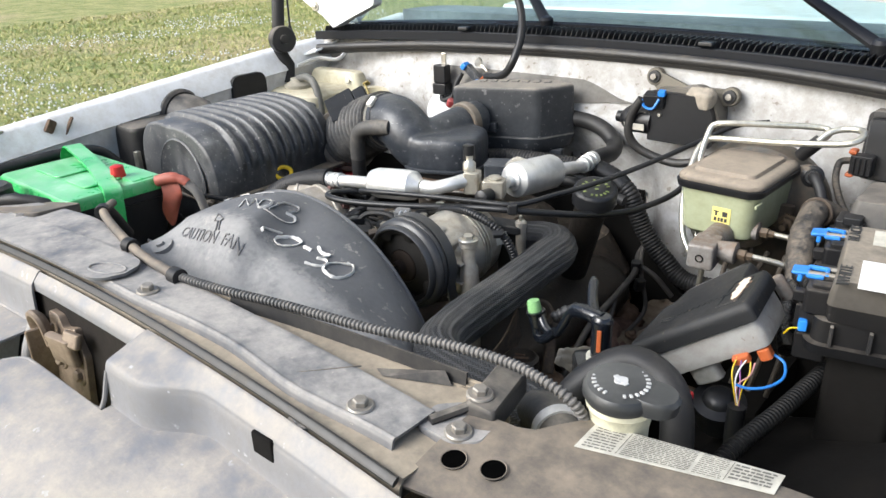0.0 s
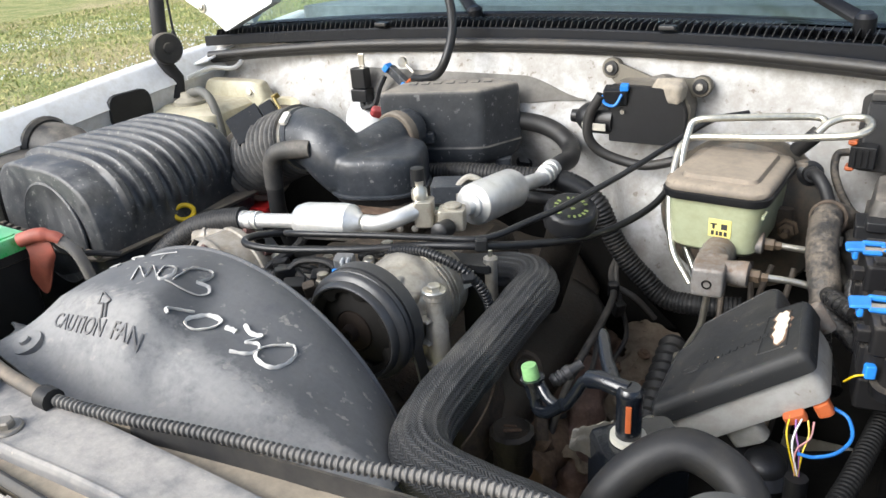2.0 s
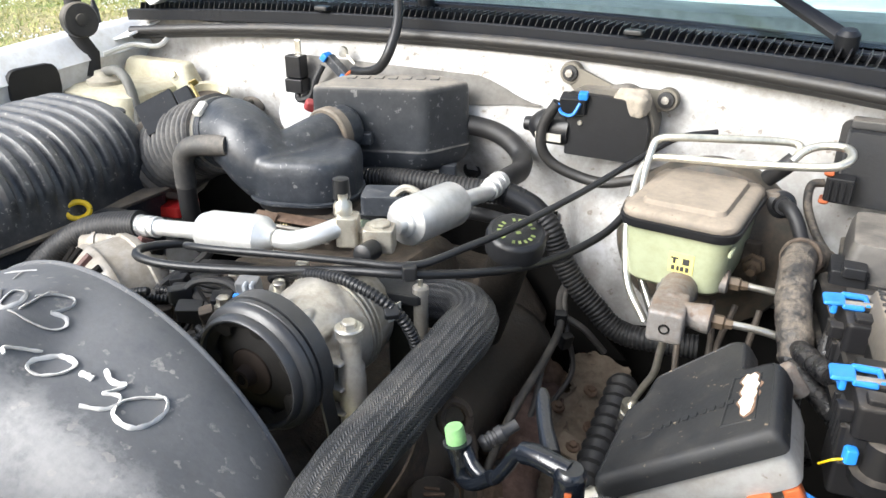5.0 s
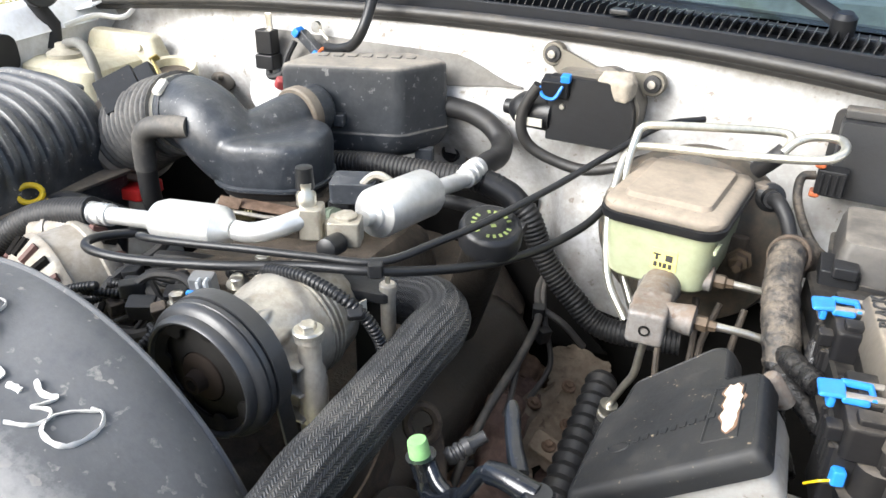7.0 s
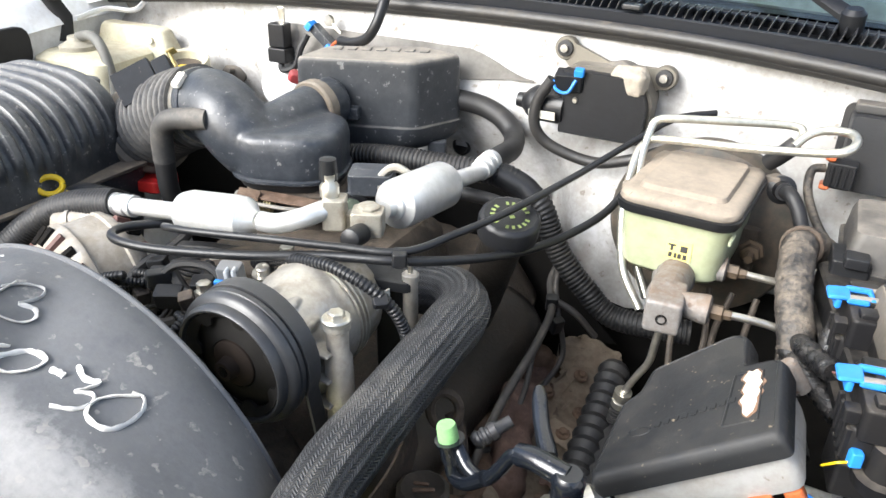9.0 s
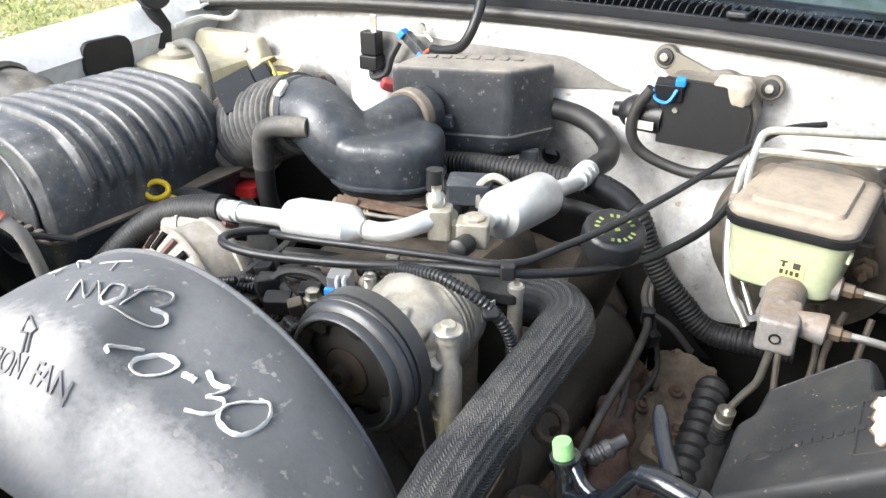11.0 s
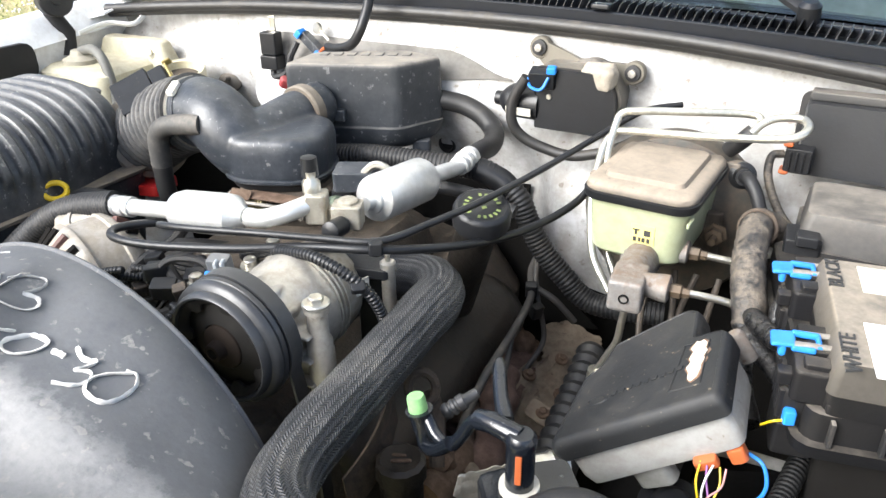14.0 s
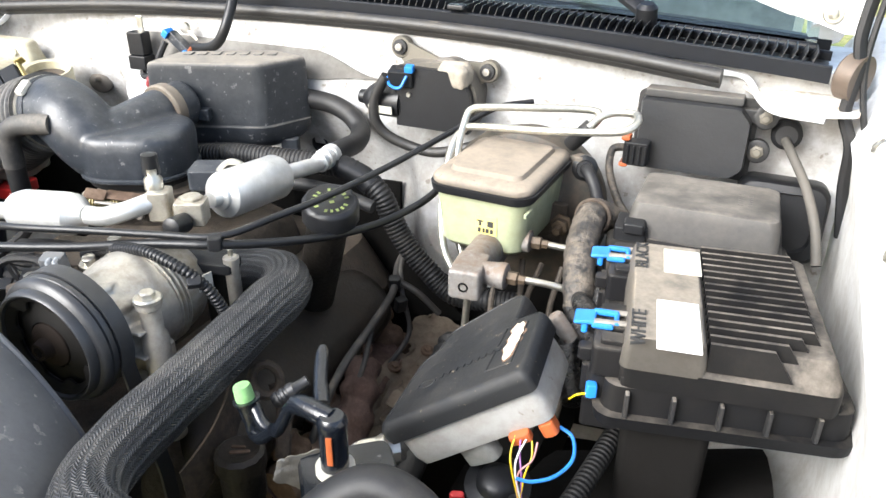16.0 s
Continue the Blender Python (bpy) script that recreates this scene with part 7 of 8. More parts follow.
# ---- wiper motor ----
wm = thing("wiper_motor", "black-capped wiper motor bolted to the firewall", "wiper motor", (0.25, 1.0, 1.0))
m = Matrix.Translation((0.258, 0.985, 1.073)) @ pose(0, 0, 0, 90, 0, 0)
part("gear_case", prism(m, [(-0.058, -0.045), (0.064, -0.045), (0.068, 0.01), (0.052, 0.042), (0.02, 0.054), (-0.058, 0.050)], [(-0.06, 0.9), (-0.02, 1.0), (0.004, 1.0)], 0.008), grimy("dusty_cast_gear_case", (0.1, 0.092, 0.078), 0.55, 0.7, metal=0.3, dustcol=(0.22, 0.195, 0.16)), wm, "dusty cast gear case")
arc = [(0.063 - 0.045 + 0.045 * math.cos(radians(a)), 0.0 + 0.045 * math.sin(radians(a))) for a in range(0, 91, 10)]
part("cover", prism(m, [(-0.063, -0.049), (0.061, -0.049), *arc, (-0.063, 0.046)], [(0.003, 1.0), (0.017, 1.0), (0.019, 0.975)], 0.003), CLEAN_BLACK, wm, "flat black cover plate, one corner rounded")
part("motor", Shape().turn([(0, 0.026), (0.05, 0.0265), (0.06, 0.02), (0.068, 0.012), (0.078, 0.011)], (0.20, 0.985, 1.057), (-1, 0, 0.02), 24), CLEAN_BLACK, wm, "black motor can")
part("label", Shape().slab(frame_at((0.172, 0.957, 1.043), 0, 8), 0.042, 0.002, 0.013, 0.0005, 0.0005), LABEL, wm)
part("screw", Shape().turn([(0, 0.0045), (0.0025, 0.0035)], (0.218, 0.9655, 1.076), (0, -1, 0), 10), STEEL, wm)
ZINC = grimy("dusty_zinc", (0.13, 0.118, 0.095), 0.55, 0.5, metal=0.3)
for at in ((0.178, 1.03, 1.135), (0.33, 1.025, 1.112)):
    a, c = Vector(at), Vector((0.255, 1.01, 1.095))
    d = (c - a).normalized()
    s = Vector((0, -1, 0)).cross(d).normalized()
    web = [a + s * 0.013, c + s * 0.030, c - s * 0.034, a - s * 0.013]
    arm = part("ear", Shape().loft([web, [p + Vector((0, -0.007, 0)) for p in web]]).turn([(-0.004, 0.0175), (0.008, 0.0175), (0.010, 0.016)], at, (0, -1, 0.1), 24), ZINC, wm, "dusty cast mounting ear")
    part("grommet", Shape().turn([(0.009, 0.0125), (0.014, 0.0118), (0.0145, 0.008)], at, (0, -1, 0.1), 24), RUBBER, arm)
    part("bolt", Shape().turn([(0.013, 0.0065), (0.019, 0.006), (0.0195, 0.0)], at, (0, -1, 0.1), 8), DULL_STEEL, arm)
part("worm_boss", Shape().turn([(-0.03, 0.034), (0.004, 0.034), (0.007, 0.030)], (0.268, 1.0, 1.098), (0, -1, 0.15), 28), DUSTY_BLACK, wm, "round boss on the gear case")
lump = Shape().molded(frame_at((0.290, 0.980, 1.098), 12, -12), [(0.0, 0.052, 0.022, 0.008), (0.02, 0.056, 0.024, 0.009), (0.034, 0.04, 0.018, 0.007)]).molded(frame_at((0.300, 0.974, 1.096), -20, 8), [(0.0, 0.03, 0.02, 0.008), (0.026, 0.034, 0.022, 0.009), (0.032, 0.02, 0.014, 0.006)])
blended("foam", lump, grimy("crumbling_tan_foam", (0.3, 0.265, 0.215), 0.9, 0.4, bump=0.8), wm, "crumbling tan foam pad", 0.003, 2)
part("plug", Shape().slab(frame_at((0.205, 0.972, 1.09), 10, 10), 0.04, 0.03, 0.026, 0.003), CLEAN_BLACK, wm)
part("plug_lock", Shape().slab(frame_at((0.222, 0.962, 1.112), 10, 10), 0.014, 0.014, 0.012, 0.002).tube(curve([(0.188, 0.955, 1.105), (0.192, 0.952, 1.092), (0.21, 0.95, 1.09), (0.22, 0.955, 1.108)], 5), 0.0025, 6), BLUE, wm, "blue plug lock")
part("lead", hose([(0.185, 0.955, 1.105), (0.165, 0.955, 1.07), (0.162, 0.955, 1.035), (0.178, 0.962, 1.008), (0.215, 0.97, 0.991), (0.26, 0.974, 0.985), (0.31, 0.985, 0.997), (0.36, 0.99, 1.02), (0.42, 1.0, 1.03)], 0.0085, 12), OLD_RUBBER, wm, "dusty black sleeved motor lead")

# ---- brake master cylinder and booster ----
boo = thing("brake_booster", "rust-stained black brake booster on the firewall", "brake booster", (0.44, 0.9, 0.9))
RUSTY_NUT = grimy("rust_brown_nut", (0.1, 0.07, 0.045), 0.6, 0.4, metal=0.4)
BOOSTER = grimy("rusty_olive_black_paint", (0.035, 0.033, 0.027), 0.55, 0.5, col2=(0.075, 0.055, 0.04), dustcol=(0.14, 0.12, 0.09))
part("drum", Shape().turn([(0, 0.052), (0.012, 0.058), (0.022, 0.078), (0.030, 0.108), (0.036, 0.119), (0.046, 0.123), (0.052, 0.126), (0.058, 0.126), (0.062, 0.121), (0.10, 0.115), (0.11, 0.09)], (0.428, 0.872, 0.940), (0, 1, 0), 56), BOOSTER, boo)
part("mount_flange", Shape().slab(frame_at((0.445, 0.872, 0.918), 0), 0.125, 0.014, 0.062, 0.02), GREASE, boo, "dark mounting flange of the cylinder")
for at in ((0.502, 0.865, 0.952), (0.385, 0.865, 0.952)):
    part("stud", Shape().turn([(0, 0.016), (0.003, 0.016), (0.004, 0.0115), (0.014, 0.0115), (0.015, 0.006), (0.030, 0.0055)], at, (0, -1, 0), 6), RUSTY_NUT, boo, "rusty flange nut on its stud")
part("check_valve", Shape().turn([(0, 0.018), (0.012, 0.018), (0.014, 0.012), (0.03, 0.011)], (0.515, 0.918, 1.02), (0.25, -1, 0.25), 20), CLEAN_BLACK, boo, "black check valve")
part("vacuum_hose", hose([(0.522, 0.892, 1.027), (0.530, 0.872, 1.032), (0.542, 0.860, 1.02), (0.556, 0.85, 0.995), (0.585, 0.84, 0.972), (0.62, 0.84, 0.955)], 0.0085, 12), RUBBER, boo)
mc = thing("master_cylinder", "brake master cylinder with a pale green reservoir under a dusty lid", "master cylinder", (0.43, 0.8, 0.9))
LM = frame_at((0.424, 0.834, 0.0), -3)
part("reservoir", Shape().molded(LM, [(0.945, 0.108, 0.150, 0.022), (0.952, 0.118, 0.160, 0.022), (1.015, 0.128, 0.170, 0.022), (1.024, 0.132, 0.176, 0.022), (1.03, 0.134, 0.178, 0.022)]), RESERVOIR, mc, "pale green translucent reservoir", 50)
part("lid", Shape().molded(LM, [(1.030, 0.134, 0.180, 0.022), (1.036, 0.140, 0.186, 0.026), (1.041, 0.138, 0.184, 0.026), (1.0445, 0.130, 0.176, 0.024), (1.046, 0.118, 0.162, 0.02), (1.0463, 0.102, 0.140, 0.014), (1.0515, 0.097, 0.134, 0.012), (1.0525, 0.092, 0.128, 0.01)]), TAN_LID, mc, "black lid under a thick coat of tan dust")
part("gasket", Shape().molded(LM, [(1.022, 0.138, 0.184, 0.022), (1.026, 0.143, 0.189, 0.027), (1.033, 0.144, 0.190, 0.027), (1.0345, 0.136, 0.182, 0.024)]), CLEAN_BLACK, mc, "black rubber lid gasket")
SM = LM @ Matrix.Translation((0.012, -0.0826, 0.972)) @ pose(0, 0, 0, 2, 0, 0)
stk = part("sticker", Shape().slab(SM, 0.030, 0.0015, 0.026, 0.0005, 0.0004), YELLOW_LABEL, mc, "small yellow warning sticker")
bars = Shape()
for x, z, w2, h2 in ((-0.008, 0.018, 0.009, 0.002), (-0.008, 0.012, 0.003, 0.006), (0.006, 0.012, 0.008, 0.008), (-0.009, 0.003, 0.004, 0.006), (-0.003, 0.003, 0.003, 0.006), (0.002, 0.003, 0.004, 0.006), (0.008, 0.003, 0.004, 0.006)):
    bars.slab(SM @ Matrix.Translation((x, -0.0012, z)), w2, 0.0012, h2, 0.0003, 0.0002)
part("print", bars, INK, stk)
GREYC = grimy("grey_cast_metal", (0.22, 0.215, 0.21), 0.45, 0.85, metal=0.4, col2=(0.17, 0.16, 0.15), spots=0.9, spot_size=110.0, spot_col=(0.10, 0.06, 0.04), dustcol=(0.16, 0.115, 0.08), up=0.75, big=30.0, bump=0.4)
block = Shape().slab(frame_at((0.4395, 0.676, 0.931), 6), 0.040, 0.056, 0.040, 0.004, 0.003).tube([(0.435, 0.69, 0.951), (0.432, 0.86, 0.951)], 0.022, 24).slab(frame_at((0.428, 0.80, 0.93), 2), 0.05, 0.09, 0.03, 0.008)
blended("valve_block", block, GREYC, mc, "grey cast block with a drilled face", 0.0022, 3)
part("bore_hole", Shape().turn([(-0.006, 0.004), (0.001, 0.0045), (0.0015, 0.0055), (-0.001, 0.0065)], (0.442, 0.6475, 0.950), (0.1, -1, 0), 16), DARK, mc)
for at, r in (((0.452, 0.680, 0.958), 1.0), ((0.452, 0.775, 0.962), 0.9)):
    out = part("outlet", Shape().turn([(0, 0.013 * r), (0.012, 0.0145 * r), (0.026, 0.0165 * r), (0.032, 0.0165 * r), (0.034, 0.013 * r)], at, (1, 0.05, -0.02), 20), GREYC, mc)
    part("flare_nut", Shape().turn([(0.033, 0.0085), (0.046, 0.0085), (0.048, 0.006), (0.056, 0.0055)], at, (1, 0.05, -0.02), 6), RUSTY_NUT, out, "rust-brown flare nut")
part("reservoir_clip", Shape().slab(frame_at((0.486, 0.752, 1.008), -3), 0.004, 0.024, 0.006, 0.002, 0.001), RESERVOIR, mc)
part("lid_tab", Shape().slab(LM @ Matrix.Translation((0.075, 0.085, 1.024)), 0.022, 0.02, 0.014, 0.004), TAN_LID, mc)
part("lid_tab", Shape().slab(LM @ Matrix.Translation((-0.074, -0.03, 1.024)), 0.012, 0.016, 0.010, 0.004), TAN_LID, mc)
brk = thing("brake_line", "bright steel brake lines looping over the reservoir", "brake line", (0.4, 0.8, 1.0))
for pts in ([(0.40, 0.74, 0.90), (0.368, 0.76, 0.94), (0.349, 0.80, 1.0), (0.344, 0.845, 1.05), (0.35, 0.868, 1.066), (0.37, 0.868, 1.074), (0.47, 0.866, 1.082), (0.555, 0.865, 1.092), (0.578, 0.872, 1.098), (0.584, 0.892, 1.104), (0.575, 0.912, 1.106), (0.55, 0.915, 1.104), (0.532, 0.905, 1.098), (0.52, 0.895, 1.085)],
            [(0.40, 0.77, 0.90), (0.37, 0.80, 0.95), (0.352, 0.84, 1.03), (0.352, 0.87, 1.08), (0.358, 0.88, 1.094), (0.38, 0.885, 1.098), (0.44, 0.91, 1.098), (0.51, 0.94, 1.096), (0.525, 0.935, 1.09), (0.52, 0.92, 1.08)]):
    part("tube", Shape().tube(curve(pts, 8), 0.0052, 12), grimy("bright_zinc_tube", (0.66, 0.64, 0.56), 0.3, 0.1, metal=0.85), brk)
part("flex_end", hose([(0.522, 0.905, 1.085), (0.51, 0.90, 1.072), (0.495, 0.905, 1.055)], 0.011, 12), RUBBER, brk, "black rubber sleeve")
for pts in ([(0.50, 0.683, 0.957), (0.53, 0.690, 0.954), (0.555, 0.697, 0.948), (0.59, 0.71, 0.93)], [(0.50, 0.778, 0.961), (0.54, 0.785, 0.957), (0.59, 0.80, 0.95)], [(0.44, 0.672, 0.935), (0.436, 0.676, 0.90), (0.432, 0.68, 0.87), (0.42, 0.69, 0.84), (0.408, 0.695, 0.81), (0.402, 0.70, 0.79)]):
    part("tube", Shape().tube(curve(pts, 8), 0.0045, 10), STEEL, brk)
part("fitting", Shape().turn([(0, 0.011), (0.010, 0.011), (0.011, 0.009), (0.014, 0.009), (0.015, 0.011), (0.024, 0.011), (0.026, 0.007)], (0.406, 0.696, 0.806), (-0.12, 0.1, -1), 14), STEEL, brk, "shiny brass-grey fitting")
part("spring_guard", ribbed([(0.402, 0.70, 0.785), (0.398, 0.70, 0.74), (0.396, 0.69, 0.68)], 0.010, 0.005, 0.003), RUBBER, brk)
for k in range(5):
    x = 0.44 + 0.028 * k
    part("tube", Shape().tube(curve([(x, 0.80, 0.92), (x + 0.012 * math.sin(k * 2), 0.76, 0.87), (x + 0.008, 0.73, 0.80), (x, 0.70, 0.72)], 5), 0.0042, 8), GREASE, brk, "grimy old brake tube")

# Darker copy of the black plastic, for the conduit lying in shadow.
DEEP = grimy("shadowed_black_plastic", (0.009, 0.009, 0.009), 0.6, 0.15, spec=0.2)

# ---- ABS module ----
absm = thing("abs_module", "tilted brake control module with black lid on grey casting", "control module", (0.52, 0.52, 0.9))
E1 = Vector((0.140, -0.006, 0.098)).normalized()
E2v = Vector((0.0, 0.16, 0.018))
E2 = (E2v - E1 * E2v.dot(E1)).normalized()
E3 = E1.cross(E2)
AB = Matrix(((E1.x, E2.x, E3.x, 0.518), (E1.y, E2.y, E3.y, 0.512), (E1.z, E2.z, E3.z, 0.955), (0, 0, 0, 1)))
outline = [(-0.098, -0.072), (0.070, -0.048), (0.061, 0.052), (0.027, 0.052), (0.020, 0.104), (0.006, 0.110), (-0.075, 0.080), (-0.080, 0.042), (-0.096, 0.030)]


ABS_LID = grimy("scuffed_dusty_black_lid", (0.016, 0.017, 0.0185), 0.5, 0.45, spots=0.4, up=0.6, spec=0.28, dustcol=(0.075, 0.07, 0.063), big=14.0, spot_col=(0.25, 0.2, 0.14))
part("lid", prism(AB, outline, [(-0.020, 1.0), (-0.018, 1.03), (-0.006, 1.035), (-0.002, 1.03), (0.003, 1.005), (0.005, 0.98), (0.0055, 0.955), (0.0045, 0.945), (0.0045, 0.90)], 0.007), ABS_LID, absm, "black plastic lid, scuffed and dusty", 40)
part("lid_ridge", Shape().tube([AB @ Vector((x, y, 0.0045)) for x, y in ((0.020, -0.030), (0.050, -0.028), (0.046, 0.040), (0.020, 0.040), (0.020, -0.030))], 0.0012, 6), ABS_LID, absm, "raised frame round the torn label")
part("lid_oval", Shape().tube([AB @ Vector((-0.062 + 0.011 * math.cos(a), -0.018 + 0.006 * math.sin(a), 0.0045)) for a in [2 * math.pi * i / 20 for i in range(21)]], 0.001, 6), ABS_LID, absm)
part("lid_screw", Shape().turn([(-0.03, 0.009), (0.0, 0.009), (0.003, 0.007), (0.004, 0.003)], AB @ Vector((0.052, 0.078, -0.02)), E3, 14), GREYC, absm, "grimy screw post beside the lid")
part("body", prism(AB, [(x * 0.97, y * 0.97) for x, y in outline], [(-0.058, 0.95), (-0.045, 0.985), (-0.017, 0.985)], 0.012), grimy("pale_grey_casting", (0.4, 0.4, 0.39), 0.5, 0.55, metal=0.3, col2=(0.33, 0.32, 0.3), spots=0.5, spot_col=(0.16, 0.13, 0.1), spot_size=100.0, dustcol=(0.28, 0.26, 0.23), up=0.3), absm, "pale grey cast body")
part("foot", Shape().slab(AB @ Matrix.Translation((-0.035, -0.040, -0.085)), 0.04, 0.022, 0.03, 0.008), grimy("pale_grey_foot", (0.25, 0.25, 0.24), 0.55, 0.4, metal=0.3), absm)
TORN = [(0.008, -0.030), (0.013, -0.024), (0.0145, -0.012), (0.0135, -0.006), (0.0155, 0.002), (0.013, 0.007), (0.016, 0.014), (0.0125, 0.020), (0.013, 0.027), (0.008, 0.034), (0.004, 0.031), (0.001, 0.034), (-0.003, 0.022), (0.001, 0.017), (-0.001, 0.006), (0.002, 0.0), (-0.001, -0.008), (0.003, -0.016), (0.004, -0.025)]
part("label_backing", prism(AB @ Matrix.Translation((0.032, 0.008, 0.0043)), [(0.006 + (x - 0.006) * 1.35, 1.06 * y) for x, y in TORN], [(0, 1), (0.0007, 1)], 0.002), grimy("brown_glue_residue", (0.16, 0.09, 0.055), 0.8, 0.4), absm, "brown glue residue of the label")
part("torn_label", prism(AB @ Matrix.Translation((0.032, 0.008, 0.0045)), TORN, [(0, 1), (0.0012, 1)], 0.001), grimy("cream_paper", (0.66, 0.57, 0.45), 0.7, 0.3, spots=0.5, spot_col=(0.3, 0.2, 0.12)), absm, "torn scrap of a cream label")
for k in range(9):
    part("embossing", Shape().slab(AB @ Matrix.Translation((-0.045 + 0.0085 * k, -0.012 + 0.002 * k, 0.0043)), 0.006, 0.007, 0.0012, 0.001, 0.0004), ABS_LID, absm)
part("solenoid", Shape().turn([(0, 0.028), (0.03, 0.03), (0.034, 0.034), (0.042, 0.034), (0.046, 0.022), (0.05, 0.02), (0.056, 0.012)], (0.552, 0.485, 0.80), (0.05, -0.3, 1), 28), CLEAN_BLACK, absm)
plg = thing("harness_plug", "orange wiring plug with a bundle of thin coloured wires", "connector", (0.59, 0.45, 0.92))
part("shell", Shape().slab(frame_at((0.603, 0.482, 0.918), 12, 0, -30), 0.016, 0.020, 0.017, 0.005), ORANGE, plg)
part("shell", Shape().slab(frame_at((0.579, 0.468, 0.910), 12, 10, -30), 0.022, 0.012, 0.012, 0.004), ORANGE, plg)
for k, mt in enumerate((YELLOW, grimy("purple_wire", (0.25, 0.08, 0.3), 0.5), WHITE_LABEL, YELLOW, grimy("pink_wire", (0.55, 0.25, 0.25), 0.5))):
    x = 0.572 + 0.0055 * k
    part("wire", hose([(x, 0.462, 0.918), (x + 0.004 * math.sin(2.4 * k), 0.45 + 0.003 * (k % 2), 0.906), (0.577 + 0.005 * ((k * 3) % 5) * 0.6, 0.442, 0.892), (0.588 + 0.002 * math.sin(k), 0.435, 0.862), (0.588, 0.434, 0.85)], 0.00095, 6), mt, plg)
part("tie", Shape().tube(curve([(0.608, 0.486, 0.923), (0.622, 0.482, 0.918), (0.628, 0.462, 0.91), (0.618, 0.44, 0.905), (0.60, 0.428, 0.902), (0.586, 0.424, 0.904)], 6), 0.0018, 8), BLUE, plg, "blue plastic tie loop")
single("harness_tail", hose([(0.588, 0.434, 0.868), (0.59, 0.43, 0.81), (0.60, 0.42, 0.77), (0.62, 0.37, 0.75)], 0.011, 10), RUBBER, "black taped wiring tail", "wiring loom")
single("red_clip", Shape().slab(frame_at((0.537, 0.405, 0.875), 20, 10), 0.014, 0.008, 0.010, 0.003), RED, "small red plastic clip", "clip")
for pts, r in (([(0.67, 0.62, 0.90), (0.655, 0.56, 0.885), (0.635, 0.45, 0.875), (0.612, 0.345, 0.865), (0.60, 0.26, 0.84)], 0.013),):
    t = thing("wiring_conduit", "black corrugated conduit under the controller tray", "wiring conduit", pts[1])
    part("tube", ribbed(pts, r * 0.85, 0.006, 0.0014), DEEP, t)
single("tail_wire", hose([(0.62, 0.40, 0.78), (0.64, 0.37, 0.80), (0.66, 0.33, 0.81)], 0.003, 6), YELLOW, "yellow wire end under the module", "wire")

# ---- purge valve group and green cap ----
GLOSS = grimy("glossy_blue_black_plastic", (0.007, 0.009, 0.013), 0.22, 0.12, spec=0.6, up=0.8, dustcol=(0.05, 0.05, 0.055), spots=0.3, spot_col=(0.1, 0.1, 0.1))
pv = thing("purge_valve", "black purge valve with an orange-marked elbow", "valve", (0.46, 0.34, 0.9))
part("base", Shape().molded(frame_at((0.452, 0.358, 0.0), 38), [(0.85, 0.086, 0.062, 0.008), (0.915, 0.086, 0.062, 0.010), (0.922, 0.08, 0.056, 0.008)]), GLOSS, pv)
part("tower", Shape().turn([(-0.024, 0.016), (-0.02, 0.016), (-0.019, 0.0125), (0.026, 0.0125), (0.032, 0.0135), (0.036, 0.013), (0.040, 0.010)], (0.444, 0.350, 0.944), (0, 0, 1), 20), GLOSS, pv)
part("orange_mark", Shape().slab(frame_at((0.4475, 0.3375, 0.940), 16), 0.0055, 0.002, 0.030, 0.002, 0.0005), ORANGE, pv, "orange paint mark")
part("collar", Shape().turn([(0, 0.0175), (0.006, 0.0175)], (0.444, 0.350, 0.923), (0, 0, 1), 18), LABEL, pv, "whitish clip collar")
part("arm", hose([(0.442, 0.352, 0.977), (0.428, 0.354, 0.978), (0.412, 0.358, 0.977), (0.40, 0.362, 0.972)], 0.0095, 12), GLOSS, pv)
part("hose", hose([(0.405, 0.36, 0.974), (0.393, 0.363, 0.966), (0.382, 0.365, 0.945), (0.368, 0.368, 0.925), (0.35, 0.374, 0.924), (0.335, 0.383, 0.934)], 0.0062, 12), GLOSS, pv)
single("vacuum_stub", Shape().tube(curve([(0.388, 0.428, 0.988), (0.402, 0.40, 0.978), (0.420, 0.372, 0.970)], 5), [0.004, 0.0062, 0.0068, 0.0068, 0.0068, 0.0068, 0.0068, 0.0072, 0.0076, 0.0078, 0.0078], 10), GLOSS, "upright black vacuum stub", "hose")
gc = thing("green_cap_fitting", "pale green cap on a black hose fitting", "cap", (0.325, 0.382, 0.93))
part("cap", Shape().turn([(-0.010, 0.0095), (0.006, 0.0088), (0.008, 0.008), (0.008, 0.005)], (0.325, 0.382, 0.947), (-0.2, 0, 1), 14), PALE_GREEN, gc, "pale green ribbed cap")
part("fitting", Shape().turn([(-0.034, 0.010), (-0.016, 0.011), (-0.014, 0.0135), (-0.012, 0.0135)], (0.325, 0.382, 0.952), (-0.2, 0, 1), 14), GLOSS, gc)
part("hose", hose([(0.328, 0.383, 0.925), (0.335, 0.378, 0.905), (0.35, 0.37, 0.91), (0.37, 0.365, 0.93)], 0.0068, 10), GLOSS, gc)
single("hose_connector", Shape().turn([(0, 0.006), (0.004, 0.0085), (0.007, 0.0085), (0.008, 0.0072), (0.010, 0.0072), (0.011, 0.0085), (0.014, 0.0085), (0.015, 0.0072), (0.017, 0.0072), (0.018, 0.0085), (0.024, 0.0085), (0.027, 0.006), (0.04, 0.0055)], (0.338, 0.408, 0.920), (0.5, 0.5, 0.35), 16), grimy("dark_grey_rubber", (0.03, 0.03, 0.031), 0.35, 0.3), "grey rubber hose connector", "connector")
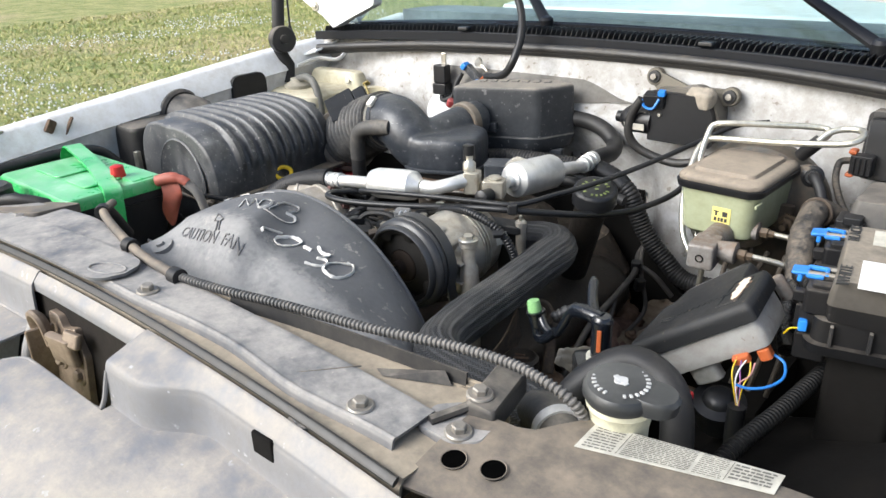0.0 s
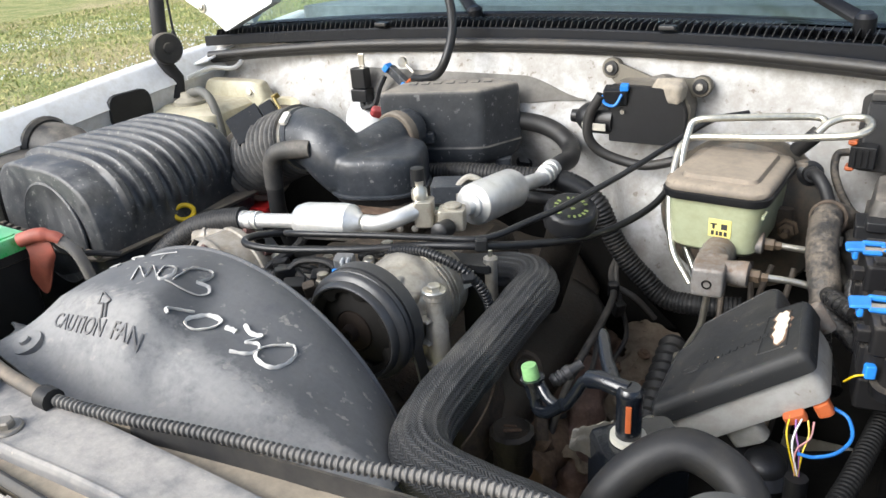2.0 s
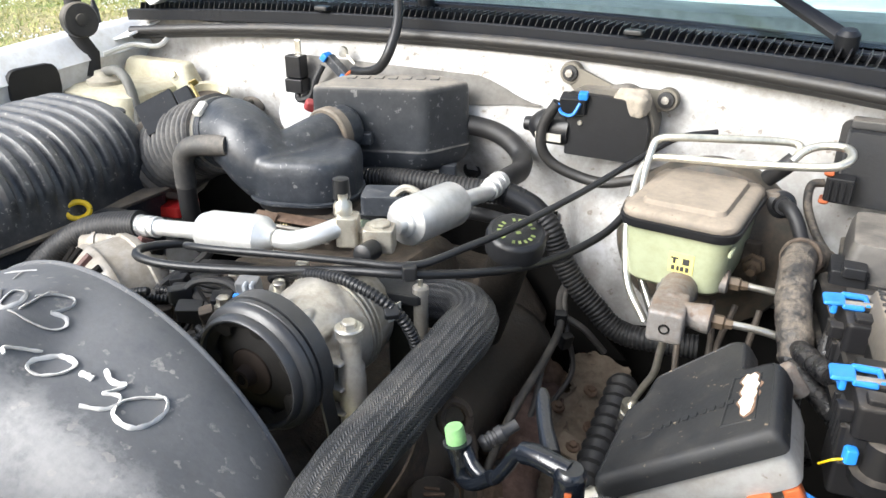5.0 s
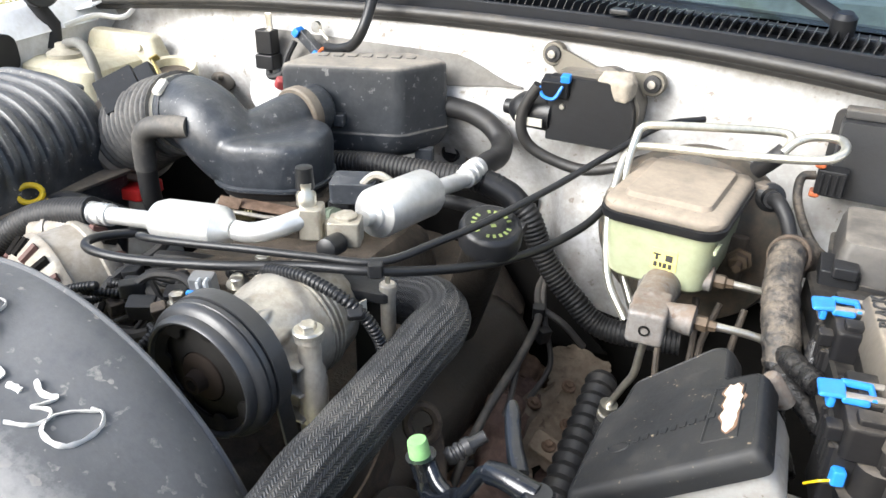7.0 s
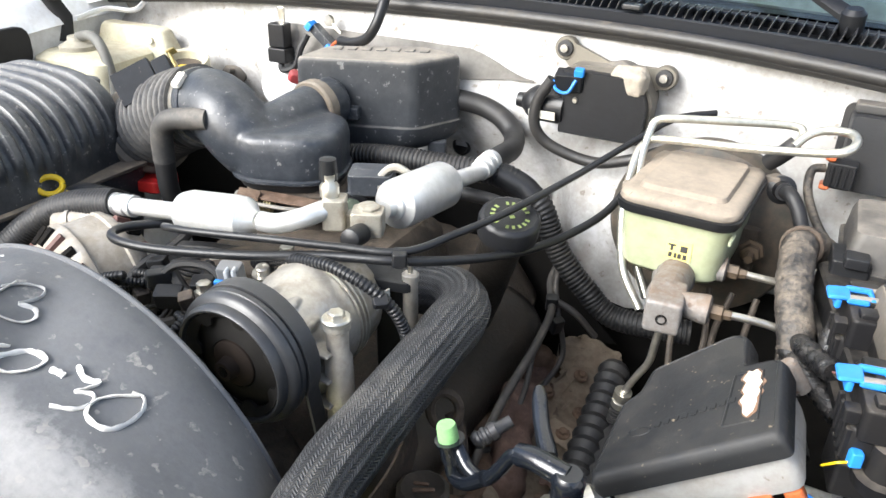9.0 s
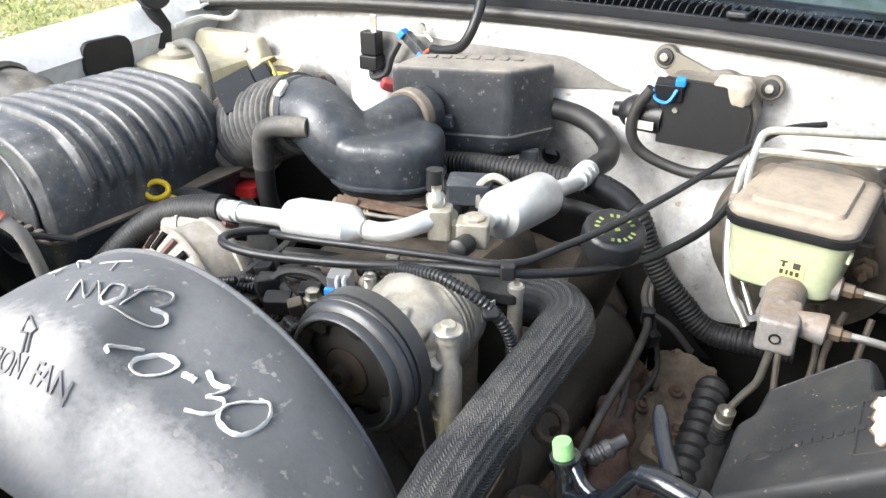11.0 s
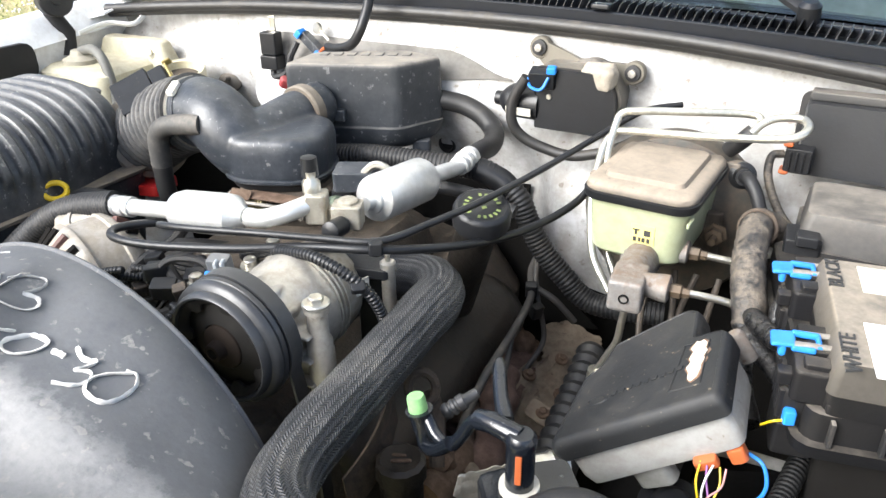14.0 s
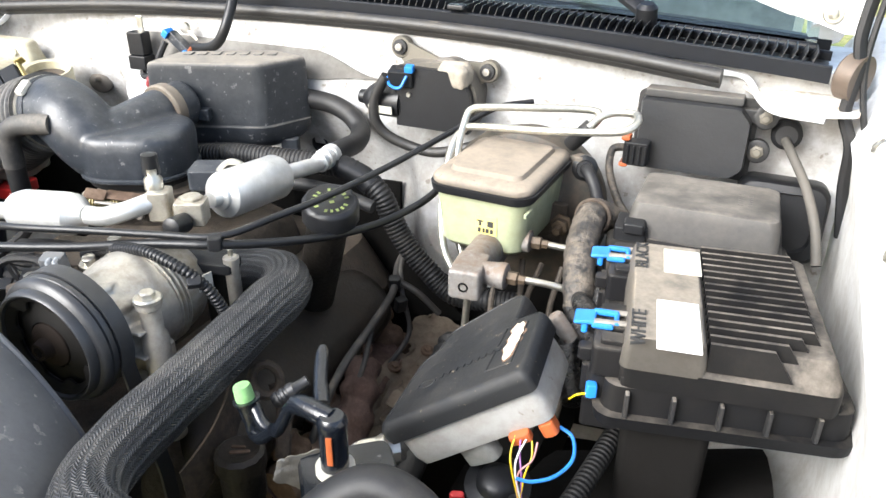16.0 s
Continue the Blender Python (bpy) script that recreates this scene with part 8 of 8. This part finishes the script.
psc = thing("power_steering_cap", "dark greasy reservoir cap with rusty marks beside the hose", "cap", (0.29, 0.405, 0.80))
part("cap", Shape().turn([(-0.05, 0.024), (-0.012, 0.024), (-0.010, 0.028), (0.008, 0.027), (0.012, 0.022), (0.010, 0.014), (0.010, 0.0)], (0.288, 0.405, 0.832), (0, 0, 1), 12), OILY, psc)
part("grip_mark", Shape().slab(frame_at((0.290, 0.403, 0.8405), 30), 0.022, 0.005, 0.003, 0.002, 0.001), RUST, psc, "rusty raised mark")
part("grip_mark", Shape().slab(frame_at((0.284, 0.409, 0.8405), 20), 0.016, 0.004, 0.003, 0.002, 0.001), RUST, psc, "rusty raised mark")
DARK_RUST = grimy("dark_stained_steel", (0.045, 0.035, 0.028), 0.7, 0.5, spec=0.25, col2=(0.08, 0.06, 0.045), bump=0.6, dustcol=(0.12, 0.09, 0.065), big=22.0)
single("bracket_plate", Shape().sheet(lambda u, v: (0.245 + 0.006 * v + 0.01 * math.sin(3 * u), 0.46 - 0.10 * u, 0.888 - 0.055 * u - 0.05 * v), 12, 6, thick=0.003), DARK_RUST, "stained brown bracket plate under the radiator hose", "bracket")
single("lifting_eye", Shape().tube([Vector((0.268, 0.486, 0.872)) + Vector((0.6, 0.5, 0.0)) * (0.020 * math.cos(a)) + Vector((-0.3, 0.3, 0.8)) * (0.020 * math.sin(a)) for a in [2 * math.pi * i / 24 for i in range(25)]], 0.0055, 8), DARK_RUST, "stained steel lifting eye beside the hose", "bracket")
single("steel_stay", Shape().tube(curve([(0.27, 0.50, 0.86), (0.285, 0.49, 0.83), (0.30, 0.46, 0.79)], 5), 0.009, 8, flat=0.5), DARK_RUST, "stained steel stay under the lifting eye", "stay")
CRUMPLED = grimy("crumpled_foil", (0.36, 0.34, 0.3), 0.4, 0.4, metal=0.8, col2=(0.3, 0.27, 0.22), bump=0.9, fine=60.0)
single("heat_foil", Shape().sheet(lambda u, v: (0.392 + 0.030 * u, 0.338 + 0.032 * u - 0.010 * v + 0.002 * noise.noise((5 * u, 5 * v, 1)), 0.925 - 0.05 * v * (0.3 + 0.7 * u) + 0.003 * noise.noise((6 * u, 6 * v, 4))), 14, 10, thick=0.0015), CRUMPLED, "crumpled foil heat shield beside the valve", "heat shield")
FOIL = even(curve([(0.395, 0.405, 0.845), (0.415, 0.425, 0.86), (0.435, 0.44, 0.866), (0.455, 0.455, 0.866)], 6), 0.005)
single("foil_bracket", Shape().tube(FOIL, [0.016 + 0.004 * noise.noise((i * 0.9, 0.0, 2.0)) for i in range(len(FOIL))], 9), STEEL, "crumpled bright foil heat wrap", "heat wrap")

# ---- controller and tray ----
LIP = grimy("black_tray_plastic", (0.007, 0.0072, 0.008), 0.5, 0.5, up=0.98, spec=0.2, dustcol=(0.2, 0.175, 0.145))
tray = thing("controller_tray", "black plastic tray carrying the engine controller", "tray", (0.745, 0.6, 0.9))
TR = frame_at((0.713, 0.668, 0.0), 12)
part("tray_pan", Shape().molded(TR, [(0.942, 0.212, 0.338, 0.02), (0.944, 0.224, 0.346, 0.02), (0.957, 0.228, 0.350, 0.02), (0.9575, 0.214, 0.334, 0.016), (0.985, 0.212, 0.332, 0.016), (0.988, 0.206, 0.326, 0.016)]), LIP, tray)
for k in range(5):
    part("rib", Shape().slab(TR @ Matrix.Translation((-0.085 + 0.040 * k, -0.1705, 0.957)), 0.004, 0.008, 0.026, 0.001, 0.001), DUSTY_BLACK, tray)
for x in (-0.066, 0.066):
    part("latch", Shape().slab(TR @ Matrix.Translation((x, -0.158, 0.982)), 0.052, 0.014, 0.014, 0.003), LIP, tray)
part("latch_rail", Shape().slab(TR @ Matrix.Translation((0, -0.154, 0.982)), 0.09, 0.010, 0.010, 0.003), DUSTY_BLACK, tray)
part("leg", Shape().slab(frame_at((0.70, 0.53, 0.80)), 0.08, 0.05, 0.14, 0.01), DARK, tray)
pcm = thing("engine_controller", "dusty finned engine controller with paper labels", "engine controller", (0.735, 0.565, 1.0))
PM = frame_at((0.734, 0.570, 0.0), 9)
part("case", Shape().molded(PM, [(0.986, 0.183, 0.212, 0.012, 0, 0.035), (1.008, 0.183, 0.212, 0.012, 0, 0.035), (1.014, 0.180, 0.206, 0.012, 0, 0.037), (1.028, 0.170, 0.190, 0.010, 0, 0.042), (1.030, 0.166, 0.186, 0.010, 0, 0.042)]), TAN_BOX, pcm, "dust-covered black case")
TAN_PAD = grimy("dust_browned_pad", (0.05, 0.046, 0.04), 0.55, 0.9, up=0.9, dustcol=(0.25, 0.215, 0.17), big=20.0)
part("raised_pad", Shape().molded(PM @ Matrix.Translation((-0.055, 0, 0)), [(1.006, 0.074, 0.206, 0.008, 0, 0.032), (1.020, 0.072, 0.204, 0.008, 0, 0.030), (1.037, 0.064, 0.192, 0.006, 0, 0.024), (1.040, 0.058, 0.186, 0.006, 0, 0.021)]), TAN_PAD, pcm)
for k in range(15):
    y = -0.066 + 0.0132 * k
    length = 0.105 - 0.0015 * max(0, 3 - k) * 8
    part("fin", Shape().add([PM @ Vector(q) for q in ((-0.02, y - 0.0034, 1.014), (-0.02 + length, y - 0.0034, 1.014), (-0.02 + length, y + 0.0034, 1.014), (-0.02, y + 0.0034, 1.014), (-0.02, y - 0.0018, 1.041), (-0.038 + length, y - 0.0018, 1.041), (-0.038 + length, y + 0.0018, 1.041), (-0.02, y + 0.0018, 1.041))],
                              [(0, 1, 5, 4), (1, 2, 6, 5), (2, 3, 7, 6), (3, 0, 4, 7), (4, 5, 6, 7)]), TAN_BOX, pcm)
part("paper_label", Shape().slab(PM @ Matrix.Translation((-0.046, -0.045, 1.0402)), 0.037, 0.082, 0.0012, 0.001, 0.0004), WHITE_LABEL, pcm, "white paper label")
part("paper_label", Shape().slab(PM @ Matrix.Translation((-0.040, 0.078, 1.0402)), 0.036, 0.052, 0.0012, 0.001, 0.0004), LABEL, pcm, "browned paper label")
for y, word in ((-0.055, "WHITE"), (0.085, "BLACK")):
    def lay(px, py, h, y=y):
        return PM @ Vector((-0.079 - py, y + px, 1.0405 + h))
    part("lettering", letters(word, 0.0185, lay, 0.0011), INK, pcm, "raised moulded word")
PLUGS = grimy("dusty_connector_black", (0.008, 0.008, 0.009), 0.45, 0.45, up=0.97, spec=0.25, dustcol=(0.2, 0.175, 0.145))
WIRES = [grimy("wire_" + n, c, 0.5, 0.3) for n, c in (("tan", (0.1, 0.07, 0.04)), ("black", (0.012, 0.012, 0.012)), ("pink", (0.2, 0.09, 0.08)), ("grey", (0.06, 0.06, 0.06)), ("green", (0.02, 0.06, 0.03)))]


def comb(m, w, d, h, n, parent, name="pin_block"):
    """A connector body cut into upright ribs with rounded tops."""
    body = part(name, Shape().slab(m, w, d, h * 0.72, 0.004, 0.003), PLUGS, parent)
    for k in range(n):
        part("ridge", Shape().slab(m @ Matrix.Translation((0, d * ((k + 0.5) / n - 0.5), h * 0.5)), w * 0.96, d / n * 0.62, h * 0.5, 0.002, 0.0015), PLUGS, body)
    return body


for n, (x, y) in enumerate(((-0.101, 0.110), (-0.106, -0.026))):
    CM = PM @ Matrix.Translation((x, y, 0.0))
    con = part("connector", Shape().slab(CM @ Matrix.Translation((0.006, 0, 0.985)), 0.034, 0.074, 0.034, 0.006, 0.004).slab(CM @ Matrix.Translation((0.0, -0.004, 0.955)), 0.032, 0.056, 0.04, 0.009, 0.005), PLUGS, pcm, "dusty black multi-pin connector")
    for q, (dx, dy, dz, w, d, h) in enumerate(((0.008, -0.024, 1.012, 0.024, 0.016, 0.012), (0.010, 0.0, 1.014, 0.022, 0.020, 0.010), (0.006, 0.025, 1.010, 0.026, 0.018, 0.014), (-0.016, -0.022, 0.996, 0.014, 0.014, 0.014))):
        part("ridge", Shape().slab(CM @ Matrix.Translation((dx, dy, dz)), w, d, h, 0.003, 0.002), PLUGS, con)
    for dy in (-0.008, 0.010):
        part("hold_down", Shape().tube([CM @ Vector((-0.012, dy, 1.0265)), CM @ Vector((0.022, dy + 0.002, 1.0265))], 0.003, 8), DULL_STEEL, con, "pale dusty retaining bar")
    part("lock", Shape().slab(CM @ Matrix.Translation((-0.020, 0.0, 1.022)) @ pose(0, 0, 0, 0, -6, 0), 0.020, 0.022, 0.006, 0.002)
         .slab(CM @ Matrix.Translation((-0.020, 0.0, 1.012)), 0.006, 0.020, 0.012, 0.002)
         .slab(CM @ Matrix.Translation((-0.002, 0.009, 1.023)), 0.024, 0.006, 0.007, 0.002).slab(CM @ Matrix.Translation((-0.004, -0.010, 1.020)), 0.020, 0.005, 0.007, 0.002)
         .slab(CM @ Matrix.Translation((0.008, 0.0, 1.024)), 0.005, 0.020, 0.005, 0.001), BLUE, con, "bright blue locking tab")
    for k in range(5):
        part("ridge", Shape().slab(CM @ Matrix.Translation((-0.014, -0.026 + 0.012 * k, 0.962)), 0.008, 0.006, 0.03, 0.002, 0.0015), PLUGS, con)
    end = Vector(((0.613, 0.687, 0.985), (0.611, 0.613, 0.965))[n])
    to = CM @ Vector((-0.006, 0.012, 0.994))
    for k in range(6):
        off = Vector((0.002 * math.cos(k * 1.05), 0.004 * math.sin(k * 1.05), 0.004 * math.cos(2 + k * 1.05)))
        part("wire", Shape().tube(curve([end + off, (end + to) / 2 + off * 1.6 + Vector((0, 0, 0.006)), to + off], 5), 0.0013, 6), WIRES[(k * 2 + n) % 5], con)
small = thing("tray_plug", "small blue plug beside the tray", "connector", (0.63, 0.49, 0.97))
part("body", Shape().slab(frame_at((0.632, 0.492, 0.962), 20), 0.010, 0.010, 0.016, 0.002), BLUE, small)
comb(frame_at((0.636, 0.528, 0.918), 10), 0.036, 0.05, 0.05, 4, small)
part("wire", hose([(0.628, 0.49, 0.966), (0.620, 0.487, 0.964), (0.612, 0.496, 0.95)], 0.0011, 6), YELLOW, small)

tape = grimy("wrinkled_black_tape", (0.014, 0.014, 0.015), 0.4, 0.7, up=0.3, bump=1.0, fine=90, big=42.0, spread=0.3, dustcol=(0.15, 0.125, 0.098))
har = thing("taped_harness", "thick wiring harness wrapped in wrinkled black tape", "wiring harness", (0.56, 0.75, 0.95))


def wrapped(pts, r, seed):
    """A taped bundle: turns of tape stand proud of one another along it."""
    line = even(curve(pts, 10), 0.0022)
    out = []
    for i in range(len(line)):
        turn = (i % 8) / 8
        out.append(r + 0.0011 * (1 - turn) + 0.0014 * noise.noise((i * 0.21, seed, 5.0)))
    return Shape().tube(line, out, 20)


part("trunk", wrapped([(0.580, 0.840, 0.98), (0.556, 0.812, 1.000), (0.557, 0.751, 0.988), (0.563, 0.718, 0.972), (0.571, 0.691, 0.955), (0.578, 0.676, 0.936)], 0.0185, 1.0), tape, har)
part("clamp", Shape().tube([Vector((0.556, 0.803, 0.999)) + Vector((0.021 * math.cos(a), 0.006 * math.sin(a), 0.021 * math.sin(a))) for a in [2 * math.pi * i / 28 for i in range(29)]], 0.0028, 8), DARK_RUST, har, "stained wire clamp")
DARK_TAPE = grimy("glossy_black_tape", (0.011, 0.011, 0.012), 0.28, 0.45, up=0.6, bump=0.9, fine=90, big=40.0, spread=0.35, dustcol=(0.12, 0.105, 0.09))
for k, (pts, r) in enumerate((([(0.572, 0.684, 0.950), (0.589, 0.649, 0.958), (0.611, 0.613, 0.965)], 0.0105), ([(0.569, 0.676, 0.940), (0.588, 0.644, 0.935), (0.608, 0.624, 0.93), (0.625, 0.603, 0.925)], 0.0105), ([(0.60, 0.645, 0.92), (0.603, 0.657, 0.952), (0.605, 0.674, 0.972), (0.613, 0.687, 0.984), (0.622, 0.688, 0.985)], 0.0105), ([(0.574, 0.675, 0.935), (0.580, 0.63, 0.90), (0.60, 0.58, 0.88)], 0.012))):
    part("branch", wrapped(pts, r, 7.0 + k), DARK_TAPE, har)
# ---- fuse box, firewall module ----
fuse = thing("fuse_box", "grey-black underhood fuse box with a dust-covered lid", "fuse box", (0.71, 0.81, 0.98))
FM = frame_at((0.688, 0.808, 0.0), 1, -3)
part("lid", Shape().molded(FM, [(0.985, 0.178, 0.15, 0.01), (1.02, 0.172, 0.138, 0.012), (1.030, 0.165, 0.13, 0.012), (1.032, 0.155, 0.12, 0.01)]), TAN_FUSE, fuse, "dust-covered lid")
part("base", Shape().molded(FM, [(0.93, 0.17, 0.14, 0.01), (0.985, 0.186, 0.156, 0.012), (0.99, 0.186, 0.156, 0.012)]), DUSTY_BLACK, fuse)
part("side_plug", Shape().slab(frame_at((0.607, 0.80, 0.965), 4), 0.04, 0.05, 0.04, 0.004).slab(frame_at((0.612, 0.78, 1.0), 4), 0.025, 0.025, 0.014, 0.003), CLEAN_BLACK, fuse)
part("bail", Shape().tube(curve([(0.70, 0.725, 0.99), (0.71, 0.72, 1.02), (0.74, 0.72, 1.025), (0.765, 0.72, 1.02), (0.775, 0.725, 0.985)], 5), 0.003, 8), CLEAN_BLACK, fuse)
marks = Shape()
for r in range(2):
    for k in range(6):
        marks.slab(FM @ Matrix.Translation((0.038 + 0.011 * r, -0.02 + 0.008 * k, 1.0315)), 0.006, 0.0055, 0.001, 0.0005, 0.0003)
part("embossing", marks, TAN_FUSE, fuse)
mod = thing("firewall_module", "black cruise control module on the firewall", "control module", (0.645, 0.97, 1.0))
MM = Matrix.Translation((0.645, 0.985, 1.062)) @ pose(0, 0, 0, 86, 0, 0)
part("case", prism(MM, [(-0.072, -0.048), (0.058, -0.048), (0.074, -0.034), (0.074, 0.032), (0.058, 0.05), (-0.072, 0.05)], [(-0.02, 1.0), (0.012, 1.0), (0.018, 0.97)], 0.006), grimy("smooth_black_module_plastic", (0.017, 0.018, 0.02), 0.42, 0.35, dustcol=(0.12, 0.118, 0.115)), mod)
part("dust_ledge", Shape().slab(MM @ Matrix.Translation((-0.005, 0.056, -0.03)), 0.13, 0.012, 0.034, 0.003), TAN_FUSE, mod, "dusty upper ledge of the module")
part("back", Shape().molded(MM, [(-0.035, 0.16, 0.112, 0.01), (-0.02, 0.162, 0.114, 0.01)]), DUSTY_BLACK, mod)
part("plug", Shape().slab(frame_at((0.578, 0.952, 1.024), 0), 0.034, 0.024, 0.034, 0.003), CLEAN_BLACK, mod)
for k in range(4):
    part("rib", Shape().slab(frame_at((0.568 + 0.008 * k, 0.9385, 1.028), 0), 0.003, 0.004, 0.026, 0.001, 0.0008), CLEAN_BLACK, mod)
for z in (1.058, 1.02):
    part("plug_lock", Shape().slab(frame_at((0.563, 0.95, z), 0), 0.012, 0.02, 0.008, 0.002), ORANGE, mod, "orange plug lock")
part("lead", hose([(0.56, 0.955, 1.045), (0.545, 0.95, 1.04), (0.548, 0.93, 1.015), (0.57, 0.90, 0.985), (0.60, 0.87, 0.965)], 0.0056, 10), tape, mod)
for at in ((0.735, 1.0, 1.098), (0.732, 0.995, 1.052)):
    ear = part("ear", Shape().turn([(-0.01, 0.016), (0.006, 0.016), (0.008, 0.012)], at, (0, -1, 0.15), 18).slab(frame_at((at[0] - 0.015, at[1], at[2] - 0.01)), 0.03, 0.012, 0.02, 0.003), DUSTY_BLACK, mod)
    part("nut", Shape().turn([(0.006, 0.009), (0.013, 0.009), (0.014, 0.005), (0.018, 0.005)], at, (0, -1, 0.15), 6), ZINC, ear)
vac = thing("vacuum_tank", "black vacuum tank in the bay's rear corner", "vacuum tank", (0.77, 0.99, 0.95))
part("tank", Shape().molded(Matrix.Translation((0.775, 1.01, 0.96)) @ pose(0, 0, 0, 80, 0, 0), [(0, 0.12, 0.11, 0.02), (0.04, 0.12, 0.11, 0.02), (0.05, 0.11, 0.10, 0.02), (0.052, 0.09, 0.08, 0.02), (0.045, 0.085, 0.075, 0.02)]), CLEAN_BLACK, vac)
part("hose", hose([(0.765, 1.0, 1.07), (0.775, 0.968, 1.062), (0.797, 0.93, 1.035), (0.815, 0.89, 1.0), (0.825, 0.86, 0.96)], 0.0062, 12), grimy("dusty_grey_hose", (0.08, 0.074, 0.065), 0.7, 0.5, dustcol=(0.17, 0.15, 0.125)), vac, "dusty grey hose")
part("grommet", Shape().turn([(-0.02, 0.02), (0.004, 0.02), (0.01, 0.014), (0.01, 0.009)], (0.765, 1.01, 1.075), (0, -1, 0.1), 20), RUBBER, vac)
single("marker_lamp_plug", Shape().slab(frame_at((0.745, 0.205, 0.945), 20), 0.026, 0.016, 0.014, 0.004), RED, "red plug beside the support end", "connector")
